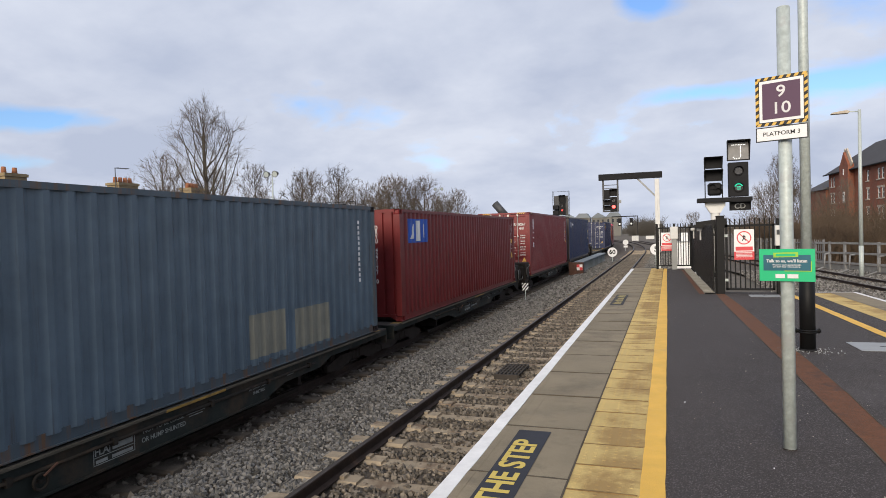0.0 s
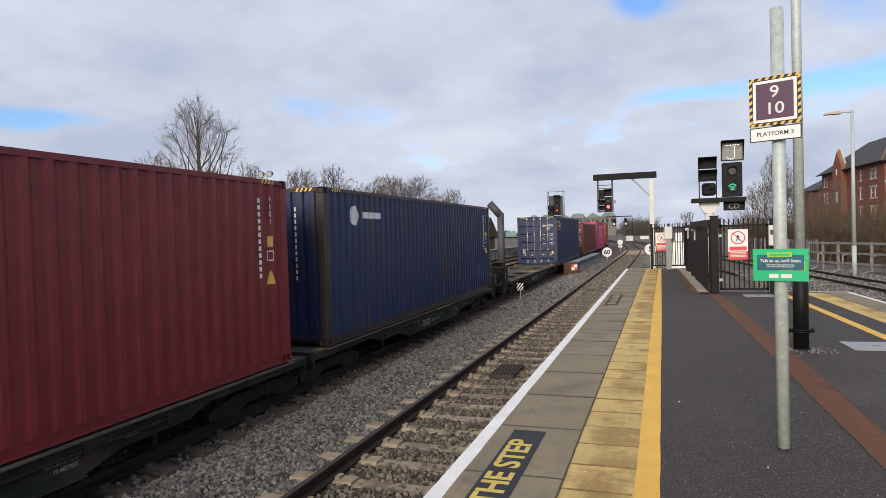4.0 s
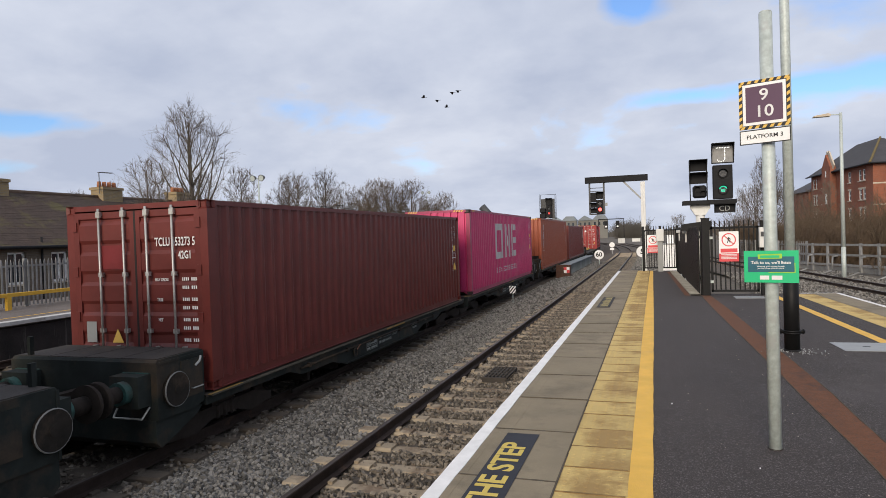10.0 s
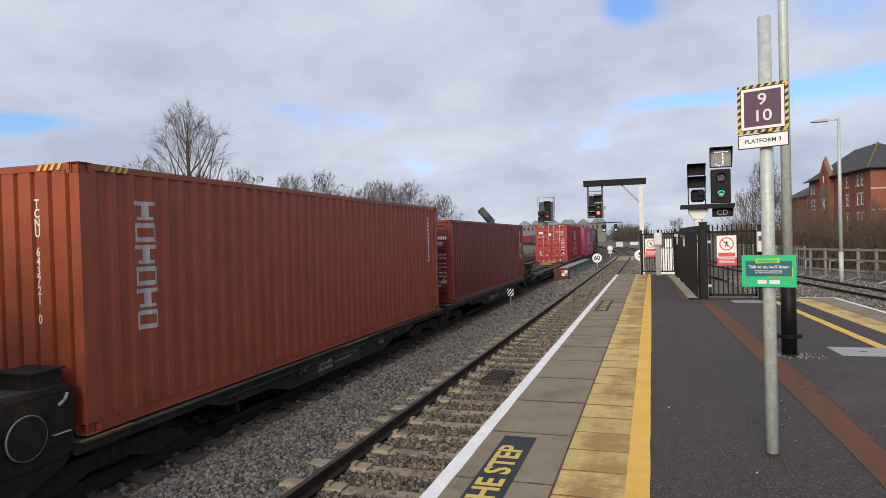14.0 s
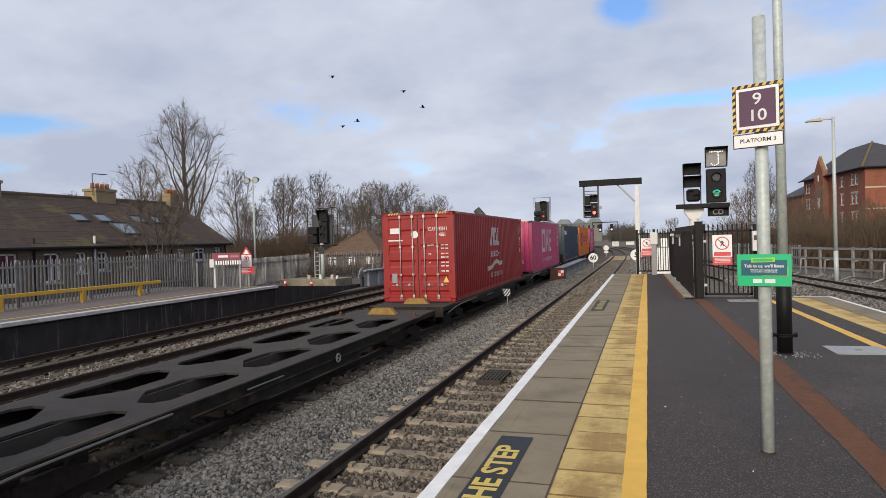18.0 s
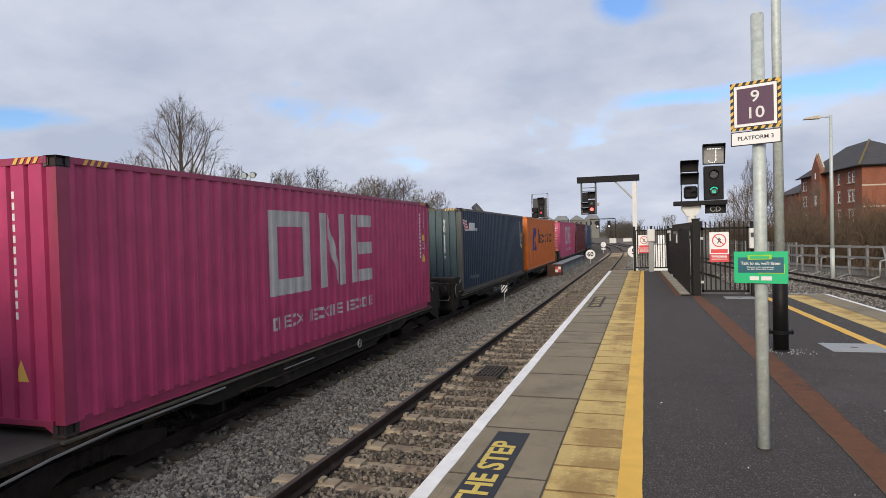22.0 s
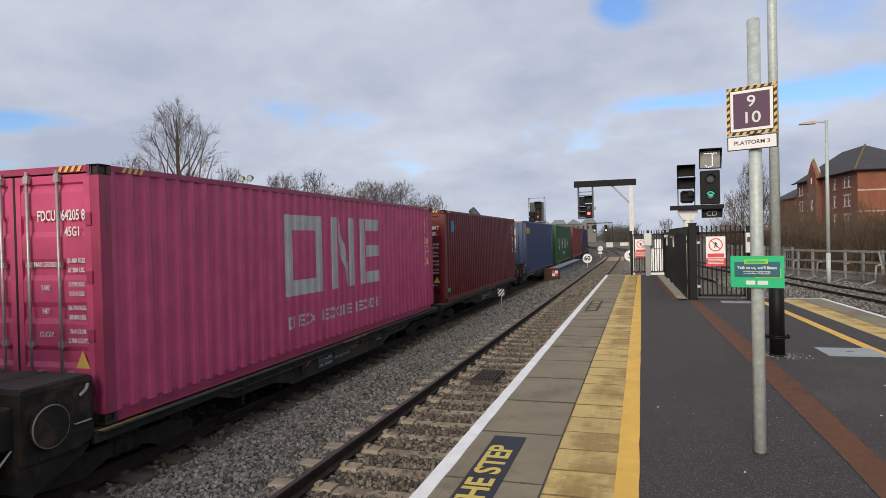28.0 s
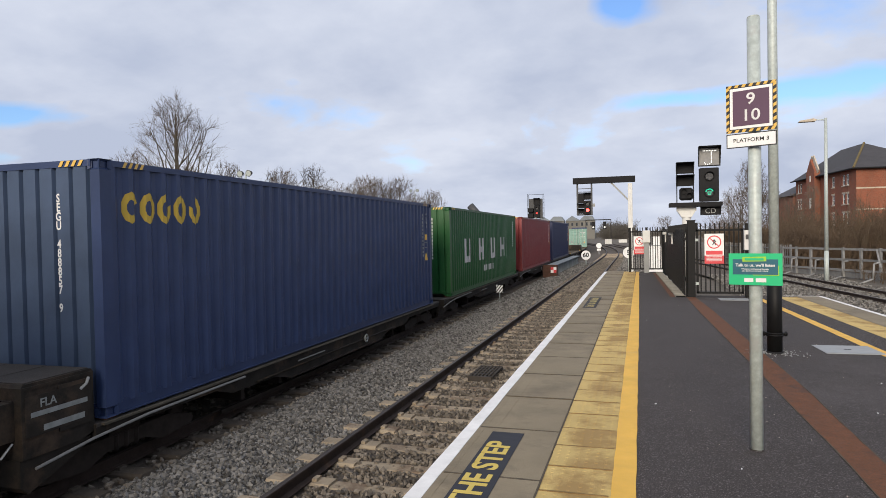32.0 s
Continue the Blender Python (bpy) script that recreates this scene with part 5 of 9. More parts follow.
P_REDBROWN = paint("red-brown container paint", (0.20, 0.041, 0.033))
P_RED = paint("bright red container paint", (0.33, 0.015, 0.014), rust_at=0.72)
P_SLATE = paint("slate-blue container paint", (0.020, 0.043, 0.080))
P_CHALK = paint("chalked blue-green end paint", (0.054, 0.094, 0.112), rust=(0.085, 0.075, 0.06), rust_at=0.66)
P_PALEBLUE = paint("paler blue end paint", (0.062, 0.094, 0.165), rust=(0.13, 0.11, 0.09), rust_at=0.66)
ENDS = {13: P_CHALK, 17: P_PALEBLUE}    # an end painted unlike its sides
P_ORANGE = paint("orange container paint", (0.74, 0.175, 0.016), rust_at=0.74)
P_MAROON = paint("maroon container paint", (0.140, 0.012, 0.014))
P_DKBLUE = paint("dark blue container paint", (0.036, 0.059, 0.144), rust=(0.16, 0.12, 0.09), rust_at=0.66)
P_GREEN = paint("green container paint", (0.015, 0.10, 0.026))
P_MINT = paint("pale green container paint", (0.26, 0.45, 0.38))
P_GREYPATCH = mat("buff paint patch", (0.23, 0.225, 0.18), 0.8, dark=0.8, scale=3)
P_SILVER = mat("pale lettering paint", (0.50, 0.49, 0.48), 0.6, dark=0.78, scale=3, stain=(0.36, 0.31, 0.34), stain_at=0.55, streak=True, spread=0)
P_YLOGO = mat("yellow lettering paint", (0.62, 0.42, 0.05), 0.6, dark=0.85, scale=2, spread=0)
P_BLUELOGO = mat("deep blue lettering paint", (0.012, 0.035, 0.26), 0.6, spread=0)
P_LBLUE = mat("light blue disc paint", (0.03, 0.28, 0.52), 0.6, spread=0)

P_PINKRUST = paint("rust-streaked pink frame paint", (0.40, 0.052, 0.125), rust=(0.17, 0.055, 0.045), rust_at=0.56)
P_GREYRUST = paint("rust-streaked grey-blue frame paint", (0.085, 0.115, 0.14), rust=(0.13, 0.075, 0.045), rust_at=0.5)
P_DARKRUST = paint("rusty dark frame paint", (0.045, 0.033, 0.032), rust=(0.10, 0.05, 0.03), rust_at=0.55)
P_GREYFRAME = paint("weathered grey frame paint", (0.072, 0.074, 0.072), rust=(0.07, 0.052, 0.042), rust_at=0.54)
RAILS = {0: P_GREYRUST, 3: P_DARKRUST, 13: P_GREYFRAME, 12: P_PINKRUST, 15: P_PINKRUST, 7: P_PINKRUST}
HC, STD = 2.896, 2.591


def disc(y, z, r, n=12, sy=1.0):
    return [(y + sy * r * math.cos(2 * math.pi * i / n), z + r * math.sin(2 * math.pi * i / n)) for i in range(n)]


def ring(y0, y1, z0, z1, t):
    return [rect(y0, y1, z0, z0 + t), rect(y0, y1, z1 - t, z1), rect(y0, y0 + t, z0 + t, z1 - t), rect(y1 - t, y1, z0 + t, z1 - t)]


def band(pts, half):
    """A painted wavy band along a line of points."""
    return [[(a, za - half), (b, zb - half), (b, zb + half), (a, za + half)] for (a, za), (b, zb) in zip(pts, pts[1:])]


def pink_mark(y0, z0, y1, z1):
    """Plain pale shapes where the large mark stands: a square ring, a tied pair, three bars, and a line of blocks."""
    w, t = (y1 - y0), (z1 - z0) * 0.19
    a0, a1 = y0, y0 + w * 0.33
    b0, b1 = y0 + w * 0.41, y0 + w * 0.67
    c0, c1 = y0 + w * 0.74, y1
    p = ring(a0, a1, z0, z1, t)
    zm = (z0 + z1) / 2
    g = t * 0.10            # the bars stand a little apart
    p += [rect(b0, b0 + t, z0, z1), rect(b1 - t, b1, z0, z1), [(b0 + t + g, z1), (b0 + t + g, z1 - t * 1.7), (b1 - t - g, z0), (b1 - t - g, z0 + t * 1.7)]]
    p += [rect(c0, c0 + t, z0, z1)] + [rect(c0 + t + g, c1, z, z + t * 0.95) for z in (z0, zm - t * 0.475, z1 - t * 0.95)]
    return [("painted_mark", "side", P_SILVER, p), ("small_mark", "side", P_SILVER, glyphs(y0 + 0.02, y1, z0 - 0.56, z0 - 0.35, (5, 7, 7)))]


def blob_word(y0, y1, z0, z1, n):
    """Plain rounded rings in place of a painted name."""
    w, out = (y1 - y0) / n, []
    for i in range(n):
        c, m, a, b = y0 + (i + 0.5) * w, (z0 + z1) / 2, w * 0.45, (z1 - z0) / 2
        for k in range(10 if i % 2 else 8):
            p, q = 2 * math.pi * (k + 0.5 + i) / 10, 2 * math.pi * (k + 1.5 + i) / 10
            out.append([(c + a * math.cos(p), m + b * math.sin(p)), (c + a * math.cos(q), m + b * math.sin(q)), (c + a * 0.5 * math.cos(q), m + b * 0.5 * math.sin(q)), (c + a * 0.5 * math.cos(p), m + b * 0.5 * math.sin(p))])
    return out


def flag(rows, n=7):
    """Rows of a leaning, waving flag shape."""
    def at(u, f):
        return (0.30 + 0.17 * f + 0.56 * u, HC - 0.36 - 0.36 * f - 0.04 * math.sin(3.1 * u) - 0.03 * u)
    out = []
    for r in rows:
        f0, f1 = r / n, (r + 1) / n
        out += [[at(u, f1), at(u + 0.25, f1), at(u + 0.25, f0), at(u, f0)] for u in (0, 0.25, 0.5, 0.75)]
    return out


# each: place along the train, paint, label, height, door end, marks
LOADS = {
    0: (0.0, P_BLUEGREY, "weathered grey-blue container with buff patches", STD, False,
        codes(STD, tri=False) + [("paint_patch", "side", P_GREYPATCH, [rect(7.82, 8.72, 0.22, 0.87), rect(9.0, 10.15, 0.17, 0.82)])]),
    1: (13.54, P_DKRED, "dark red container with a blue and white panel", STD, False,
        codes(STD) + end_codes(STD) + [("logo_panel", "side", M_BLUE, [rect(0.58, 1.96, STD - 0.80, STD - 0.22)]),
                                     ("logo_shape", "side", M_LETTER, [[(0.68, STD - 0.70), (0.95, STD - 0.70), (0.95, STD - 0.34)], rect(1.04, 1.42, STD - 0.76, STD - 0.26), rect(1.56, 1.66, STD - 0.68, STD - 0.34)])]),
    2: (29.1, P_REDBOX, "red container with white marks and door bars", HC, True,
        codes(HC) + door_codes(HC) + hazard(HC) + [("painted_mark", "side", M_LETTER, [rect(0.94, 1.02, HC - 0.80, HC - 0.32), rect(0.84, 1.14, HC - 0.52, HC - 0.46)] + ring(0.84, 1.14, HC - 1.22, HC - 0.92, 0.06) + [[(0.82, HC - 1.70), (0.91, HC - 1.70), (1.16, HC - 1.34), (1.07, HC - 1.34)], [(0.82, HC - 1.34), (0.91, HC - 1.34), (1.16, HC - 1.70), (1.07, HC - 1.70)]]),
                                                     ("logo_shape", "door", M_LETTER, [rect(-0.95, -0.55, HC - 0.82, HC - 0.55)]), ("caution_plate", "door", M_HAZY, [rect(-1.0, -0.68, 1.2, 1.36)])]),
    3: (42.52, P_STEELBLUE, "rusty steel-blue container with a white mark", HC, False,
        codes(HC) + end_codes(HC) + hazard(HC) + [("logo_shape", "side", M_LETTER, [disc(1.3, HC - 0.5, 0.2), rect(1.7, 2.6, HC - 0.55, HC - 0.42)]), ("paint_patch", "side", mat("blue patch", (0.022, 0.060, 0.135), 0.6), [rect(10.5, 11.15, 0.55, 0.95)])]),
    5: (71.66, P_NAVY, "navy container with rounded yellow shapes and door bars", HC, True,
        codes(HC) + door_codes(HC) + hazard(HC) + [("painted_mark", "side", P_YLOGO, blob_word(0.54, 2.02, HC - 0.66, HC - 0.26, 5)), ("small_mark", "side", M_RED, [[(0.80, HC - 0.86), (1.26, HC - 0.86), (1.32, HC - 0.70), (0.84, HC - 0.70)]]), ("small_mark", "side", M_LETTER, ticks(1.36, 1.9, HC - 0.84, HC - 0.75, 6, None, 0.3))]),
    6: (87.17, P_BROWN, "low brown container with door bars", STD, True,
        codes(STD) + door_codes(STD, tri=-0.46) + [("logo_panel", "door", P_REDBOX, [rect(-0.60, -0.22, STD - 0.92, STD - 0.58)])]),
    7: (100.77, P_PINK, "magenta container with large pale shapes", HC, False,
        codes(HC) + end_codes(HC) + pink_mark(3.96, 1.05, 8.12, 2.46) + hazard(HC)),
    8: (116.25, P_ORANGEB, "orange-brown container with a white vertical mark", HC, False,
        codes(HC, tri=False) + end_codes(HC) + hazard(HC) + [("painted_mark", "side", P_SILVER, slab_marks(0.95, 0.97, 2.52, 6)), ("data_plate", "front", M_HAZY, [rect(0.45, 0.85, 0.12, 0.4)])]),
    9: (129.91, P_REDBROWN, "low red-brown container with door bars", STD, True, codes(STD) + door_codes(STD)),
    11: (161.06, P_RED, "bright red container with white shapes and door bars", HC, True,
         codes(HC) + door_codes(HC) + hazard(HC) + [("painted_mark", "side", P_SILVER, [[(5.29, 1.7), (5.56, 1.7), (5.76, 2.42), (5.49, 2.42)], [(5.68, 1.7), (5.92, 1.7), (6.12, 2.42), (5.88, 2.42)], [(5.94, 1.7), (6.26, 1.7), (6.30, 1.9), (5.99, 1.9)],
                                                                                       [(6.08, 2.22), (6.38, 2.22), (6.42, 2.42), (6.14, 2.42)], [(6.36, 1.7), (6.6, 1.7), (6.8, 2.42), (6.56, 2.42)], [(6.62, 1.7), (6.95, 1.7), (6.98, 1.86), (6.66, 1.86)]]
                                                                                      + glyphs(5.35, 6.95, 1.25, 1.47, (5,)) + glyphs(5.2, 7.35, 0.44, 0.62, (3, 7, 3), (4, 8))
                                                                                      + band([(4.64, 0.80), (5.25, 0.82), (5.6, 0.88), (5.95, 0.98), (6.35, 1.05), (6.7, 0.98), (7.05, 0.92), (7.35, 0.96), (7.55, 1.03)], 0.085)),
                                                     ("logo_shape", "door", M_LETTER, [rect(-0.95, -0.6, HC - 0.68, HC - 0.5), rect(-1.02, -0.52, HC - 0.92, HC - 0.88), disc(-0.1, HC - 0.72, 0.12)])]),
    12: (176.54, P_PINK3, "pink container with large pale shapes", HC, False,
         codes(HC) + end_codes(HC) + pink_mark(3.96, 1.05, 8.12, 2.46) + hazard(HC) + [("warning_triangle", "front", M_HAZY, [[(0.55, 0.55), (0.75, 0.55), (0.65, 0.78)]])]),
    13: (192.24, P_SLATE, "slate-blue container with white marks and scribbles", HC, False,
         codes(HC) + end_codes(HC) + hazard(HC) + [("logo_shape", "side", M_LETTER, [[(1.10 + k * 0.31, HC - 0.76), (1.36 + k * 0.31, HC - 0.76), (1.33 + k * 0.31, HC - 0.48), (1.07 + k * 0.31, HC - 0.48)] for k in range(3)] + ticks(2.06, 2.36, HC - 0.76, HC - 0.67, 4, None, 0.3) + flag(range(0, 7, 2))),
                                                     ("logo_stripes", "side", M_RED, flag(range(1, 6, 2))),
                                                     ("scribble", "side", M_LETTERG, [[(1.0 + k * 0.3, 0.25), (1.04 + k * 0.3, 0.25), (1.3 + k * 0.28, 0.55), (1.26 + k * 0.28, 0.55)] for k in range(5)]), ("label_plate", "front", M_HAZY, [rect(-0.5, -0.36, 1.55, 1.8)])]),
    14: (205.8, P_ORANGE, "bright orange container with blue and black shapes", HC, True,
         codes(HC, M_LETTERD) + door_codes(HC, M_LETTERD) + hazard(HC) + [("painted_mark", "side", P_BLUELOGO, [[(1.9, 1.0), (2.35, 1.0), (2.8, 2.3), (2.3, 2.3), (1.95, 1.6)], [(2.5, 1.0), (3.35, 1.0), (3.0, 1.6)], [(2.75, 1.7), (3.05, 1.7), (3.43, 2.3), (2.95, 2.3)]]),
                                                    ("wording_bar", "side", M_LETTERD, glyphs(4.2, 10.4, 1.38, 1.92, (5, 1, 5), (0, 8, 9, 12)) + [rect(4.24, 4.36, 1.92, 2.25), rect(10.2, 10.32, 1.92, 2.25)])]),
    15: (221.29, P_PINK2, "pink container with large pale shapes and door bars", HC, True,
         codes(HC) + door_codes(HC) + hazard(HC) + pink_mark(3.96, 1.05, 8.12, 2.46) + [("logo_shape", "door", M_LETTER, [rect(-0.95, -0.5, HC - 0.72, HC - 0.5)])]),
    16: (234.79, P_MAROON, "maroon container with a light blue disc", HC, True,
         codes(HC) + door_codes(HC) + hazard(HC) + [("logo_disc", "side", P_LBLUE, [disc(1.03, HC - 0.5, 0.20)]), ("label_plate", "side", M_GREEN, [rect(0.35, 0.55, 0.3, 0.42)])]),
    17: (250.53, P_DKBLUE, "dark blue container with rounded yellow shapes and paler end", HC, False,
         codes(HC, M_LETTERG) + end_codes(HC, m=M_LETTERG) + hazard(HC) + [("painted_mark", "side", P_YLOGO, blob_word(0.33, 1.78, HC - 0.72, HC - 0.34, 5))]),
    18: (264.69, P_GREEN, "green container with white blocks", HC, False,
         codes(HC, tri=False) + end_codes(HC) + hazard(HC) + [("painted_mark", "side", P_SILVER, [q for k in range(4) for q in (rect(1.97 + k * 2.13, 2.25 + k * 2.13, 1.0, 1.85), rect(2.62 + k * 2.13, 2.86 + k * 2.13, 1.0, 1.85), rect(2.25 + k * 2.13, 2.62 + k * 2.13, 1.0 + 0.3 * (k % 2), 1.22 + 0.3 * (k % 2)))] + [rect(9.6, 9.78, 0.9, 2.2)] + ticks(5.0, 6.9, 0.55, 0.78, 5, None))]),
    19: (278.8, P_REDBOX, "plain red container with white codes", HC, False, codes(HC) + end_codes(HC) + hazard(HC)),
    20: (292.5, P_NAVY, "navy container with door bars", HC, True, codes(HC) + door_codes(HC)),
    23: (337.0, P_MINT, "pale green container with door bars", STD, True, codes(STD) + door_codes(STD)),
    24: (350.6, P_DKBLUE, "dark blue container further back on the train", HC, False, codes(HC)),
    25: (366.1, P_REDBOX, "red container further back on the train", HC, False, codes(HC)),
    26: (379.7, P_BROWN, "brown container further back on the train", HC, False, codes(HC)),
    27: (395.2, P_REDBOX, "red container at the back of the train", HC, False, codes(HC)),
}
EMPTY = {4: 58.06, 10: 145.45, 21: 307.9, 22: 322.0}
W_GREEN = "grimy green low container wagon on small wheels"
W_BROWN = "dirty dark brown low container wagon"


def wagon_spec(i):
    if i in (10,):
        return "b", "head", 1.3, False
    if i in (11,):
        return "b", 1.3, 1.3, False
    if i in (12,):
        return "b", 1.3, "head", False
    if i == 17:
        return "b", "head", 0.7, False
    if i in (18, 19):
        return "b", 0.7, 0.7, False
    if i in (0, 2, 4, 6, 8, 13, 15, 20, 22, 24, 26):
        return "a", "head" if i != 20 else 0.7, 0.45, True
    return "a", 0.45, "head", True


TRAIN = []
proto = {}
for i in range(28):
    at = LOADS[i][0] if i in LOADS else EMPTY[i]
    kind, near, far, green = wagon_spec(i)
    TRAIN.append((wagon(kind, ("empty " if i in EMPTY else "") + (W_GREEN if green else W_BROWN), near, far, i in EMPTY, green, i in (4, 8), i in (5, 6, 7)), at))
    if i in LOADS:
        _, m, label, h, door, marks = LOADS[i]
        marks = [(n, w, mm, pp) for n, w, mm, pp in marks if w != "header"] + [(n, "header", mm, pp) for n, w, mm, pp in marks if w == "header"]
        kept = [q for q in marks if q[1] != "header" and not (q[0] == "code_mark" and ((q[1] == "side" and i in SIDE_ID) or (q[1] == "front" and i in END_ID) or (q[1] == "door" and i in DOOR_ROWS)))]
        if i in DOOR_ID and i not in DOOR_ROWS:
            kept = [(n, w, mm, [p for p in pp if p[0][1] < h - 0.7]) if n == "code_mark" and w == "door" else (n, w, mm, pp) for n, w, mm, pp in kept]
        c = container(m, i, label, h, door, kept, RAILS.get(i))
        letter(c, i, h, M_LETTER)
        TRAIN.append((c, at))
        for n, w, mm, pp in marks:
            if w == "header":
                v, f = [], []
                for poly in pp:
                    k = len(v)
                    v += [(a, -0.004, z) for a, z in poly]
                    f.append(tuple(range(k, k + len(poly))))
                part(n, raw(n, v, f, mm), None, TRAIN[-1][0])["kind"] = "stuff"
                a0 = min(a for poly in pp for a, z in poly)
                side = [[(HALF - 0.002, (a - a0) + (0.34 if a0 < 0 else 11.5), z) for a, z in poly] for poly in pp]
                part(n, raw(n, [p for poly in side for p in poly], [(4 * q, 4 * q + 1, 4 * q + 2, 4 * q + 3) for q in range(len(side))], mm), None, TRAIN[-1][0])["kind"] = "stuff"


def gone(t):
    """How far the train has come since the start, in metres."""
    return 8.1041 * t - 0.00597 * t ** 2 - 0.0006116 * t ** 3 + 0.00001115 * t ** 4


def train_pose(s):
    s0 = s
    x, x2 = train_x(s0), train_x(s0 + BOX_L)
    return pose(x, s0, FLOOR_Z, 0, 0, math.degrees(math.atan2(-(x2 - x), BOX_L)))


# ---- things on the platform ----
def text_part(name, text, size, m, parent, at, **kw):
    return part(name, words(text, size, m, **kw), None, parent, at=at)


def sheet_bm(w, h, t=0.003):
    bm = bm_new()
    quad_box(bm, -w / 2, w / 2, -h / 2, h / 2, -t, 0)
    return bm


def bars(name, rows, m, parent, at, lift=0.0012):
    """Plain bars in place of small writing: rows of (x0, x1, y0, y1) in a sheet's plane, each a part."""
    for x0, x1, y0, y1 in rows:
        bm = bm_new()
        quad_box(bm, x0, x1, y0, y1, 0, lift)
        part(name, bm, m, parent, at=at)


# stop-position sign on its pole
p = thing("stop_sign_post", pose(0.78, 4.98, 0), "galvanised pole with a purple car-stop board", "sign post")
bm = bm_new()
tube(bm, (0, 0, -0.05), (0, 0, 3.05), 0.043, n=20)
tube(bm, (0, 0, 3.05), (0, 0, 3.06), 0.043, 0.037, n=20)
part("pole", bm, M_GALV, p, bevel=0)
bm = bm_new()
tube(bm, (0, 0, 0), (0, 0, 0.004), 0.052, n=20)
part("foot_ring", bm, M_ASPHALT, p)
B = pose(-0.03, -0.06, 2.415, 0, 0, -22) @ FACE_Y
board = part("stop_board", sheet_bm(0.325, 0.335), M_LETTERD, p, "purple board with a striped yellow border", at=B)
bm = bm_new()
n = 7
for k in range(-n, n + 1):        # slanted yellow stripes round the border
    a = k * 0.047
    for e in (-0.1675, 0.1475):
        if abs(a) < 0.155:
            extrude(bm, [(a - 0.016, e), (a + 0.007, e), (a + 0.019, e + 0.02), (a - 0.004, e + 0.02)], 0, 0.001, "z")
    for e in (-0.1625, 0.1425):
        if abs(a) < 0.16:
            extrude(bm, [(e, a - 0.016), (e + 0.02, a - 0.004), (e + 0.02, a + 0.019), (e, a + 0.007)], 0, 0.001, "z")
part("border_stripes", bm, M_HAZY, board)
part("white_panel", sheet_bm(0.275, 0.285, 0.001), M_WHITE, board, at=pose(0, 0, 0.0015))
part("purple_panel", sheet_bm(0.236, 0.246, 0.001), M_PURPLE, board, at=pose(0, 0, 0.003))
text_part("numeral", "9", 0.112, M_LETTER, board, pose(0, 0.058, 0.0035), bold=0.0012, stretch=1.12)
text_part("numeral", "10", 0.112, M_LETTER, board, pose(0, -0.055, 0.0035), bold=0.0012, stretch=1.12)
b2 = part("platform_board", sheet_bm(0.325, 0.10), M_LETTERD, p, "white board with dark lettering", at=pose(-0.03, -0.06, 2.19, 0, 0, -22) @ FACE_Y)
part("white_panel", sheet_bm(0.311, 0.086, 0.001), M_WHITE, b2, at=pose(0, 0, 0.0015))
text_part("wording", "PLATFORM 3", 0.039, M_LETTERD, b2, pose(0, 0, 0.002), bold=0.0003, stretch=1.05)
g = part("helpline_board", sheet_bm(0.342, 0.222), M_GREEN, p, "bright green notice board", at=pose(-0.012, -0.06, 1.285, 0, 0, -18) @ FACE_Y, bevel=0)
part("teal_panel", sheet_bm(0.29, 0.108, 0.001), M_TEALBLUE, g, at=pose(0.0, 0.016, 0.0015))
part("lime_tab", sheet_bm(0.152, 0.033, 0.001), M_LIME, g, at=pose(-0.005, 0.071, 0.003, 0, 0, 1.5))
part("yellow_rule", sheet_bm(0.165, 0.005, 0.001), M_LIME, g, at=pose(0.068, -0.04, 0.003))
part("yellow_rule", sheet_bm(0.005, 0.07, 0.001), M_LIME, g, at=pose(0.148, -0.008, 0.003))
bars("brand_bar", [(-0.065, 0.055, 0.062, 0.078)], M_GREEN, g, pose(0, 0, 0.0042))
text_part("wording", "Talk to us, we'll listen", 0.0285, M_LETTER, g, pose(0, 0.028, 0.003), bold=0.0007)
text_part("wording", "Whatever you're going through,\nyou don't have to face it alone.", 0.0135, M_LETTER, g, pose(0, -0.005, 0.003), bold=0.0002)
bars("number_bar", [(-0.07, -0.012, -0.09, -0.062), (0.004, 0.07, -0.09, -0.062)], M_LETTER, g, pose(0, 0, 0.0005))
for z in (2.5, 2.33, 2.19, 1.35, 1.23):
    bm = bm_new()
    tube(bm, (0, 0, z - 0.012), (0, 0, z + 0.012), 0.047, n=16)
    part("clamp", bm, M_GALV, p)

# lighting column on a hinged base
p = thing("platform_light_column", pose(1.62, 8.97, 0), "tall galvanised column on a black hinged base", "light column")
bm = bm_new()
tube(bm, (0, 0, -0.02), (0, 0, 1.16), 0.088, n=20)
tube(bm, (0, 0, 1.16), (0, 0, 1.22), 0.088, 0.058, n=20)
part("base_tube", bm, M_BLACK, p, "black painted base tube")
bm = bm_new()
tube(bm, (0, 0, 1.2), (0, 0, 6.4), 0.06, 0.052, n=18)
part("shaft", bm, M_GALV, p)
bm = bm_new()
tube(bm, (0, 0, 0.215), (0, 0, 0.235), 0.105, n=20)
tube(bm, (0, 0, 0.24), (0, 0, 0.26), 0.105, n=20)
part("hinge_collar", bm, M_BLACK, p)
for sx in (-1, 1):
    bm = bm_new()
    tube(bm, (sx * 0.085, 0, 0.24), (sx * 0.145, 0, 0.24), 0.022, n=8)
    tube(bm, (sx * 0.118, 0, 0.24), (sx * 0.132, 0, 0.24), 0.034, n=6)
    part("bolt", bm, M_BLACK, p)
bm = bm_new()
tube(bm, (0, 0, 0.0), (0, 0, 0.02), 0.105, 0.095, n=20)
part("base_ring", bm, M_BLACKMATT, p)
rng = random.Random(8)
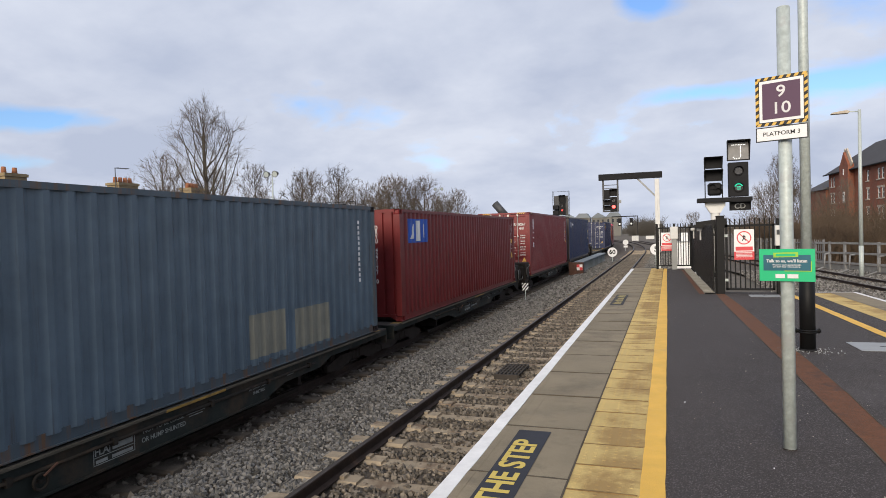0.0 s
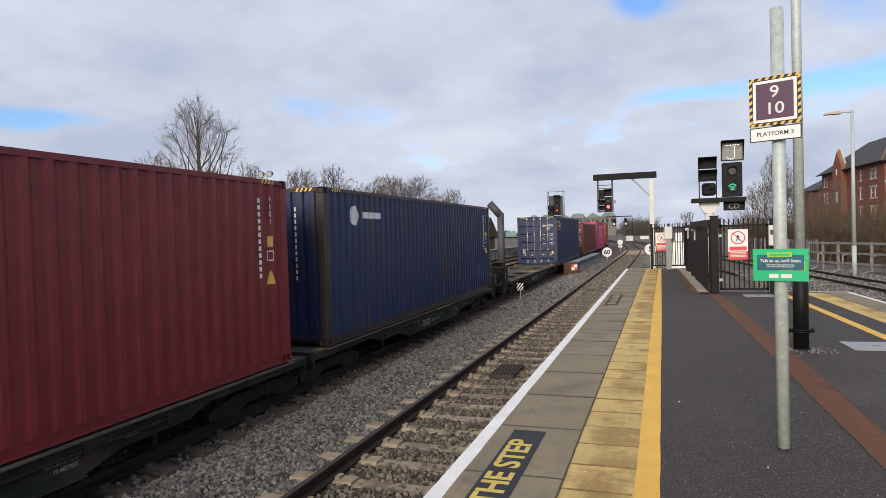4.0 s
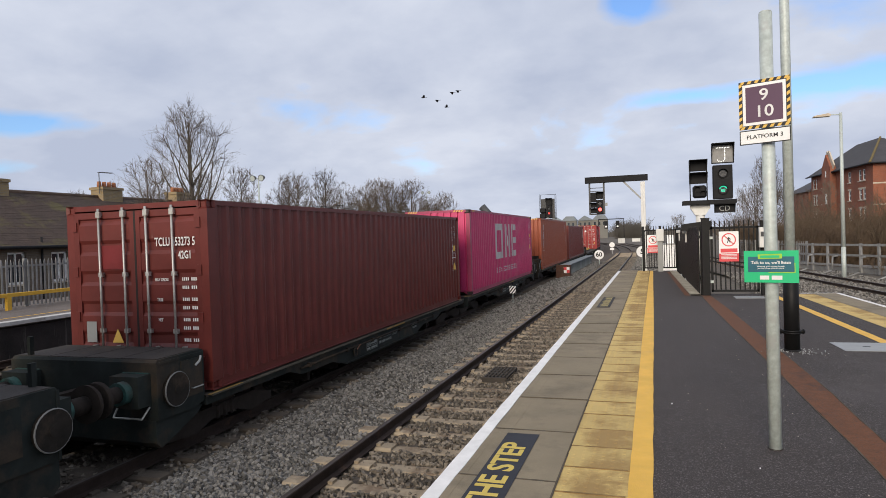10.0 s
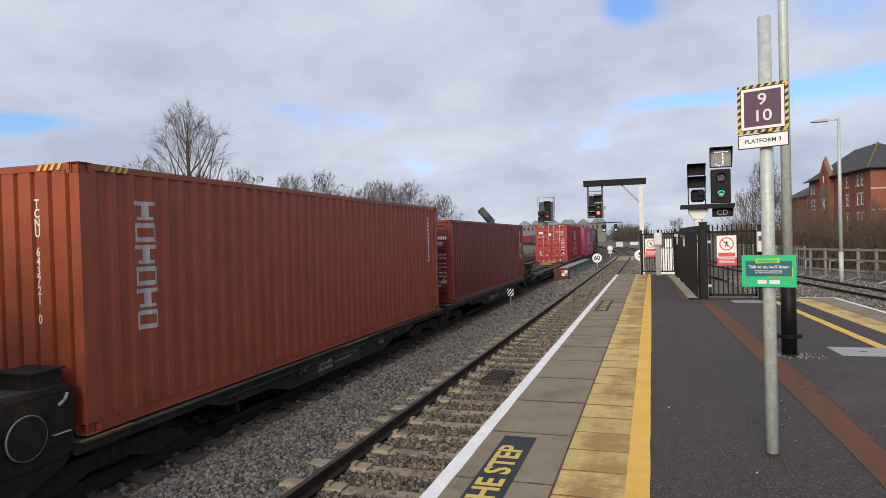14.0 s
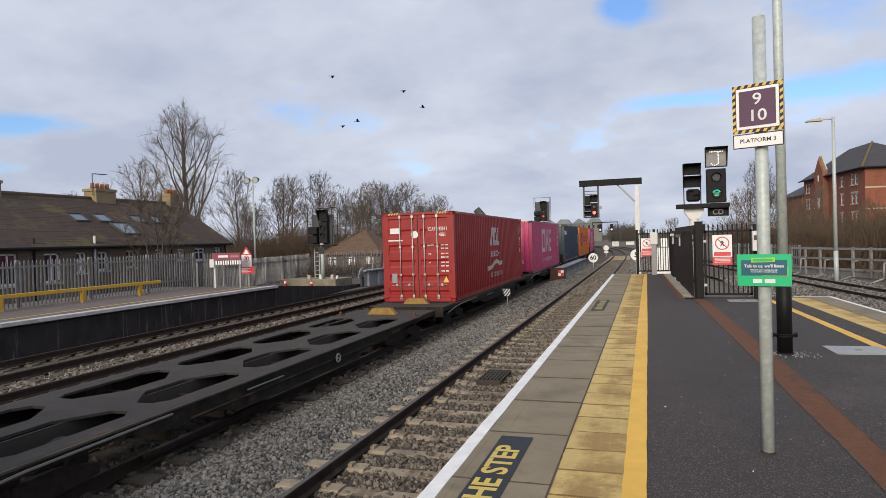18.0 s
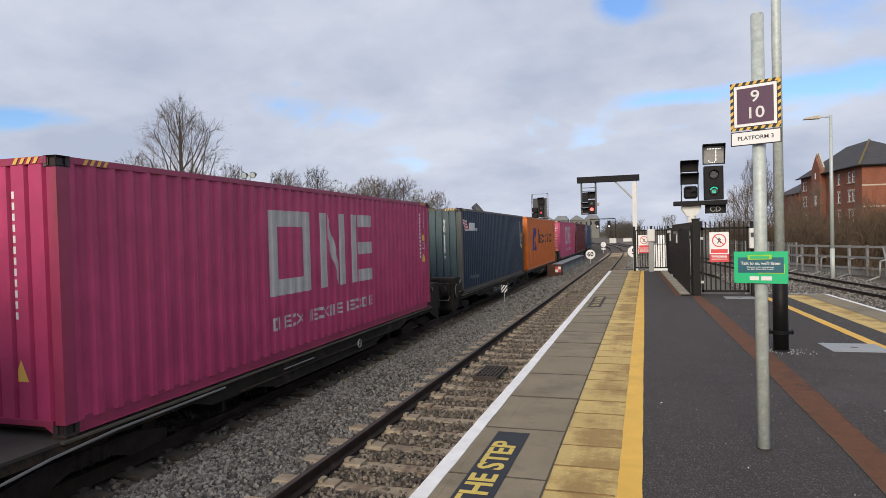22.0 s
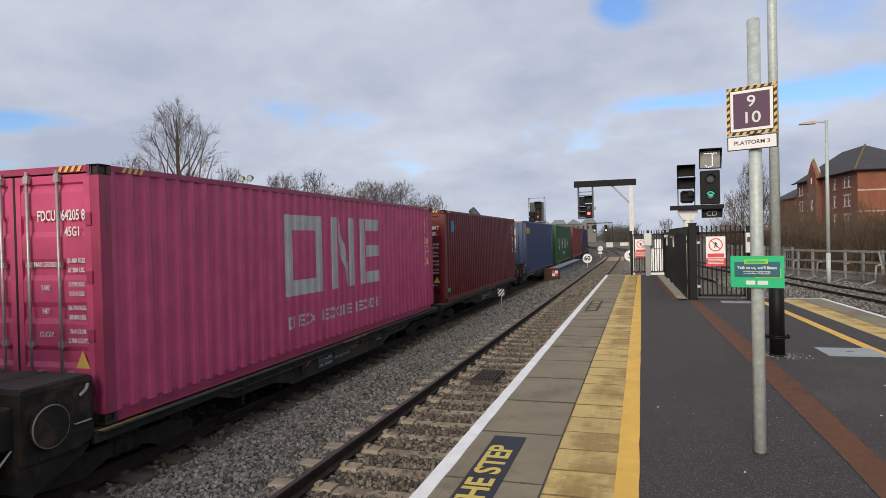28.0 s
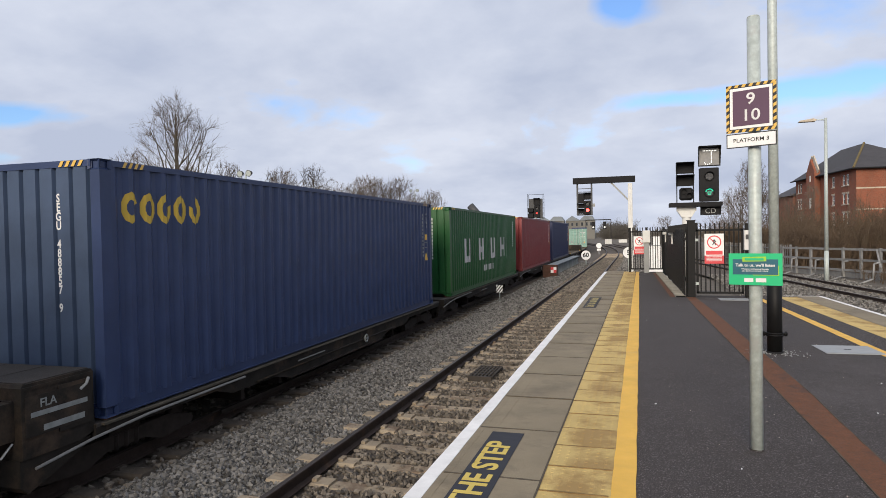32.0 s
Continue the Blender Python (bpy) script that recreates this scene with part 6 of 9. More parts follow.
bm = bm_new()
for k in range(120):
    a, r = rng.uniform(0, 6.28), 0.10 + 0.30 * rng.random() ** 1.8
    x, y, s = 1.62 + r * math.cos(a), 8.95 + r * math.sin(a) * 0.8, rng.uniform(0.002, 0.0065)
    quad_box(bm, x - s, x + s, y - s, y + s, -0.004, s * 0.8)
solid("loose_grit", bm, M_GREY, "pale loose grit round the column base", "grit", kind="stuff")

# cover plates
for k, (x, y, w, d, a) in enumerate(((2.53, 9.35, 0.66, 0.62, 3), (2.02, 15.75, 0.62, 0.5, 1))):
    c = thing("cover_plate", pose(x, y, -0.002, 0, 0, a), "grey steel cover plate let into the asphalt", "cover plate", "cover plates")
    part("plate", box_bm(-w / 2, w / 2, -d / 2, d / 2, 0, 0.006), M_GREY, c)
    part("lifting_key", box_bm(-0.04, 0.04, -0.02, 0.02, 0.006, 0.009), M_DARKGREY, c)

# painted warning on the coping
p = thing("floor_warning", pose(-1.005, 3.75, 0.004), "dark floor panel with worn yellow lettering", "floor marking")
part("panel", box_bm(-0.125, 0.125, -1.0, 1.18, 0, 0.002), mat("dark blue floor panel", (0.022, 0.024, 0.034), 0.8, dark=0.8, scale=4, stain=(0.06, 0.06, 0.06), stain_at=0.64, spread=0), p)
text_part("wording", "THE STEP", 0.245, M_LETTERY, p, pose(0.0, 0.35, 0.0032, 0, 0, 90), bold=0.006, stretch=1.16)
p = thing("floor_warning", pose(-1.03, 14.75, 0.004), "dark floor panel with small yellow lettering", "floor marking")
part("panel", box_bm(-0.135, 0.135, -1.1, 1.1, 0, 0.002), mat("worn dark floor panel", (0.035, 0.034, 0.036), 0.85, dark=0.7, scale=5, stain=(0.12, 0.105, 0.08), stain_at=0.6), p)
bars("lettering_bar", [(-0.09 + 0.02 * (k % 3), 0.08, -0.9 + k * 0.1, -0.85 + k * 0.1) for k in range(19) if k not in (4, 8, 13)], mat("faded yellow lettering", (0.42, 0.34, 0.13), 0.8, spread=0), p, pose(0, 0, 0.002))

# pale specks strewn over the asphalt
bm = bm_new()
rng = random.Random(15)
for k in range(150):
    y = 2.6 + 12 * rng.random() ** 1.6
    x = rng.uniform(0.0, 2.3)
    s = rng.uniform(0.001, 0.0028) * (1 + y * 0.08)
    quad_box(bm, x - s, x + s, y - s * 1.4, y + s, -0.004, -0.004 + s)
solid("asphalt_grit", bm, M_STONEBAND, "pale specks of grit strewn over the asphalt", "grit", kind="stuff")

# litter specks
for k, (x, y) in enumerate(((0.1, 11.9), (0.12, 6.1), (0.62, 4.55), (1.9, 6.2), (2.3, 7.4))):
    solid("litter_scrap", box_bm(-0.007, 0.007, -0.004, 0.004, -0.004, 0.001), M_WHITE, "small pale scrap on the asphalt", "litter", pose(x, y, 0, 0, 0, k * 40), "litter scraps")


# -- black palisade at the platform end --
def pale_mesh(name, h, w, m, t=0.03, point=0.09):
    bm = bm_new()
    extrude(bm, [(-w / 2, 0), (w / 2, 0), (w / 2, h - point), (0, h), (-w / 2, h - point)], -t / 2, t / 2, "y")
    return mesh_of(name, bm, m)


def fence_run(name, a, b, z, h, pitch, pale, m, label, rails=(0.25, 0.85), post_every=2.7, post_h=1.0, base=0.0, post_w=0.09, kind=""):
    a, b = Vector(a), Vector(b)
    d = b - a
    L = d.length
    ang = math.degrees(math.atan2(d.y, d.x))
    f = thing(name, pose(a.x, a.y, z, 0, 0, ang), label, "fence", kind=kind)
    for r in rails:
        part("rail", box_bm(0, L, 0.02, 0.06, h * r - 0.03, h * r + 0.03), m, f)
    k = max(1, round(L / post_every))
    me = mesh_of("post", box_bm(-post_w / 2, post_w / 2, 0.03, 0.03 + post_w, base - 0.15, h * post_h), m)
    for i in range(k + 1):
        part("post", me, None, f, at=pose(i * L / k, 0, 0))
    rg = random.Random(name)
    n = int(L / pitch)
    for i in range(n):
        part("pale", pale, None, f, at=pose((i + 0.5) * pitch, 0, base + 0.04 + rg.uniform(-0.015, 0.015), 0, rg.uniform(-0.7, 0.7), 0))
    return f


PALE_B = pale_mesh("pale", 1.6, 0.065, M_BLACK)
fence_run("black_fence", (0.86, 26.4), (1.02, 16.4), 0.0, 1.62, 0.1, PALE_B, M_BLACK, "black painted steel palisade along the platform ramp")
BAR_B = mesh_of("bar", box_bm(-0.014, 0.014, -0.014, 0.014, 0.10, 1.74), M_BLACK)


def gate(name, x0, x1, y, label, bars_n, low=0.1, top=1.60, frame=0.05):
    g = thing(name, pose(x0, y, 0), label, "gate")
    w = x1 - x0
    part("gate_frame", box_bm(0, w, -frame / 2, frame / 2, top - 0.05, top), M_BLACK, g)
    part("gate_frame", box_bm(0, w, -frame / 2, frame / 2, low, low + 0.05), M_BLACK, g)
    for x in (0, w - frame):
        part("gate_frame", box_bm(x, x + frame, -frame / 2, frame / 2, low, top), M_BLACK, g)
    for i in range(bars_n):
        part("bar", BAR_B, None, g, at=pose((i + 1) * w / (bars_n + 1), 0, 0))
    return g


def gate_post(x, y, w, h, label="black square steel gate post"):
    s = thing("gate_post", pose(x, y, 0), label, "post", "gate posts")
    part("shaft", box_bm(-w / 2, w / 2, -w / 2, w / 2, -0.05, h), M_BLACK, s, bevel=0.006)
    part("cap", box_bm(-w / 2 - 0.012, w / 2 + 0.012, -w / 2 - 0.012, w / 2 + 0.012, h, h + 0.02), M_BLACK, s)
    return s


g1 = gate("side_gate", 1.27, 2.30, 16.25, "black barred steel gate across the platform", 9, 0.08, 1.60)
for z in (0.32, 1.35):
    part("hinge", box_bm(-0.1, 0.05, -0.03, 0.03, z - 0.03, z + 0.03), M_GALV, g1, "pale steel hinge")
gate_post(1.16, 16.25, 0.17, 1.80)
gate_post(2.40, 16.3, 0.13, 1.7)
gate("end_gate", 0.30, 0.84, 26.15, "black barred steel gate at the platform end", 5)
gate("end_fence_panel", -0.36, 0.20, 26.15, "black barred steel panel at the platform end", 5)
for x in (-0.38, 0.25, 0.88):
    gate_post(x, 26.15, 0.09, 1.72)


def prohibition(x, y, z, w, h, label):
    s = thing("no_entry_sign", pose(x, y, z) @ FACE_Y, label, "warning sign", "platform end warning signs")
    part("plate", sheet_bm(w, h), M_WHITE, s)
    part("red_panel", sheet_bm(w, h * 0.27, 0.001), M_RED, s, at=pose(0, -h * 0.365, 0.0015))
    part("red_panel", sheet_bm(w * 0.86, h * 0.13, 0.001), M_RED, s, at=pose(0, -h * 0.135, 0.0015))
    bm = bm_new()
    r = w * 0.37
    for i in range(24):
        a, b = 2 * math.pi * i / 24, 2 * math.pi * (i + 1) / 24
        extrude(bm, [(r * math.cos(a), r * math.sin(a)), (r * math.cos(b), r * math.sin(b)), (r * 0.84 * math.cos(b), r * 0.84 * math.sin(b)), (r * 0.84 * math.cos(a), r * 0.84 * math.sin(a))], 0.0, 0.001, "z")
    beam(bm, (-r * 0.64, r * 0.64, 0.0), (r * 0.64, -r * 0.64, 0.0), r * 0.14, 0.002)
    part("red_ring", bm, M_RED, s, at=pose(0, h * 0.22, 0.0008))
    bm = bm_new()
    for q in (((0.0, 0.4), (0.0, 0.05)), ((0.0, 0.05), (-0.22, -0.45)), ((0.0, 0.05), (0.2, -0.42)), ((0.0, 0.3), (0.25, 0.05)), ((0.0, 0.3), (-0.22, 0.08))):
        beam(bm, (q[0][0] * r, q[0][1] * r, 0.0003), (q[1][0] * r, q[1][1] * r, 0.0003), r * 0.13, 0.0015)
    part("pictogram", bm, M_LETTERD, s, at=pose(0, h * 0.22, 0.0008))
    bars("small_print", [(-w * 0.4, w * 0.4, -h * (0.28 + k * 0.045), -h * (0.262 + k * 0.045)) for k in range(4)], M_LETTER, s, pose(0, 0, 0.0016))
    return s


prohibition(1.66, 16.19, 1.14, 0.42, 0.70, "red and white no-entry notice on the black gate")
prohibition(-0.02, 26.08, 1.05, 0.42, 0.70, "red and white no-entry notice on the end panel")
c = thing("control_post", pose(0.24, 25.75, 0), "slim grey post with a grey control box", "control box")
part("post", box_bm(-0.09, 0.09, -0.05, 0.05, 0, 1.15), M_GREY, c)
part("box", box_bm(-0.14, 0.14, -0.1, 0.1, 1.15, 1.62), M_PALE, c, bevel=0.02)
c = thing("wall_box", pose(2.36, 16.155, 1.3), "small pale control box on the gate post", "control box")
part("body", box_bm(-0.07, 0.09, -0.06, 0.08, -0.2, 0.26), M_PALE, c, bevel=0.01)
part("label_plate", box_bm(-0.04, 0.06, -0.064, -0.06, 0.05, 0.16), M_DARKGREY, c)
# plain pale boxes on brackets added along the fence, no lamp inside
for y, x in ((19.5, 0.93), (23.0, 0.88)):
    s = thing("fence_light", pose(x, y, 1.5), "small pale box on a bracket on the black fence", "light", "fence lights")
    part("housing", box_bm(-0.14, -0.02, -0.1, 0.1, -0.04, 0.05), M_PALE, s, bevel=0.01)
    part("bracket", box_bm(-0.07, -0.03, -0.03, 0.03, -0.3, -0.04), M_PALE, s)


c = thing("lineside_cabinet", pose(0.41, 33.0, -1.28), "white lineside equipment cabinet beyond the platform end", "cabinet")
part("body", box_bm(0, 0.69, 0, 0.5, 0, 2.15), M_WHITE, c, bevel=0.015)
for k in (0, 1):
    part("door", box_bm(0.03 + k * 0.343, 0.323 + k * 0.343, -0.018, 0.0, 0.35, 2.09), M_WHITE, c, bevel=0.006)
part("roof_cap", box_bm(-0.03, 0.72, -0.04, 0.54, 2.15, 2.20), M_GREY, c)
part("vent_box", box_bm(0.22, 0.52, 0.1, 0.4, 2.20, 2.61), M_WHITE, c)

# -- signals --
def lens_bm(r, d):
    bm = bm_new()
    tube(bm, (0, 0, 0), (0, -0.02, 0), r * 0.86, n=20)
    return bm


def hood_bm(r, d):
    bm = bm_new()
    for i in range(16):
        a, b = 2 * math.pi * i / 16, 2 * math.pi * (i + 1) / 16
        da, db = d * (0.45 + 0.55 * math.sin(a)), d * (0.45 + 0.55 * math.sin(b))
        p0, p1 = (r * math.cos(a), r * math.sin(a)), (r * math.cos(b), r * math.sin(b))
        flat(bm, [(p0[0], 0, p0[1]), (p1[0], 0, p1[1]), (p1[0], -max(0.03, db), p1[1]), (p0[0], -max(0.03, da), p0[1])])
    return bm


def open_hood_bm(w, h, d):
    """A box hood open to -y, its floor cut back."""
    bm = bm_new()
    t = 0.012
    for x in (-w / 2, w / 2):
        extrude(bm, [(0, 0), (0, h), (-d, h), (-d * 0.15, 0)], x - t / 2, x + t / 2, "x")
    quad_box(bm, -w / 2, w / 2, -d, 0, h - t, h)
    quad_box(bm, -w / 2, w / 2, -0.01, 0.01, 0, h)
    quad_box(bm, -w / 2, w / 2, -d * 0.15, 0, 0, t)
    return bm


def head(parent, x, z, w, h, lamps, m, lit=None):
    b = part("signal_head", box_bm(-w / 2, w / 2, 0, 0.25, 0, h), m, parent, at=pose(x, 0, z), bevel=0.015)
    for k, zz in enumerate(lamps):
        mm = M_LENS
        if lit is not None and lit[0] == k:
            mm = lit[1]
        ln = part("lens", lens_bm(0.115, 0), mm, b, at=pose(0, -0.005, zz))
        part("lens_hood", hood_bm(0.125, 0.16), M_BLACKMATT, b, at=pose(0, -0.002, zz))
    return b


s = thing("platform_signal", pose(1.53, 19.2, 0.05), "black colour-light signal with route box on a cantilever stage", "railway signal")
h1 = head(s, 0.33, 2.33, 0.50, 0.93, (0.24, 0.69), M_BLACKMATT)
bm = bm_new()
for k in range(11):
    a, b = radians(20 + k * 13), radians(33 + k * 13)
    flat(bm, [(0.112 * math.cos(a), -0.009, 0.112 * math.sin(a)), (0.112 * math.cos(b), -0.009, 0.112 * math.sin(b)), (0.075 * math.cos(b), -0.009, 0.075 * math.sin(b) + 0.008), (0.075 * math.cos(a), -0.009, 0.075 * math.sin(a) + 0.008)])
for k in range(3):
    quad_box(bm, -0.06 + k * 0.008, 0.06 - k * 0.008, -0.010, -0.008, 0.01 - k * 0.032, 0.025 - k * 0.032)
part("lit_lens", bm, M_GREENGLOW, h1, "green lit signal lens", at=pose(0, -0.016, 0.24))
rb = part("route_box", open_hood_bm(0.56, 0.54, 0.3), M_BLACKMATT, s, "route indicator box with a dotted hook", at=pose(0.34, 0.1, 3.31))
part("screen", box_bm(-0.26, 0.26, -0.012, -0.008, 0.03, 0.5), mat("pale route screen", (0.22, 0.22, 0.22), 0.5), rb)
dot = mesh_of("dot", box_bm(-0.011, 0.011, -0.02, -0.012, -0.011, 0.011), M_DOTGLOW)
for k in range(9):
    part("dot", dot, None, rb, at=pose(-0.15 + k * 0.04, 0, 0.43))
for k in range(8):
    part("dot", dot, None, rb, at=pose(0.06, 0, 0.39 - k * 0.038))
for k in range(5):
    a = math.pi + k * math.pi / 5 + 0.3
    part("dot", dot, None, rb, at=pose(-0.035 + 0.095 * math.cos(a + 0.0), 0, 0.12 + 0.07 * math.sin(a)))
for z in (2.78, 3.13):
    part("side_hood", open_hood_bm(0.46, 0.3, 0.32), M_BLACKMATT, s, at=pose(-0.30, 0.1, z))
sh = part("shunt_head", box_bm(-0.18, 0.18, 0, 0.2, 0, 0.35), M_BLACKMATT, s, at=pose(-0.27, 0, 2.38), bevel=0.05)
for x, z in ((-0.06, 0.24), (0.08, 0.12)):
    part("lens_hood", hood_bm(0.075, 0.1), M_BLACK, sh, at=pose(x, 0, z))
part("stage", box_bm(-0.72, 0.66, -0.1, 0.5, 2.2, 2.31), M_BLACKMATT, s)
part("stand", box_bm(-0.52, 0.0, 0.1, 0.3, 2.08, 2.2), M_PALE, s)
bm = bm_new()
extrude(bm, [(-0.5, 2.08), (-0.02, 2.08), (-0.13, 1.9), (-0.39, 1.9)], 0.08, 0.32, "y")
tube(bm, (-0.26, 0.2, 0.0), (-0.26, 0.2, 1.92), 0.12, n=16)
part("column", bm, M_PALE, s, "pale grey column")
bm = bm_new()
extrude(bm, [(-0.78, 1.66), (-0.1, 1.74), (0.02, 1.74), (0.02, 1.48), (-0.78, 1.48)], 0.0, 0.08, "y")
part("bracket", bm, M_BLACK, s, "black bracket arm")
for x in (-0.52, -0.08):
    bm = bm_new()
    pipe(bm, [(x, -0.02, 2.3), (x, -0.02, 3.4)], 0.014, 6)
    part("frame_bar", bm, M_BLACK, s)
ch = part("letter_box", open_hood_bm(0.52, 0.24, 0.2), M_BLACKMATT, s, at=pose(0.36, 0.06, 1.95))
text_part("letters", "CD", 0.20, M_GREY, ch, pose(0, -0.014, 0.11) @ FACE_Y, bold=0.0)

# gantry over the platform track
s = thing("signal_gantry", pose(-0.52, 40, -1.25), "pale post with a dark cantilever arm and red signal", "signal gantry")
part("post", box_bm(-0.13, 0.13, -0.13, 0.13, 0, 5.75), M_PALE, s, bevel=0.01)
bm = bm_new()
beam(bm, (0.3, 0, 6.0), (-3.35, 0, 6.0), 0.35, 0.36)
part("arm", bm, M_BLACKMATT, s)
bm = bm_new()
beam(bm, (-0.1, 0, 4.75), (-1.1, 0, 5.82), 0.1, 0.1)
part("brace", bm, M_GREY, s)
cage = part("signal_frame", box_bm(-3.1, -2.28, 0.1, 0.3, 3.9, 3.98), M_DARKGREY, s)
for x in (-3.1, -2.25):
    part("hanger", box_bm(x - 0.05, x + 0.05, -0.05, 0.05, 3.9, 5.9), M_DARKGREY, s)
for z in (5.5, 5.3):
    part("frame_bar", box_bm(-3.1, -2.25, -0.02, 0.02, z, z + 0.04), M_DARKGREY, s)
hd = head(s, -2.5, 3.95, 0.42, 0.85, (0.26, 0.62), M_BLACKMATT, (0, M_REDGLOW))
part("route_hood", open_hood_bm(0.44, 0.42, 0.3), M_BLACKMATT, s, at=pose(-2.5, 0.1, 4.85))
for z in (4.0, 4.33):
    part("side_hood", open_hood_bm(0.4, 0.3, 0.3), M_BLACKMATT, s, at=pose(-2.9, 0.1, z))
part("backing_panel", box_bm(-3.08, -2.72, 0.0, 0.1, 4.66, 5.25), M_BLACKMATT, s)
part("number_plate", box_bm(-2.2, -2.05, -0.05, -0.03, 4.4, 4.6), M_GREY, s)

# caged signals beyond the train
def caged(x, y, z0, ztop, label, w=1.3, h=2.1, lit=None):
    s = thing("caged_signal", pose(x, y, z0), label, "railway signal", "caged signals")
    b = ztop - z0 - h
    bm = bm_new()
    tube(bm, (0, 0.1, 0), (0, 0.1, b + 0.1), 0.11, n=14)
    part("mast", bm, M_GALV, s)
    part("stage", box_bm(-w / 2, w / 2, -0.1, 0.55, b - 0.06, b), M_BLACKMATT, s)
    part("back_plate", box_bm(-w / 2 + 0.06, w / 2 - 0.1, 0.30, 0.32, b + 0.05, b + h * 0.8), M_DARKGREY, s)
    head(s, 0.12, b + 0.1, 0.5, 1.15, (0.42, 0.84), M_BLACKMATT, lit)
    part("route_hood", open_hood_bm(0.56, 0.62, 0.34), M_BLACKMATT, s, at=pose(0.12, 0.12, b + 1.3))
    for z in (b + 0.1, b + 0.6):
        part("side_box", box_bm(-w / 2, -0.2, -0.12, 0.2, z, z + 0.4), M_BLACKMATT, s, bevel=0.03)
    for q in (((w / 2, -0.1), (w / 2, 0.55)), ((-w / 2, -0.1), (-w / 2, 0.55))):
        bm = bm_new()
        (xa, ya), (xb, yb) = q
        for yy in (ya, yb):
            pipe(bm, [(xa, yy, b), (xa, yy, b + h - 0.05)], 0.018, 6)
        for zz in (0.5, 1.0, 1.5, h - 0.06):
            pipe(bm, [(xa, ya, b + zz), (xa, yb, b + zz)], 0.014, 6)
        part("cage_side", bm, M_BLACKMATT, s)
    bm = bm_new()
    pipe(bm, [(-w / 2, 0.55, b + h - 0.06), (w / 2, 0.55, b + h - 0.06), (w / 2, -0.1, b + h - 0.06)], 0.016, 6)
    part("cage_rail", bm, M_BLACKMATT, s)
    bm = bm_new()
    for xx in (-0.65, -0.35):
        beam(bm, (xx, 0.4, 0), (xx, 0.4, b), 0.05, 0.05)
    k = 0.2
    while k < b:
        beam(bm, (-0.65, 0.4, k), (-0.35, 0.4, k), 0.03, 0.03)
        k += 0.25
    part("ladder", bm, M_GREY, s)
    part("number_plate", box_bm(-0.17, 0.17, -0.04, -0.02, b - 0.48, b - 0.1), M_LETTERD, s)
    return s


caged(-17.1, 31.6, -0.35, 3.6, "black caged signal on a concrete plinth across the tracks", 1.5, 2.1)
caged(-9.3, 60, -1.2, 5.35, "caged signal standing between the tracks", 1.45, 2.35, (0, M_REDDIM))
c = thing("signal_plinth", pose(-17.6, 32.2, -1.3), "weathered concrete plinth under the caged signal", "plinth")
part("block", box_bm(-1.75, 1.6, -1.2, 0.9, 0, 0.95), M_CONC, c, bevel=0.03)

# vent post beyond the train
s = thing("cowl_post", pose(-8.95, 36, -1.2), "grey post with a thick angled cowl on top", "post")
bm = bm_new()
tube(bm, (0.2, 0, 0), (0.2, 0, 3.9), 0.2, n=14)
part("post", bm, M_DARKGREY, s)
bm = bm_new()
tube(bm, (0.2, 0, 3.75), (-0.42, 0, 4.48), 0.215, n=16)
part("cowl", bm, M_DARKGREY, s)

# girder beside the train, with its marker
s = thing("bridge_girder", pose(-5.5, 40.8, -1.25), "grey riveted bridge girder with a rusty end plate", "bridge girder")
part("web", box_bm(-0.05, 0.05, 0.1, 17.5, 0, 0.76), M_GIRDER, s)
part("top_flange", box_bm(-0.28, 0.34, 0.1, 17.5, 0.76, 0.81), M_GIRDER, s)
part("end_plate", box_bm(-0.42, 0.46, -0.02, 0.1, 0, 0.84), M_RUST, s, "rusty brown end plate")
part("end_side", box_bm(0.40, 0.46, 0.1, 0.7, 0, 0.8), M_RUST, s)
rib = mesh_of("rib", box_bm(0.05, 0.3, -0.03, 0.03, 0, 0.76), M_GIRDER)
for k in range(15):
    part("rib", rib, None, s, at=pose(0, 0.9 + k * 1.12, 0))
t = part("target", box_bm(0.08, 0.44, -0.035, -0.021, 0.34, 0.70), M_WHITE, s, "red and white chequered marker")
for a, b in ((0.08, 0.52), (0.26, 0.34)):
    part("red_square", box_bm(a, a + 0.18, -0.04, -0.036, b, b + 0.18), M_RED, t)


def round_sign(x, y, zc, r, text, z0, label, size):
    s = thing("speed_sign", pose(x, y, z0), label, "speed sign", "speed signs")
    bm = bm_new()
    tube(bm, (0, 0.04, 0), (0, 0.04, zc - z0), 0.04, n=10)
    part("post", bm, M_GALV, s)
    bm = bm_new()
    tube(bm, (0, 0.0, 0), (0, -0.02, 0), r, n=28)
    d = part("disc", bm, M_WHITE, s, at=pose(0, 0, zc - z0))
    if text:
        text_part("numeral", text, size, M_LETTERD, d, pose(0, -0.022, 0) @ FACE_Y, bold=size * 0.03)
    return s


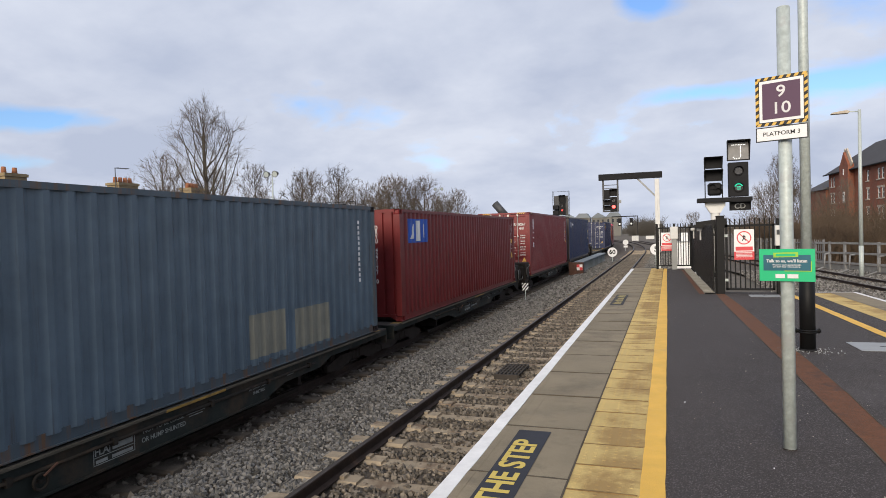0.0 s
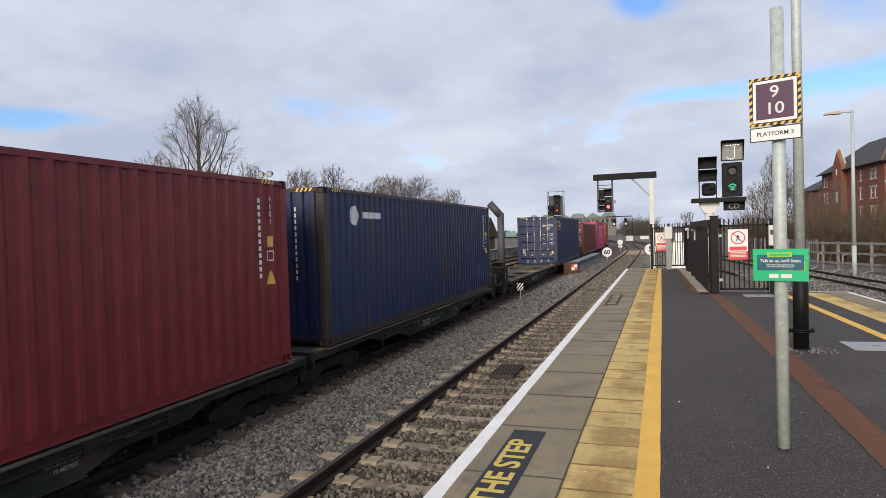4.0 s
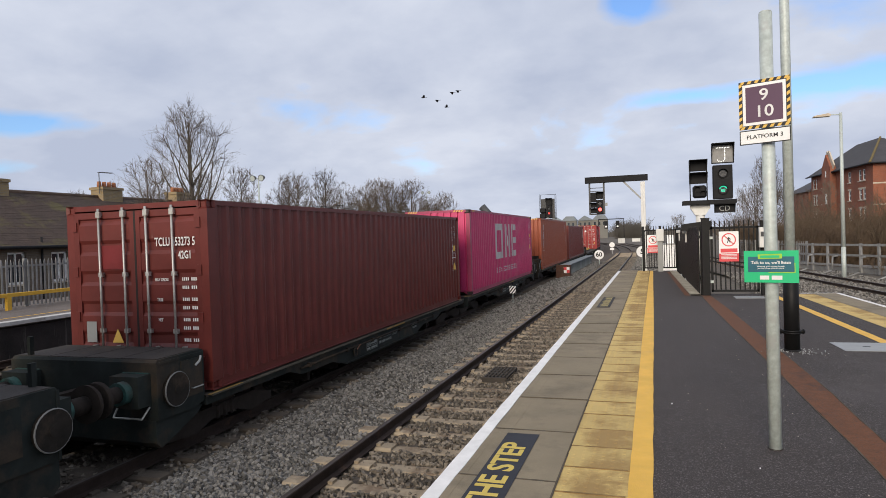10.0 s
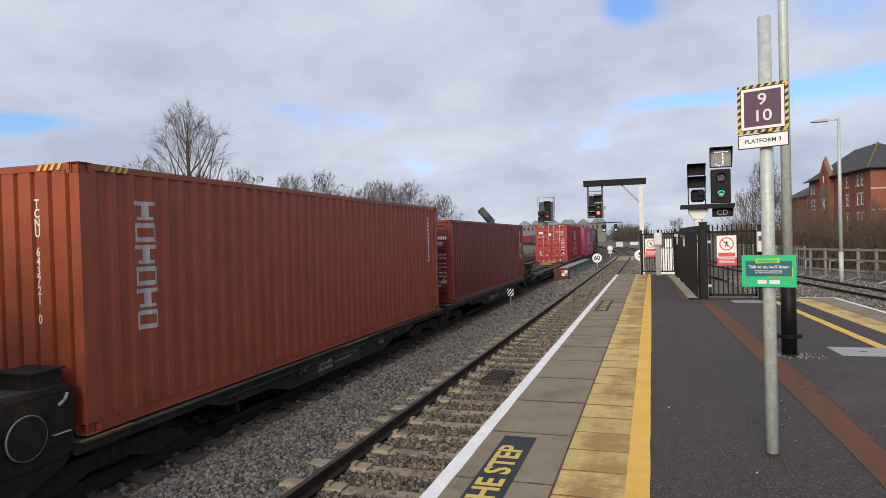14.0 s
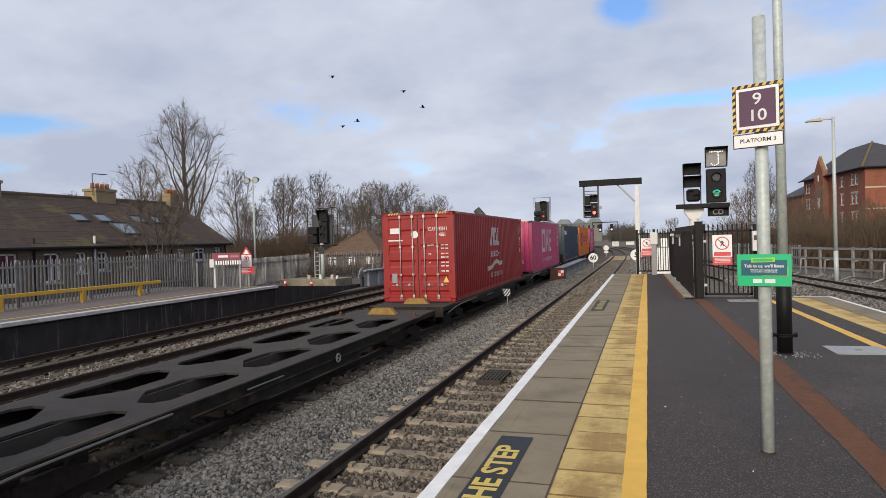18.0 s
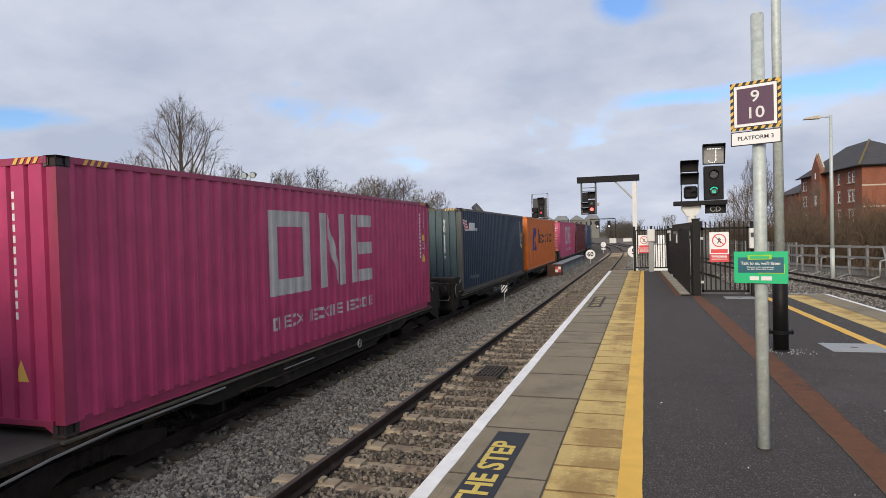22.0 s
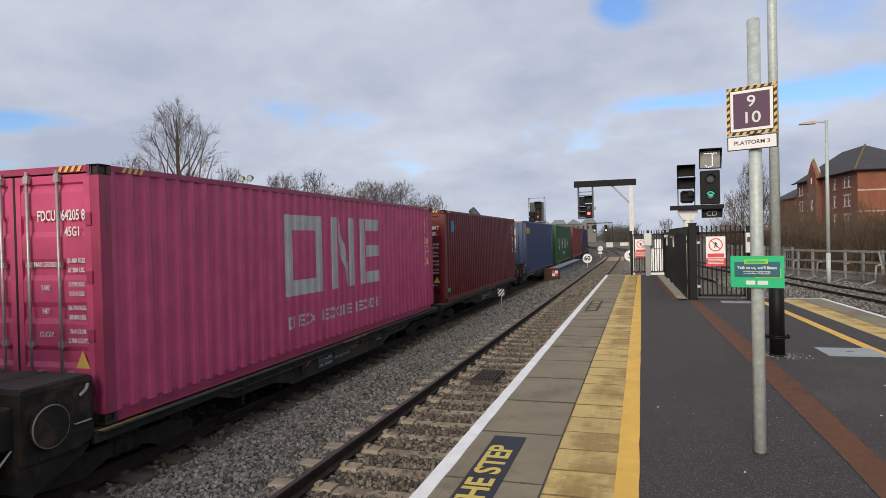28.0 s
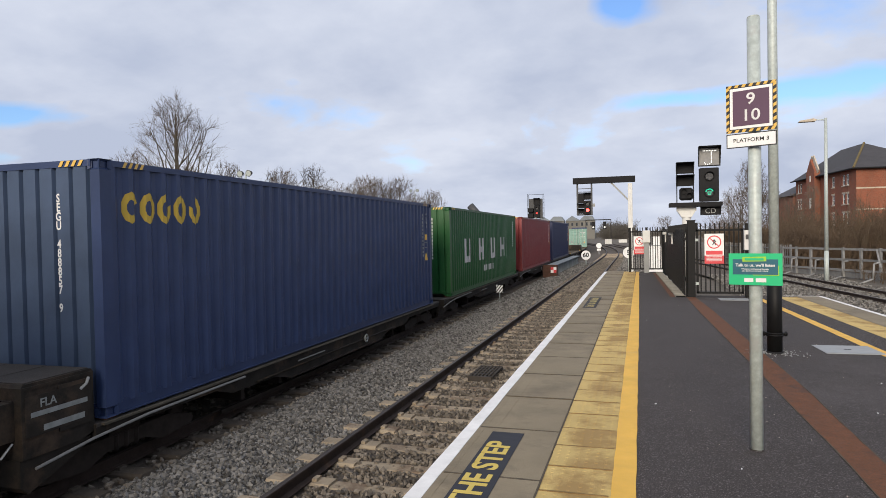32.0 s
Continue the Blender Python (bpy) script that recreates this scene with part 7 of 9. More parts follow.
round_sign(-4.42, 55.9, -0.32, 0.40, "60", -1.25, "white round speed sign on a short post", 0.52)
round_sign(-0.72, 44, 0.22, 0.36, "5", -1.25, "white round speed sign partly behind the gate", 0.46)
s = thing("distant_sign", pose(-5.0, 84, -1.25), "small white sign post far along the track", "sign")
part("post", box_bm(-0.04, 0.04, 0, 0.08, 0, 1.0), M_GREY, s)
bm = bm_new()
tube(bm, (0, 0, 1.2), (0, -0.02, 1.2), 0.34, n=20)
part("disc", bm, M_WHITE, s)
part("plate", box_bm(-0.25, 0.25, -0.03, -0.01, 0.55, 0.8), M_WHITE, s)
s = thing("limited_clearance_marker", pose(-5.40, 25.2, -1.17) @ Matrix.Diagonal((0.62, 0.62, 0.67, 1)), "white marker board with black diagonal bands on a post", "marker board")
bm = bm_new()
tube(bm, (0, 0.02, 0), (0, 0.02, 0.75), 0.024, n=10)
part("post", bm, M_GALV, s)
b = part("board", box_bm(-0.21, 0.21, -0.02, 0, 0.62, 1.06), M_WHITE, s)
for k in range(-1, 3):
    bm = bm_new()
    pts = [(a, z) for a, z in clip([(-0.3 + k * 0.19, 0.62), (-0.21 + k * 0.19, 0.62), (0.17 + k * 0.19, 1.06), (0.08 + k * 0.19, 1.06)], -0.21, 0.21)]
    extrude(bm, pts, -0.024, -0.021, "y")
    part("black_band", bm, M_LETTERD, b)
# grid in the platform track
c = thing("track_grid", pose(-2.95, 12.35, -1.13) @ Matrix.Scale(0.72, 4), "dark steel grid lying between the rails", "track equipment")
part("frame", box_bm(-0.32, 0.32, -0.75, -0.68, -0.14, 0.0), M_DECKDARK, c)
part("frame", box_bm(-0.32, 0.32, 0.62, 0.69, -0.14, 0.0), M_DECKDARK, c)
for k in range(7):
    part("bar", box_bm(-0.30 + k * 0.1, -0.26 + k * 0.1, -0.7, 0.65, -0.05, 0.0), M_DECKDARK, c)
for k in range(4):
    part("cross_bar", box_bm(-0.32, 0.32, -0.4 + k * 0.27, -0.36 + k * 0.27, -0.04, -0.004), M_DECKDARK, c)


# ---- across the tracks ----
bm = bm_new()
extrude(bm, [(-120, -1.34), (-19.5, -1.34), (-19.5, -0.92), (-120, -0.92)], -60, 22.3, "y")
setting("yard_ground", bm, M_GROUND, "rough ground behind the opposite platform", "ground")
bm = bm_new()
extrude(bm, [(-120, -1.34), (-15.7, -1.34), (-15.2, -1.0), (-18, -0.86), (-120, -0.86)], 22.32, 75, "y")
setting("verge", bm, M_GROUND, "rough verge beyond the opposite platform", "ground")

bm = bm_new()
v0 = [(-14.16, 22.3), (-15.6, 31.0), (-15.75, 33.6)]
for (xa, ya), (xb, yb) in zip(v0, v0[1:]):
    za, zb = (-0.06 if ya < 25 else -0.72), -0.72 if yb < 32 else -0.8
    vs = [bm.verts.new(p) for p in ((xa, ya, -1.35), (xb, yb, -1.35), (xb, yb, zb), (xa, ya, za), (xa - 0.5, ya, -1.35), (xb - 0.5, yb, -1.35), (xb - 0.5, yb, zb), (xa - 0.5, ya, za))]
    for f in ((0, 1, 2, 3), (5, 4, 7, 6), (3, 2, 6, 7), (1, 5, 6, 2), (4, 0, 3, 7)):
        bm.faces.new([vs[q] for q in f])
setting("retaining_wall", bm, M_PLATWALL, "dark stained retaining wall running on from the platform end", "wall")

PALE_G = pale_mesh("pale", 1.36, 0.05, M_FENCE, 0.02, 0.1)
PALE_L = pale_mesh("pale", 1.8, 0.055, M_FENCE, 0.02, 0.1)
fence_run("palisade_fence", (-17.62, 9.0), (-17.62, 21.9), -0.06, 1.42, 0.135, PALE_G, M_FENCE, "grey galvanised palisade behind the opposite platform")
fence_run("palisade_fence", (-17.7, 22.2), (-20.9, 37), -0.9, 1.85, 0.15, PALE_L, M_FENCE, "grey palisade along the verge beyond the platform")
fence_run("palisade_fence", (-20.9, 37.2), (-18.6, 58), -0.9, 1.6, 0.22, PALE_L, M_FENCE, "grey palisade beside the far bridge parapet")
gt = thing("fence_gate", pose(-17.35, 22.0, -0.06, 0, 0, 70), "blue-grey steel gate at the end of the opposite platform", "gate")
for k in range(9):
    part("pale", PALE_G, None, gt, at=pose(0.1 + k * 0.13, 0, 0.02))
for z in (0.35, 1.1):
    part("rail", box_bm(0, 1.3, 0.01, 0.05, z, z + 0.06), M_FENCE, gt)

h = thing("yellow_handrail", pose(-17.1, 0, -0.06), "yellow painted steel rail on short posts", "handrail")
part("rail", box_bm(-0.04, 0.04, 6.0, 19.3, 0.36, 0.47), M_YELLOWRAIL, h, bevel=0.01)
for y in (7.4, 10.2, 13.15, 15.9, 18.3):
    part("post", box_bm(-0.06, 0.04, y - 0.07, y + 0.07, -0.02, 0.37), M_YELLOWRAIL, h, bevel=0.008)

s = thing("station_board", pose(-15.8, 21.45, -0.06), "maroon station board with a white striped panel on a post", "sign board")
part("post", box_bm(-0.62, -0.55, 0.02, 0.09, 0, 1.3), M_PALE, s)
part("post", box_bm(0.55, 0.62, 0.02, 0.09, 0, 1.3), M_GREY, s)
part("board", box_bm(-0.66, 0.66, -0.02, 0.02, 1.10, 1.38), M_MAROON, s)
part("lower_panel", box_bm(-0.5, 0.66, -0.02, 0.02, 0.92, 1.08), M_WHITE, s)
for k in range(10):
    part("black_stripe", box_bm(-0.42 + k * 0.11, -0.38 + k * 0.11, -0.024, -0.021, 0.92, 1.08), M_LETTERD, s)
part("lettering_bar", box_bm(-0.36, 0.1, -0.024, -0.021, 1.20, 1.29), M_LETTER, s)
part("lettering_bar", box_bm(0.2, 0.58, -0.024, -0.021, 1.20, 1.28), mat("faded pink lettering", (0.45, 0.2, 0.25), 0.6), s)
part("bracket_box", box_bm(-0.72, -0.52, -0.1, 0.02, 0.82, 1.14), M_PALE, s)

s = thing("warning_post", pose(-15.35, 22.1, -0.06), "post with a warning triangle and a red notice", "warning sign")
part("post", box_bm(0.06, 0.12, 0.01, 0.07, 0, 1.4), M_GREY, s)
bm = bm_new()
extrude(bm, [(-0.2, 1.28), (0.26, 1.28), (0.03, 1.6)], -0.02, 0.0, "y")
tr = part("triangle", bm, M_RED, s)
bm = bm_new()
extrude(bm, [(-0.1, 1.31), (0.16, 1.31), (0.03, 1.49)], -0.024, -0.02, "y")
part("white_triangle", bm, M_WHITE, tr)
part("white_notice", box_bm(-0.2, 0.26, -0.02, 0, 0.80, 1.27), M_WHITE, s)
bm = bm_new()
tube(bm, (0.03, -0.021, 1.12), (0.03, -0.024, 1.12), 0.125, n=18)
tube(bm, (0.03, -0.024, 1.12), (0.03, -0.0245, 1.12), 0.09, n=18)
part("red_ring", bm, M_RED, s)
bm = bm_new()
tube(bm, (0.03, -0.0245, 1.12), (0.03, -0.026, 1.12), 0.092, n=18)
part("pictogram_disc", bm, M_WHITE, s)
part("pictogram", box_bm(-0.01, 0.06, -0.028, -0.0265, 1.07, 1.18), M_LETTERD, s)
rn = part("red_notice", box_bm(-0.32, 0.36, -0.02, 0, 0.52, 0.8), M_RED, s)
for k in range(3):
    part("small_print", box_bm(-0.26, 0.2 - 0.1 * (k % 2), -0.024, -0.021, 0.58 + k * 0.07, 0.61 + k * 0.07), M_LETTER, rn)

for k, (x, y) in enumerate(((-17.75, 26.9), (-18.2, 30.2))):
    c = thing("traffic_cone", pose(x + 1.2, y, -0.46 if k == 0 else -0.72), "small red and white cone on the verge", "traffic cone", "traffic cones")
    bm = bm_new()
    tube(bm, (0, 0, 0.03), (0, 0, 0.42), 0.10, 0.02, n=14)
    part("cone", bm, M_RED, c)
    part("foot", box_bm(-0.14, 0.14, -0.14, 0.14, 0, 0.03), M_RED, c)
    bm = bm_new()
    tube(bm, (0, 0, 0.18), (0, 0, 0.29), 0.075, 0.052, n=14)
    part("white_sleeve", bm, M_WHITE, c)
for k, (x, w, hh) in enumerate(((-18.2, 0.3, 0.35), (-17.5, 0.25, 0.42), (-16.8, 0.28, 0.36), (-16.5, 0.2, 0.3))):
    c = thing("equipment_case", pose(x + 0.5, 31.25, -0.35) @ Matrix.Scale(0.6, 4), "pale equipment case on the plinth", "equipment case", "equipment cases")
    part("body", box_bm(-w / 2, w / 2, -0.12, 0.12, 0, hh), M_PALE if k % 2 else M_STONEBAND, c, bevel=0.015)
    part("lid", box_bm(-w / 2 - 0.01, w / 2 + 0.01, -0.13, 0.13, hh, hh + 0.03), M_GREY, c)

# bridge parapet across the tracks
s = thing("bridge_parapet", pose(-15.65, 33.4, -1.1), "grey plate girder parapet with vertical ribs", "bridge girder")
part("web", box_bm(-0.05, 0.05, 0.4, 42, 0, 1.0), M_GIRDER, s)
part("top_flange", box_bm(-0.22, 0.24, 0.3, 42, 1.0, 1.06), M_GIRDER, s)
bm = bm_new()
for k in range(6):
    a, b = math.pi / 2 * k / 6, math.pi / 2 * (k + 1) / 6
    beam(bm, (0, 0.4 - 0.4 * math.sin(a), 1.03 - 0.4 * (1 - math.cos(a))), (0, 0.4 - 0.4 * math.sin(b), 1.03 - 0.4 * (1 - math.cos(b))), 0.46, 0.06, (1, 0, 0))
part("curved_end", bm, M_GIRDER, s)
part("end_web", box_bm(-0.05, 0.05, 0.05, 0.4, 0, 0.7), M_DARKGREY, s)
rib = mesh_of("rib", box_bm(0.05, 0.2, -0.03, 0.03, 0, 1.0), M_GIRDER)
for k in range(28):
    part("rib", rib, None, s, at=pose(0, 0.8 + k * 1.45, 0))
s = thing("bridge_railing", pose(-17.8, 40, -0.9), "green-grey railing behind the parapet", "railing")
for z in (0.55, 0.95):
    part("rail", box_bm(-0.03, 0.03, 0, 26, z, z + 0.06), M_FENCE, s)
for k in range(14):
    part("post", box_bm(-0.05, 0.05, k * 2 - 0.05, k * 2 + 0.05, 0, 1.05), M_FENCE, s)
s = thing("orange_post", pose(-13.6, 37.5, -1.0), "rusty orange lineside post with white top", "marker post")
part("body", box_bm(-0.35, 0.35, -0.1, 0.1, 0, 0.62), M_RUST, s)
part("white_top", box_bm(0.1, 0.35, -0.1, 0.1, 0.62, 1.0), M_WHITE, s)

# -- the terrace of cottages --
t = thing("cottage_terrace", Matrix(), "long low brick terrace with mossy tiled roof and chimneys", "house")
WX, EAVE, RIDGE_X, RIDGE_Z, TY0, TY1 = -26.0, 1.84, -30.0, 4.48, -22.0, 35.3
wins = [(13.0, 0.75, 0.15, 1.52), (15.4, 0.75, 0.15, 1.52), (18.0, 0.8, 0.15, 1.52), (20.45, 0.85, 0.15, 1.54), (22.55, 0.85, 0.15, 1.5), (24.15, 0.6, 0.5, 1.5), (25.45, 0.6, 0.55, 1.5), (27.25, 0.62, 0.6, 1.52),
        (29.35, 0.62, 0.85, 1.52), (31.1, 0.6, 0.85, 1.52), (32.75, 0.95, 0.78, 1.53), (34.45, 0.65, 0.85, 1.55)]
bm = bm_new()
edge = TY0
for y, w, z0, z1 in wins:
    quad_box(bm, WX - 0.3, WX, edge, y - w / 2, -1.0, EAVE)
    quad_box(bm, WX - 0.3, WX, y - w / 2, y + w / 2, -1.0, z0)
    quad_box(bm, WX - 0.3, WX, y - w / 2, y + w / 2, z1, EAVE)
    edge = y + w / 2
quad_box(bm, WX - 0.3, WX, edge, TY1, -1.0, EAVE)
part("front_wall", bm, M_STOCK, t)
bm = bm_new()
extrude(bm, [(WX - 0.3, -1.0), (WX - 0.3, EAVE), (RIDGE_X, RIDGE_Z - 0.1), (-34, EAVE), (-34, -1.0)], TY1 - 0.3, TY1, "y")
part("gable_wall", bm, M_STOCK, t)
part("back_wall", box_bm(-34, -33.7, TY0, TY1 - 0.3, -1.0, EAVE), M_STOCK, t)
bm = bm_new()
extrude(bm, [(WX + 0.32, EAVE - 0.06), (RIDGE_X, RIDGE_Z + 0.05), (RIDGE_X, RIDGE_Z - 0.08), (WX + 0.32, EAVE - 0.18)], TY0, TY1 + 0.25, "y")
part("roof_slope", bm, M_ROOFTILE, t)
bm = bm_new()
n = 34
for k in range(n):       # courses of tiles, each lapping the one below
    f0, f1 = k / n, (k + 1) / n
    x0, z0 = WX + 0.34 + (RIDGE_X - WX - 0.34) * f0, EAVE - 0.05 + (RIDGE_Z - EAVE + 0.1) * f0
    x1, z1 = WX + 0.34 + (RIDGE_X - WX - 0.34) * f1, EAVE - 0.05 + (RIDGE_Z - EAVE + 0.1) * f1
    q = TY0
    while q < TY1 + 0.2:
        e = min(TY1 + 0.27, q + 1.9 + 0.8 * math.sin(k * 3.1 + q))
        lap = 0.016 + 0.006 * math.sin(k * 5.3 + q * 2.7)
        extrude(bm, [(x0, z0 + lap), (x1, z1 + 0.010), (x1, z1), (x0, z0)], q, e, "y")
        q = e
part("tile_course", bm, M_ROOFTILE, t)["kind"] = "stuff"
bm = bm_new()
extrude(bm, [(RIDGE_X, RIDGE_Z + 0.05), (RIDGE_X, RIDGE_Z - 0.08), (-34.3, EAVE - 0.18), (-34.3, EAVE - 0.06)], TY0, TY1 + 0.25, "y")
part("roof_slope", bm, M_ROOFTILE, t)
bm = bm_new()
tube(bm, (RIDGE_X, TY0, RIDGE_Z + 0.04), (RIDGE_X, TY1 + 0.25, RIDGE_Z + 0.04), 0.12, n=10)
part("ridge_cap", bm, M_ROOFTILE2, t)
bm = bm_new()
tube(bm, (WX + 0.36, TY0, EAVE - 0.1), (WX + 0.36, TY1 + 0.2, EAVE - 0.1), 0.07, n=8)
part("gutter", bm, M_BLACKMATT, t)
for y in (16.5, 21.6, 30.2, 35.1):
    bm = bm_new()
    tube(bm, (WX + 0.08, y, -0.9), (WX + 0.08, y, EAVE + 0.35 if y == 21.6 else EAVE - 0.1), 0.045, n=8)
    part("downpipe", bm, M_BLACKMATT, t)
bm = bm_new()
tube(bm, (WX + 0.1, 25.0 - 0.15, -0.2), (WX + 0.1, 25.0 - 0.15, 2.3), 0.06, n=8)
part("flue", bm, M_PALE, t, "white flue pipe")
for y, w, z0, z1 in wins:
    wd = part("window", box_bm(-0.02, 0.02, -w / 2, w / 2, z0, z1), M_GLASS, t, at=pose(WX - 0.16, y, 0))
    for a, b, c, d in ((-w / 2, w / 2, z0, z0 + 0.1), (-w / 2, w / 2, z1 - 0.08, z1), (-w / 2, -w / 2 + 0.09, z0, z1), (w / 2 - 0.09, w / 2, z0, z1), (-0.03, 0.03, z0, z1), (-w / 2, w / 2, (z0 + z1) / 2 + 0.1, (z0 + z1) / 2 + 0.15)):
        part("frame", box_bm(0.02, 0.07, a, b, c, d), M_WTIMBER, wd)
    part("sill", box_bm(0.05, 0.24, -w / 2 - 0.06, w / 2 + 0.06, z0 - 0.07, z0), M_STONEBAND, wd)
for y0, y1, w, z1, n in ((28.6, 30.0, 0.9, 5.1, 4), (34.5, 35.7, 0.9, 5.15, 4), (21.9, 23.0, 0.9, 5.1, 2), (12, 13.2, 0.9, 5.1, 3)):
    ch = part("chimney", box_bm(RIDGE_X - w / 2, RIDGE_X + w / 2, y0, y1, RIDGE_Z - 0.7, z1), M_CHIM, t)
    part("chimney_cap", box_bm(RIDGE_X - w / 2 - 0.06, RIDGE_X + w / 2 + 0.06, y0 - 0.06, y1 + 0.06, z1 - 0.16, z1 - 0.02), M_CHIM, ch)
    for k in range(n):
        bm = bm_new()
        yy = y0 + (k + 0.5) * (y1 - y0) / n
        tube(bm, (RIDGE_X, yy, z1 - 0.02), (RIDGE_X, yy, z1 + 0.32), 0.13, 0.1, n=10)
        part("chimney_pot", bm, M_POT, ch)
bm = bm_new()
pipe(bm, [(RIDGE_X + 0.3, 28.5, RIDGE_Z + 0.2), (RIDGE_X + 0.3, 28.5, 5.9), (RIDGE_X + 0.3, 29.5, 5.95)], 0.025, 5)
for k in range(6):
    pipe(bm, [(RIDGE_X + 0.1, 28.6 + k * 0.16, 5.92), (RIDGE_X + 0.5, 28.6 + k * 0.16, 5.92)], 0.012, 4)
part("aerial", bm, M_DARKGREY, t)


def roof_pt(f, y, lift):
    return (WX + 0.34 + (RIDGE_X - WX - 0.34) * f - 0.0, y, EAVE - 0.05 + (RIDGE_Z - EAVE + 0.1) * f + lift)


for y0, y1, f0, f1 in ((25.45, 26.3, 0.46, 0.60), (27.0, 27.85, 0.46, 0.61), (27.45, 28.6, 0.20, 0.43), (29.45, 30.3, 0.46, 0.60), (31.0, 31.7, 0.46, 0.60)):
    bm = bm_new()
    pts = [roof_pt(f0, y0, 0.07), roof_pt(f0, y1, 0.07), roof_pt(f1, y1, 0.07), roof_pt(f1, y0, 0.07)]
    for a, b in zip(pts, pts[1:] + pts[:1]):
        beam(bm, a, b, 0.07, 0.09)
    rw = part("roof_window", bm, M_DARKGREY, t)
    bm = bm_new()
    flat(bm, [(p[0], p[1], p[2] + 0.012) for p in pts])
    part("pane", bm, M_SKYGLASS, rw)

# -- hip-roofed hut --
t = thing("tiled_hut", pose(-24.1, 52, -0.95) @ Matrix.Diagonal((0.70, 0.7, 0.92, 1)), "low building with a brown tiled pyramid roof", "building")
part("wall_block", box_bm(-3.9, 3.9, -3.5, 3.5, 0, 1.7), M_STOCK, t)
bm = bm_new()
lo = [bm.verts.new(p) for p in ((-4.3, -3.9, 1.65), (4.3, -3.9, 1.65), (4.3, 3.9, 1.65), (-4.3, 3.9, 1.65))]
hi = [bm.verts.new(p) for p in ((0.6, -0.2, 4.0), (0.6, 0.4, 4.0))]
for q in ((lo[0], lo[1], hi[0]), (lo[1], lo[2], hi[1], hi[0]), (lo[2], lo[3], hi[1]), (lo[3], lo[0], hi[0], hi[1]), (lo[3], lo[2], lo[1], lo[0])):
    bm.faces.new(q)
part("roof", bm, M_ROOFTILE2, t)
bm = bm_new()
for a, b in (((-4.3, -3.9, 1.67), (0.6, -0.2, 4.03)), ((4.3, -3.9, 1.67), (0.6, -0.2, 4.03))):
    tube(bm, a, b, 0.08, n=6)
part("hip_ridge", bm, M_ROOFTILE2, t)
for x in (-2.4, 0.2, 2.6):
    part("window", box_bm(x - 0.5, x + 0.5, -3.56, -3.5, 0.75, 1.45), M_WTIMBER, t)
t = thing("brown_shed", pose(-19.5, 66, -0.95), "low building with a dark brown roof", "building")
part("wall_block", box_bm(-4, 2, -3, 3, 0, 2.2), M_STOCK, t)
bm = bm_new()
extrude(bm, [(-3.5, 2.1), (3.5, 2.1), (0, 4.2)], -4.4, 2.4, "x")
part("roof", bm, M_ROOFTILE, t)


def lamp_mast(x, y, z, h, label, heads):
    s = thing("floodlight_mast", pose(x, y, z), label, "light column", "far light columns")
    bm = bm_new()
    tube(bm, (0, 0, 0), (0, 0, h), 0.085, 0.05, n=10)
    part("mast", bm, M_GALV, s)
    for dx in heads:
        bm = bm_new()
        tube(bm, (dx, 0.1, h + 0.05), (dx, -0.22, h - 0.02), 0.13, 0.24, n=16)
        lh = part("lamp_head", bm, M_DARKGREY, s)
        bm = bm_new()
        tube(bm, (dx, -0.222, h - 0.0205), (dx, -0.232, h - 0.0225), 0.2, n=16)
        part("lens", bm, M_GALV, lh)
        part("lamp_bracket", box_bm(min(0, dx), max(0, dx), -0.03, 0.03, h - 0.05, h), M_GREY, s)


lamp_mast(-27.0, 40, -1.0, 7.3, "tall mast with two round floodlights", (-0.36, 0.36))
lamp_mast(-20.3, 62, -1.0, 4.6, "thin lamp post among the trees", (0.3,))
lamp_mast(-31.2, 88, -1.0, 9.2, "tall mast with two small lamps", (-0.5, 0.5))

# ---- the other side ----
s = thing("street_lamp", pose(9.42, 38.3, -1.62), "tall grey lamp post with a flat lantern", "street lamp")
bm = bm_new()
tube(bm, (0, 0, 0.25), (0, 0, 2.0), 0.115, 0.115, n=8)
tube(bm, (0, 0, 2.0), (0, 0, 9.0), 0.10, 0.075, n=14)
part("column", bm, M_GALV, s)
bm = bm_new()
pipe(bm, [(0, 0, 8.9), (-0.55, -0.1, 8.92)], 0.03, 8)
part("bracket", bm, M_GALV, s)
bm = bm_new()
extrude(bm, [(-1.3, 8.84), (-1.25, 8.92), (-0.6, 9.0), (-0.45, 8.94), (-0.5, 8.84)], -0.16, 0.16, "y")
part("lantern", bm, M_STONEBAND, s, bevel=0.01)

PALE_R = pale_mesh("pale", 1.75, 0.07, M_FENCE, 0.02, 0.1)
fence_run("palisade_fence", (9.6, 47.2), (7.0, 62), -1.25, 1.8, 0.3, PALE_R, M_FENCE, "grey palisade beyond the side track")
fence_run("palisade_fence", (13.3, 37.9), (20, 33), -1.25, 1.8, 0.16, PALE_R, M_FENCE, "grey palisade beside the metal barrier")
b = thing("metal_barrier", pose(9.0, 47, -1.25, 0, 0, -66), "grey galvanised post and rail barrier on bridge steelwork", "barrier")
for z in (0.35, 0.95, 1.55):
    part("rail", box_bm(0, 9.6, -0.04, 0.04, z, z + 0.12), M_FENCE, b)
for k in range(8):
    part("post", box_bm(k * 1.35 - 0.06, k * 1.35 + 0.06, -0.06, 0.06, 0, 1.7), M_FENCE, b)
for k in range(3):
    bm = bm_new()
    beam(bm, (7.9 + k * 0.9, -0.05, 1.6), (8.9 + k * 0.9, -0.7, 0.7), 0.08, 0.08)
    part("brace", bm, M_FENCE, b)
part("kick_plate", box_bm(0, 9.6, 0.05, 0.09, 0, 0.3), M_FENCE, b)
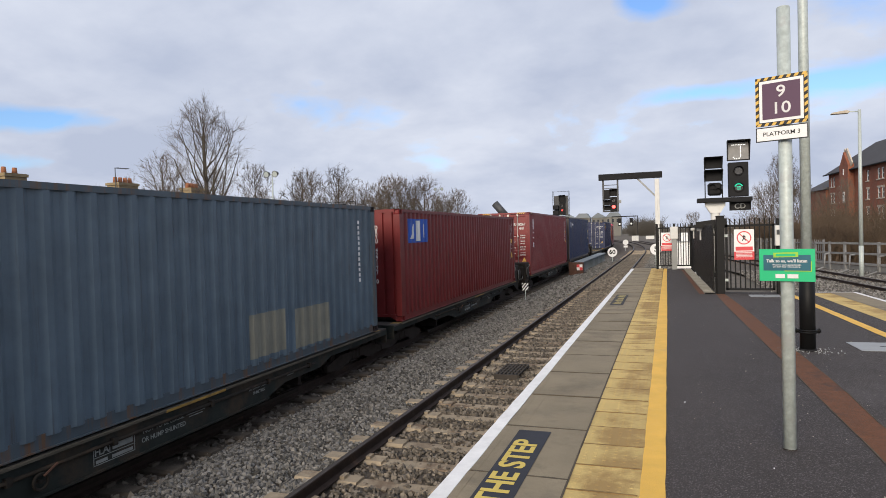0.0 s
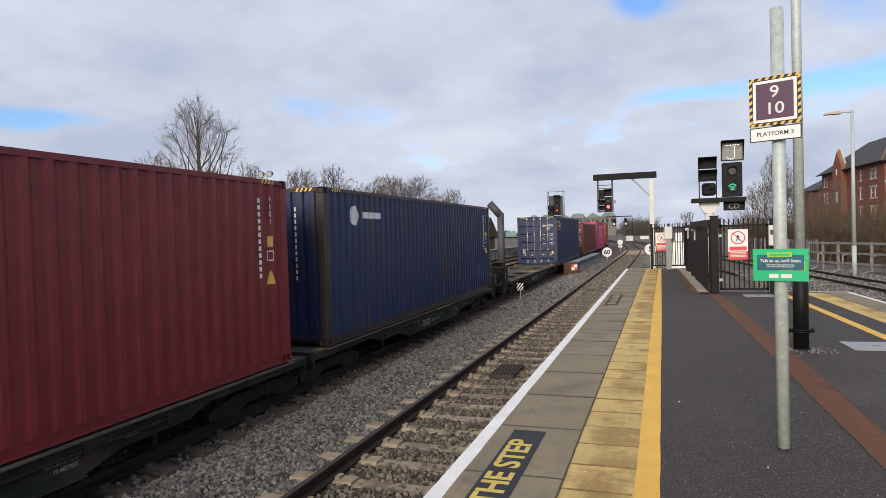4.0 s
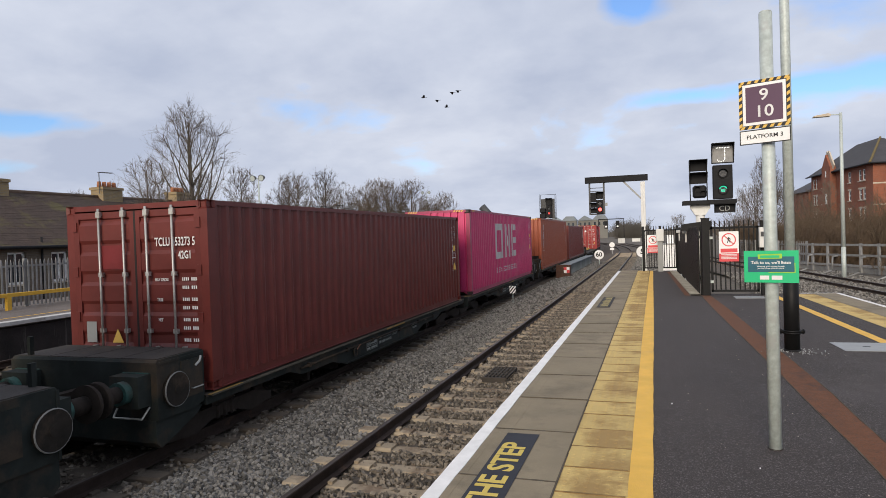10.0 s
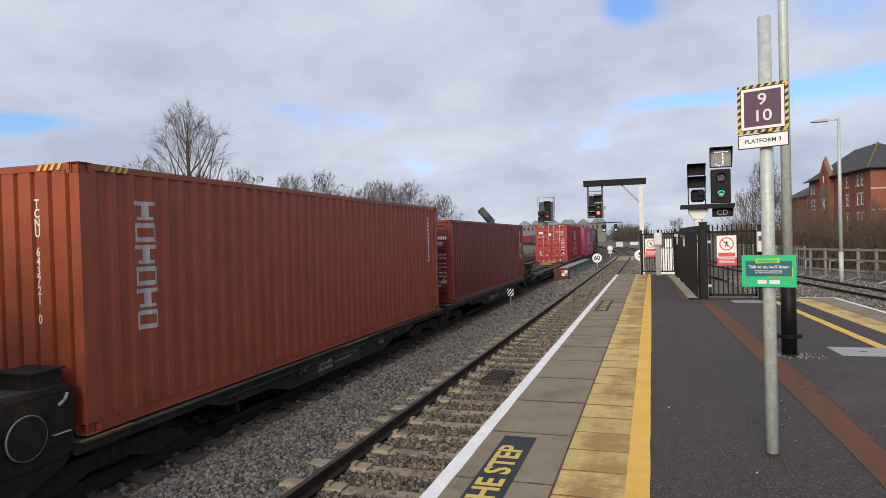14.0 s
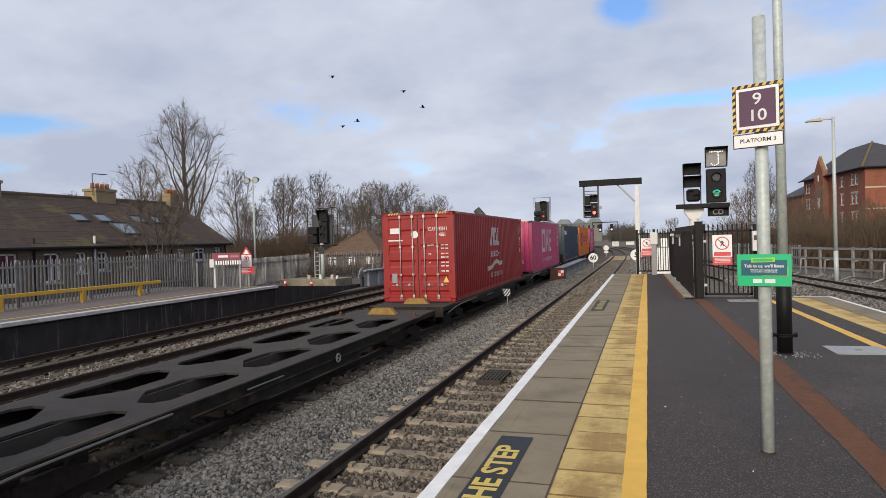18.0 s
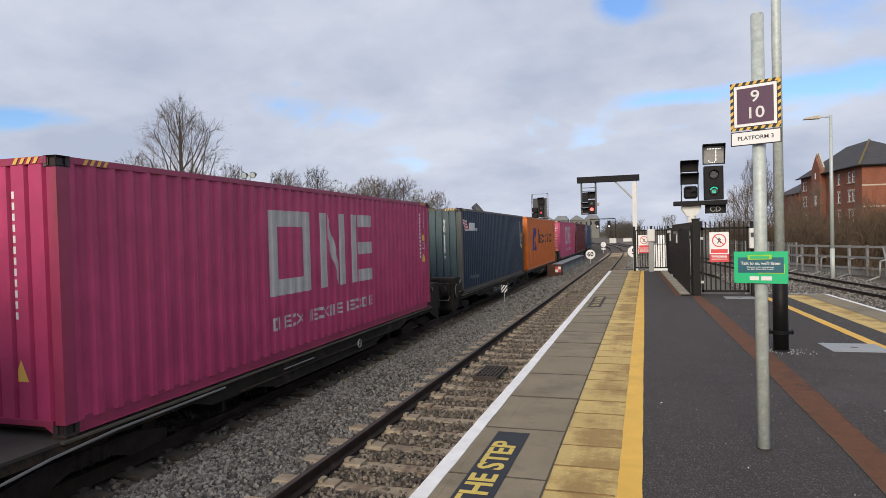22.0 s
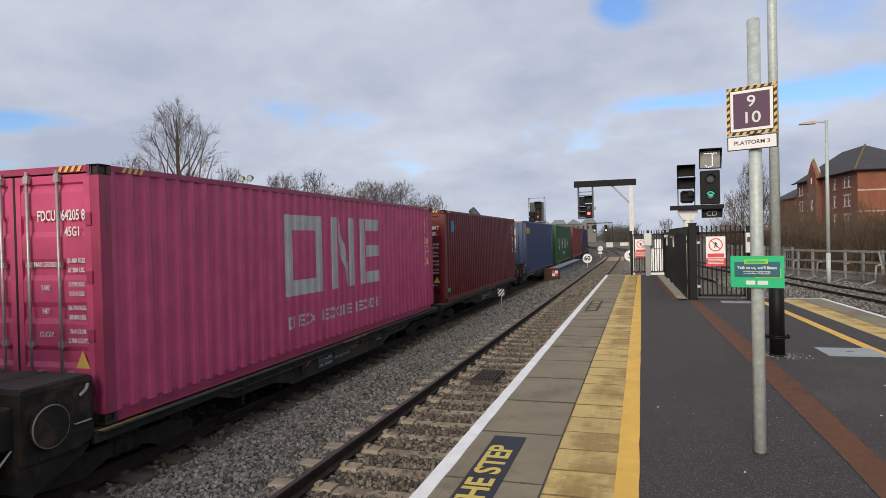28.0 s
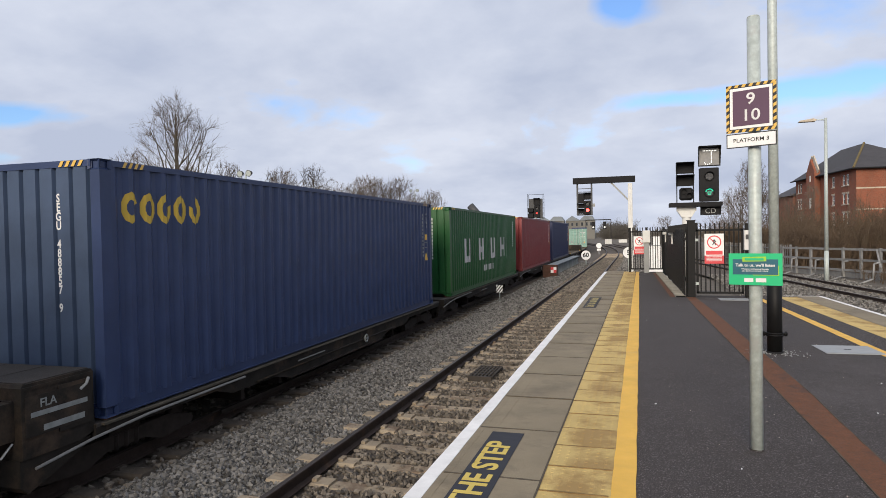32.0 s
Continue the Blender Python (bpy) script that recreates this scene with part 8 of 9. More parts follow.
for k in range(5):
    c = thing("hoop_stand", pose(8.6 + k * 0.75, 42.6 - k * 2.2, -1.25), "bent steel hoop beside the side track", "lineside hoop", "lineside hoops")
    bm = bm_new()
    pipe(bm, [(-0.6, 0, 0.05), (0.0, 0, 0.3), (0.05, 0, 1.05), (0.3, 0, 1.1)], 0.045, 8)
    part("tube", bm, M_FENCE, c)
c = thing("location_cabinet", pose(14.6, 36.5, -1.25), "pale grey lineside cabinet", "cabinet")
part("body", box_bm(-0.7, 0.7, -0.4, 0.4, 0, 1.75), M_PALE, c, bevel=0.02)
part("roof_lid", box_bm(-0.75, 0.75, -0.45, 0.45, 1.75, 1.82), M_GREY, c)
for k, (x, y, w, h) in enumerate(((1.2, 36, 0.75, 1.75), (-7.5, 165, 1.6, 1.2), (-4.5, 185, 2.2, 0.9))):
    c = thing("location_cabinet", pose(x, y, -1.25), "pale lineside cabinet far along the track", "cabinet", "far cabinets")
    part("body", box_bm(-w / 2, w / 2, -0.3, 0.3, 0, h), M_PALE, c)
    part("door_line", box_bm(-0.01, 0.01, -0.31, -0.3, 0.1, h - 0.1), M_GREY, c)
    part("roof_lid", box_bm(-w / 2 - 0.05, w / 2 + 0.05, -0.35, 0.35, h, h + 0.06), M_GREY, c)

# brick block with slate roof
t = thing("brick_apartment_block", pose(24, 85, -1.3, 0, 0, 6), "four-storey orange brick block with a dark slate roof", "building")
BW, BL, BE = 9.0, 20.0, 9.8
rowsz = [(0.9, 2.3), (3.3, 4.7), (5.75, 7.0), (8.0, 9.3)]
wy = [(2.4, 0.75), (3.5, 0.75), (6.6, 0.8), (15.4, 0.8), (18.0, 0.7), (19.0, 0.7)]
bm = bm_new()
edge = 0.0
for y, w in wy:
    quad_box(bm, 0, 0.3, edge, y - w / 2, 0, BE)
    zz = 0.0
    for z0, z1 in rowsz:
        quad_box(bm, 0, 0.3, y - w / 2, y + w / 2, zz, z0)
        zz = z1
    quad_box(bm, 0, 0.3, y - w / 2, y + w / 2, zz, BE)
    edge = y + w / 2
quad_box(bm, 0, 0.3, edge, BL, 0, BE)
part("side_wall", bm, M_REDBRICK, t)
part("end_wall", box_bm(0.3, BW, 0, 0.3, 0, BE), M_REDBRICK, t)
part("back_wall", box_bm(0.3, BW, BL - 0.3, BL, 0, BE), M_REDBRICK, t)
part("far_wall", box_bm(BW - 0.3, BW, 0.3, BL - 0.3, 0, BE), M_REDBRICK, t)
for z in (7.4, 4.95):
    part("stone_band", box_bm(-0.02, BW, -0.025, 0.0, z, z + 0.16), M_STONEBAND, t)
for y, w in wy:
    for z0, z1 in rowsz:
        wd = part("window", box_bm(0.12, 0.16, -w / 2, w / 2, z0, z1), M_GLASS, t, at=pose(0, y, 0))
        for a, b, c, d in ((-w / 2, w / 2, z0, z0 + 0.09), (-w / 2, w / 2, z1 - 0.09, z1), (-w / 2, -w / 2 + 0.09, z0, z1), (w / 2 - 0.09, w / 2, z0, z1), (-w / 2, w / 2, (z0 + z1) / 2 - 0.04, (z0 + z1) / 2 + 0.05)):
            part("frame", box_bm(0.06, 0.12, a, b, c, d), M_WTIMBER, wd)
        part("sill", box_bm(-0.1, 0.06, -w / 2 - 0.1, w / 2 + 0.1, z0 - 0.12, z0), M_STONEBAND, wd)
        part("lintel", box_bm(-0.02, 0.0, -w / 2 - 0.1, w / 2 + 0.1, z1, z1 + 0.2), M_REDBRICK if z1 > 9 else M_STONEBAND, wd)
bm = bm_new()
e = 0.5
lo = [bm.verts.new(p) for p in ((-e, -e, BE), (BW + e, -e, BE), (BW + e, BL + e, BE), (-e, BL + e, BE))]
hi = [bm.verts.new(p) for p in ((BW / 2, 9.0, BE + 3.9), (BW / 2, BL - 4, BE + 3.9))]
for q in ((lo[0], lo[1], hi[0]), (lo[1], lo[2], hi[1], hi[0]), (lo[2], lo[3], hi[1]), (lo[3], lo[0], hi[0], hi[1]), (lo[3], lo[2], lo[1], lo[0])):
    bm.faces.new(q)
part("roof", bm, M_SLATE, t)
bm = bm_new()
tube(bm, (-e, -e, BE + 0.03), (BW / 2, 9.0, BE + 3.93), 0.13, n=6)
part("hip_ridge", bm, M_SLATEMOSS, t, "yellow mossy hip tiles")
bm = bm_new()
tube(bm, (-e - 0.05, -e, BE - 0.05), (-e - 0.05, BL + e, BE - 0.05), 0.09, n=6)
tube(bm, (-e, -e - 0.05, BE - 0.05), (BW + e, -e - 0.05, BE - 0.05), 0.09, n=6)
part("gutter", bm, M_BLACKMATT, t)
bm = bm_new()
extrude(bm, [(10.8, 0), (13.8, 0), (13.8, 10.4), (12.3, 12.2), (10.8, 10.4)], -0.7, 0.0, "x")
gb = part("gable_bay", bm, M_REDBRICK, t)
bm = bm_new()
beam(bm, (-0.35, 10.6, 10.35), (-0.35, 12.3, 12.4), 0.9, 0.16, (1, 0, 0))
beam(bm, (-0.35, 14.0, 10.35), (-0.35, 12.3, 12.4), 0.9, 0.16, (1, 0, 0))
part("coping", bm, M_STONEBAND, gb)
for z0, z1, w in ((5.6, 7.0, 0.6), (9.2, 10.0, 0.25)):
    wd = part("window", box_bm(-0.76, -0.7, 12.3 - w / 2, 12.3 + w / 2, z0, z1), M_WTIMBER, gb)
t2 = thing("brick_annexe", pose(21.7, 105.6, -1.3, 0, 0, 6), "lower brick wing with a slate roof", "building")
part("wall_block", box_bm(0, 10, 0, 9, 0, 7.9), M_REDBRICK, t2)
bm = bm_new()
extrude(bm, [(-0.5, 7.8), (10.5, 7.8), (5, 10.6)], -0.4, 9.4, "y")
part("roof", bm, M_SLATE, t2)

# far sheds
for k in range(6):
    s = thing("industrial_shed", pose(-66 + k * 7.5, 330 - (k % 2) * 5, -1.3), "far grey industrial shed with a pitched roof", "shed", "far sheds")
    part("wall_block", box_bm(0, 7.3, 0, 5, 0, 9.3), M_SHEDWALL, s)
    bm = bm_new()
    extrude(bm, [(-0.2, 9.2), (7.5, 9.2), (5.9, 11.4), (2.2, 11.5)] if k % 2 else [(-0.2, 9.2), (7.5, 9.2), (3.2, 11.7)], -0.4, 5.3, "y")
    part("roof", bm, M_SHED, s)
    for x in (1.2, 3.4, 5.6):
        part("window", box_bm(x - 0.45, x + 0.45, -0.06, 0, 6.6, 8.2), M_GLASS, s)
s = thing("signal_bridge", pose(-18, 190, -1.3), "far dark signal gantry across the tracks", "signal gantry")
part("leg", box_bm(3.0, 3.18, 0, 0.3, 0, 6.5), M_BLACKMATT, s)
part("leg", box_bm(10.02, 10.2, 0, 0.3, 0, 6.5), M_BLACKMATT, s)
part("beam", box_bm(3.0, 10.2, 0, 0.3, 6.5, 6.75), M_BLACKMATT, s)
for x in (5.2, 8.4):
    hd = part("signal_head", box_bm(x - 0.45, x + 0.45, -0.3, 0, 3.9, 6.1), M_BLACKMATT, s)
    bm = bm_new()
    tube(bm, (x, -0.31, 4.5), (x, -0.34, 4.5), 0.28, n=12)
    part("lens", bm, M_WHITE, hd)


# ---- trees and scrub ----
def limbs_mesh(name, rows, m):
    verts, faces = [], []
    for p, q, r0, r1, lv in rows:
        n = 7 if r0 > 0.08 else 4 if r0 > 0.03 else 3
        d = (q - p).normalized()
        a = d.orthogonal().normalized()
        b = d.cross(a)
        k = len(verts)
        for c, r in ((p, r0), (q, r1)):
            for i in range(n):
                t = 2 * math.pi * i / n
                verts.append(c + (a * math.cos(t) + b * math.sin(t)) * r)
        for i in range(n):
            faces.append((k + i, k + (i + 1) % n, k + n + (i + 1) % n, k + n + i))
    return raw(name, [tuple(v) for v in verts], faces, m)


def placed(t, x, y, z, turn, size, sz=None):
    return pose(x, y, z, 0, 0, turn) @ Matrix.Diagonal((size, size, sz or size, 1))


def crown_tree(seed, height, width, trunk_r, n_limbs, label, stems=1, fine=0.010, low=0.22, fork=0.3, twigs=(8, 5, 4)):
    """A trunk that forks into limbs that sweep up to an egg-shaped outline, each with branches, sprays and long fine twigs."""
    rng = random.Random(seed)
    big, small = [], []
    mid, half = height * (low + 1) / 2, height * (1 - low) / 2

    def reach(e):
        return math.sqrt((e.x / (width / 2)) ** 2 + (e.y / (width / 2)) ** 2 + ((e.z - mid) / half) ** 2)

    def limb(out, p, d, length, r0, r1, k, bend, lift, lv):
        """A limb that wanders a little and turns upwards; gives its points and directions back."""
        pts = [(p, d)]
        for i in range(k):
            d = (d + Vector((rng.uniform(-1, 1), rng.uniform(-1, 1), rng.uniform(-0.5, 0.7) + lift)) * bend).normalized()
            q = p + d * (length / k)
            if i and (q.z > mid or math.hypot(q.x, q.y) > width * 0.12) and reach(q) > rng.uniform(0.93, 1.12):
                break
            a, b = r0 + (r1 - r0) * i / k, r0 + (r1 - r0) * (i + 1) / k
            out.append((p, q, a, b, lv))
            pts.append((q, d))
            p = q
        return pts

    def side_way(d, angle):
        s = d.orthogonal().normalized()
        s = Matrix.Rotation(rng.uniform(0, 2 * math.pi), 3, d) @ s
        return (d * math.cos(angle) + s * math.sin(angle)).normalized()

    def fill(pts, ln):
        """Branches, sprays and twigs along one limb."""
        for k in range(twigs[0]):
            f = 0.22 + 0.78 * (k + rng.random()) / twigs[0]
            b, d = pts[min(len(pts) - 1, int(f * len(pts)))]
            l1 = ln * rng.uniform(0.26, 0.46) * (1.15 - 0.6 * f)
            p1 = limb(small, b, side_way(d, rng.uniform(0.45, 0.95)), l1, fine * 2.4, fine * 1.3, 3, 0.16, 0.45, 0)
            for m in range(twigs[1]):
                c, d1 = p1[rng.randint(min(1, len(p1) - 1), len(p1) - 1)]
                l2 = l1 * rng.uniform(0.35, 0.7)
                p2 = limb(small, c, side_way(d1, rng.uniform(0.3, 0.8)), l2, fine * 1.4, fine * 0.9, 2, 0.18, 0.4, 0)
                for z in range(twigs[2]):
                    c2, d2 = p2[rng.randint(0, len(p2) - 1)]
                    limb(small, c2, side_way(d2, rng.uniform(0.2, 0.65)), l2 * rng.uniform(0.35, 0.75), fine * 0.9, fine * 0.5, 1, 0.1, 0.3, 0)

    for s in range(stems):
        a = s * 2 * math.pi / stems + rng.uniform(-0.4, 0.4)
        out = 0.10 if stems > 1 else 0.02
        foot = Vector((math.cos(a), math.sin(a), 0)) * (0.25 if stems > 1 else 0) + Vector((0, 0, -0.3))
        r = trunk_r / stems ** 0.4
        lead = limb(big, foot, Vector((math.cos(a) * out, math.sin(a) * out, 1)).normalized(), height * 1.02, r, fine * 2, 12, 0.030, 0.4, 2)
        fill(lead[4:], height * 0.42)
        n = max(3, n_limbs // stems)
        for i in range(n):
            f = fork + (0.86 - fork) * (i / n) ** 0.9
            p, d = lead[min(len(lead) - 2, max(1, int(f * 12)))]
            b = i * 2.4 + a + rng.uniform(-0.5, 0.5)
            tilt = rng.uniform(0.45, 0.95) * (1.1 - 0.45 * f)
            q = Vector((math.cos(b) * math.sin(tilt), math.sin(b) * math.sin(tilt), math.cos(tilt)))
            ln = height * (1.0 - f) * rng.uniform(0.6, 0.95) + 0.08 * height
            pts = limb(big, p, q, ln, max(fine * 3, r * 0.55 * (1 - f)), fine * 1.8, 8, 0.20, 0.5, 1)
            fill(pts, ln)
    t = thing("bare_tree", Matrix(), label, "tree", "bare trees")
    part("trunk", limbs_mesh("trunk", big, M_BARK), None, t)
    part("crown", limbs_mesh("crown", small, M_TWIG), None, t)
    return t


T_BIG = crown_tree(4, 18.3, 8.6, 0.40, 24, "tall bare winter tree with a broad crown of fine twigs", 1, 0.0080, 0.16, 0.22, (8, 5, 3))
T_BIG.matrix_basis = placed(T_BIG, -49.0, 60, -1, 20, 1.0)
T_A = crown_tree(11, 12.0, 7.4, 0.20, 10, "bare winter tree in the tree line", 1, 0.009, 0.2, 0.28, (8, 6, 4))
T_A.matrix_basis = placed(T_A, -42.6, 78, -1, 0, 1.0)
T_B = crown_tree(12, 11.0, 7.4, 0.17, 12, "bare many-stemmed winter tree in the tree line", 3, 0.009, 0.12, 0.22, (7, 5, 4))
T_B.matrix_basis = placed(T_B, -36, 78, -1, 0, 0.9)
T_C = crown_tree(13, 9.8, 8.0, 0.15, 12, "low bare winter tree with a dense crown", 2, 0.009, 0.1, 0.2, (8, 5, 4))
T_C.matrix_basis = placed(T_C, -31, 76, -1, 0, 1.0)
rng = random.Random(77)
for k, (x, y, s) in enumerate(((-56.6, 61, 1.1), (-57, 62, 0.72), (-54.5, 63, 0.84), (-49.5, 70, 0.98), (-45.2, 64, 0.85), (-47, 76, 0.95), (-44.5, 72, 0.85), (-40, 80, 0.95), (-38.5, 72, 0.72), (-37.5, 84, 0.95), (-34, 74, 0.75), (-31, 82, 0.85), (-33.5, 88, 1.0),
                               (-29.5, 84, 0.8), (-28, 80, 0.62), (-66, 66, 0.62), (-72, 72, 0.85), (-78, 74, 0.95), (-84, 76, 0.95), (-90, 74, 0.9), (-43, 90, 0.95), (-52.5, 66, 0.9), (-50.5, 74, 0.85), (-46, 68, 0.8), (-42, 70, 0.82), (-40.5, 75, 0.9), (-36.5, 79, 0.9), (-35, 83, 0.85), (-32, 78, 0.8), (-30, 88, 0.95), (-27.5, 86, 0.8))):
    src = (T_A, T_B, T_C)[k % 3]
    copy_thing(src, placed(src, x, y, -1, rng.uniform(0, 360), s, s * rng.uniform(0.9, 1.1)))
for k, (x, y, s) in enumerate(((9.4, 66, 0.74), (10.4, 70, 0.80), (9.0, 72, 0.7), (12.0, 75, 0.8), (11.2, 72, 0.8), (11.8, 66, 0.66), (14.2, 70, 0.62), (17, 74, 0.6), (20.5, 72, 0.55), (9.3, 300, 0.95), (12.2, 303, 0.8))):
    src = (T_B, T_A, T_B)[k % 3]
    copy_thing(src, placed(src, x, y, -1.3, rng.uniform(0, 360), s * (0.7 if y < 200 else 1.0), s))


def scrub(name, seed, n, fx, fy, h, label, m, z=-1.0, lean=0.35, r=0.012):
    """A thicket: many thin forked stems."""
    rng = random.Random(seed)
    verts, faces = [], []

    def stick(p, q, r0):
        d = (q - p).normalized()
        a = d.orthogonal().normalized()
        b = d.cross(a)
        k = len(verts)
        for c, rr in ((p, r0), (q, r0 * 0.45)):
            for i in range(3):
                t = 2.094 * i
                verts.append(tuple(c + (a * math.cos(t) + b * math.sin(t)) * rr))
        for i in range(3):
            faces.append((k + i, k + (i + 1) % 3, k + 3 + (i + 1) % 3, k + 3 + i))
    for k in range(n):
        p = Vector((fx(rng), fy(rng), z))
        hh = h * rng.uniform(0.40, 1.0) * (0.74 + 0.55 * noise.noise(Vector((p.x * 0.22, p.y * 0.22, seed))))
        d = Vector((rng.uniform(-lean, lean), rng.uniform(-lean, lean), 1)).normalized()
        q = p + d * hh * 0.55
        stick(p, q, r * 1.6)
        for j in range(4):
            s0 = p + (q - p) * rng.uniform(0.35, 1.0)
            e = s0 + (d + Vector((rng.uniform(-0.8, 0.8), rng.uniform(-0.8, 0.8), rng.uniform(0, 0.5)))).normalized() * hh * rng.uniform(0.25, 0.5)
            stick(s0, e, r)
            for i in range(2):
                s1 = s0 + (e - s0) * rng.uniform(0.3, 0.9)
                stick(s1, s1 + Vector((rng.uniform(-1, 1), rng.uniform(-1, 1), rng.uniform(0, 1.2))).normalized() * hh * 0.17, r * 0.7)
    return tagged(new(name, raw(name, verts, faces, m)), label, "scrub", kind="stuff")


U = lambda a, b: (lambda rg: rg.uniform(a, b))
scrub("bank_scrub", 1, 4300, U(-52, -20), U(58, 70), 6.4, "dense brown winter scrub on the bank behind the hut", M_SCRUB, r=0.016, lean=0.18)
scrub("verge_scrub", 2, 500, U(-24, -19), U(33, 46), 2.2, "thin brown bramble along the verge fence", M_TWIG, r=0.010)
scrub("garden_scrub", 3, 260, U(-25.3, -23.8), U(25.5, 31.5), 3.2, "bare garden bushes before the terrace", M_TWIG, r=0.014, lean=0.6)
scrub("right_scrub", 4, 6200, U(10, 36), U(50, 68), 6.4, "dense brown winter bushes before the brick block", M_SCRUB, z=-1.3, r=0.014)
scrub("right_bramble", 5, 420, U(11.5, 20), U(36, 44), 1.7, "low bramble behind the metal barrier", M_SCRUB, z=-1.3, r=0.012)
scrub("far_wood_strip", 6, 2600, U(-180, 140), U(400, 470), 6.5, "far winter woodland on the skyline", M_FARWOOD, z=-1.3, r=0.2, lean=0.6)
scrub("far_wood_clump", 7, 1300, U(-16, -3), U(288, 312), 11.0, "far dark clump of trees beyond the junction", M_FARWOOD, z=-1.3, r=0.05, lean=0.5)
scrub("undergrowth", 8, 1500, U(7.6, 16), U(60, 76), 6.2, "brown undergrowth below the bare trees", M_SCRUB, z=-1.3, r=0.016, lean=0.6)
scrub("lineside_scrub", 9, 500, U(-16, -9.8), U(66, 120), 1.6, "low lineside scrub beyond the tracks", M_SCRUB, z=-1.0, r=0.015)


T_G = crown_tree(21, 5.9, 5.6, 0.09, 12, "small bare garden tree before the terrace roof", 3, 0.007, 0.1, 0.2, (8, 5, 3))
T_G.matrix_basis = placed(T_G, -24.6, 27.6, -0.9, 0, 1.0)

# ---- birds ----
def bird(k):
    b = thing("crow", Matrix(), "black crow in flight with spread wings", "bird", "flock of crows")
    bm = bm_new()
    tube(bm, (0, -0.17, 0), (0, 0.1, 0.0), 0.012, 0.055, n=8)
    tube(bm, (0, 0.1, 0), (0, 0.2, 0.015), 0.055, 0.03, n=8)
    tube(bm, (0, 0.2, 0.015), (0, 0.26, 0.01), 0.02, 0.004, n=6)
    part("body", bm, M_BIRD, b)
    for s in (-1, 1):
        bm = bm_new()
        lift = 0.16 if k % 2 else -0.1
        pts = [(0, -0.06), (0, 0.1), (s * 0.22, 0.13), (s * 0.46, 0.02), (s * 0.42, -0.05), (s * 0.2, -0.09)]
        top = [bm.verts.new((x, y, abs(x) * lift * 2 + 0.012)) for x, y in pts]
        bot = [bm.verts.new((x, y, abs(x) * lift * 2)) for x, y in pts]
        bm.faces.new(top)
        bm.faces.new(list(reversed(bot)))
        for i in range(6):
            bm.faces.new((top[i], top[(i + 1) % 6], bot[(i + 1) % 6], bot[i]))
        part("wing", bm, M_BIRD, b)
    bm = bm_new()
    extrude(bm, [(-0.02, -0.12), (0.02, -0.12), (0.06, -0.28), (-0.06, -0.28)], -0.004, 0.006, "z")
    part("tail", bm, M_BIRD, b)
    for o in b.children:
        o.data.transform(Matrix.Scale(0.8, 4))
    return b


BIRDS = [bird(k) for k in range(5)]


# ---- paving pieces ----
coping = thing("platform_coping", Matrix(), "grey concrete coping slabs with drainage grooves", "pavement", kind="structure")
bm = bm_new()
quad_box(bm, 0.0, 0.745, 0.009, 1.021, -0.1, 0.0)
for gx in (0.14, 0.235):
    quad_box(bm, gx, gx + 0.012, 0.02, 1.01, 0.0, 0.0018)
SLAB = mesh_of("slab", bm, M_COPING)
y = -8.395
rng = random.Random(5)
while y < PLAT_END - 0.5:
    part("slab", SLAB, None, coping, at=pose(EDGE_X, y, rng.uniform(-0.003, 0.002), 0, rng.uniform(-0.15, 0.15), 0))
    y += 1.034
bm = bm_new()
quad_box(bm, 0.003, 0.432, 0.006, 0.429, -0.06, 0.0)
for i in range(6):
    for j in range(6):
        tube(bm, (0.045 + i * 0.067, 0.045 + j * 0.069, -0.001), (0.045 + i * 0.067, 0.045 + j * 0.069, 0.0022), 0.016, 0.011, n=7)
TACT = mesh_of("tactile_tile", bm, M_TACTILE)
tact = thing("tactile_paving", Matrix(), "buff blister tactile tiles, worn and stained", "pavement", kind="structure")
y = -7.869
while y < PLAT_END - 0.3:
    part("tactile_tile", TACT, None, tact, at=pose(EDGE_X + 0.75, y, rng.uniform(-0.002, 0.002)))
    y += 0.4348
tact2 = thing("tactile_paving_other", Matrix(), "buff tactile tiles on the other platform face", "pavement", kind="structure")
y = -7.89
while y < 16.2:
    part("tactile_tile", TACT, None, tact2, at=pose(3.04 + other(y), y, 0.0, 0, 0, 2.6))
    y += 0.4348
# coping of the opposite platform
bm = bm_new()
quad_box(bm, -0.30, 0.0, 0.004, 0.886, -0.085, 0.0)
EDGE4 = mesh_of("edge_slab", bm, M_DIRTYWHITE)
cop4 = thing("opposite_coping", Matrix(), "white-painted edge slabs of the opposite platform", "pavement", kind="structure")
y = -6.0
while y < 22.0:
    part("edge_slab", EDGE4, None, cop4, at=pose(PX4, y, -0.055 + rng.uniform(-0.004, 0.004)))
    y += 0.89


def joint_lines(name, rows, label, m=M_JOINT):
    """Dirt packed in open joints: thin low bars (x0, x1, y0, y1)."""
    verts, faces = [], []
    rg = random.Random(name)
    for x0, x1, y0, y1 in rows:
        n = 8
        for i in range(n):
            a, b = x0 + (x1 - x0) * i / n, x0 + (x1 - x0) * (i + 1) / n
            w = rg.uniform(0.5, 1.15)
            k = len(verts)
            c, h = (y0 + y1) / 2, (y1 - y0) / 2 * w
            verts += [(a, c - h, 0.0032), (b, c - h, 0.0032), (b, c + h, 0.0032), (a, c + h, 0.0032), (a, c - h, -0.03), (b, c - h, -0.03), (b, c + h, -0.03), (a, c + h, -0.03)]
            faces += [tuple(k + q for q in f) for f in ((0, 1, 2, 3), (0, 4, 5, 1), (2, 6, 7, 3))]
    tagged(new(name, raw(name, verts, faces, m)), label, "joint", kind="stuff")


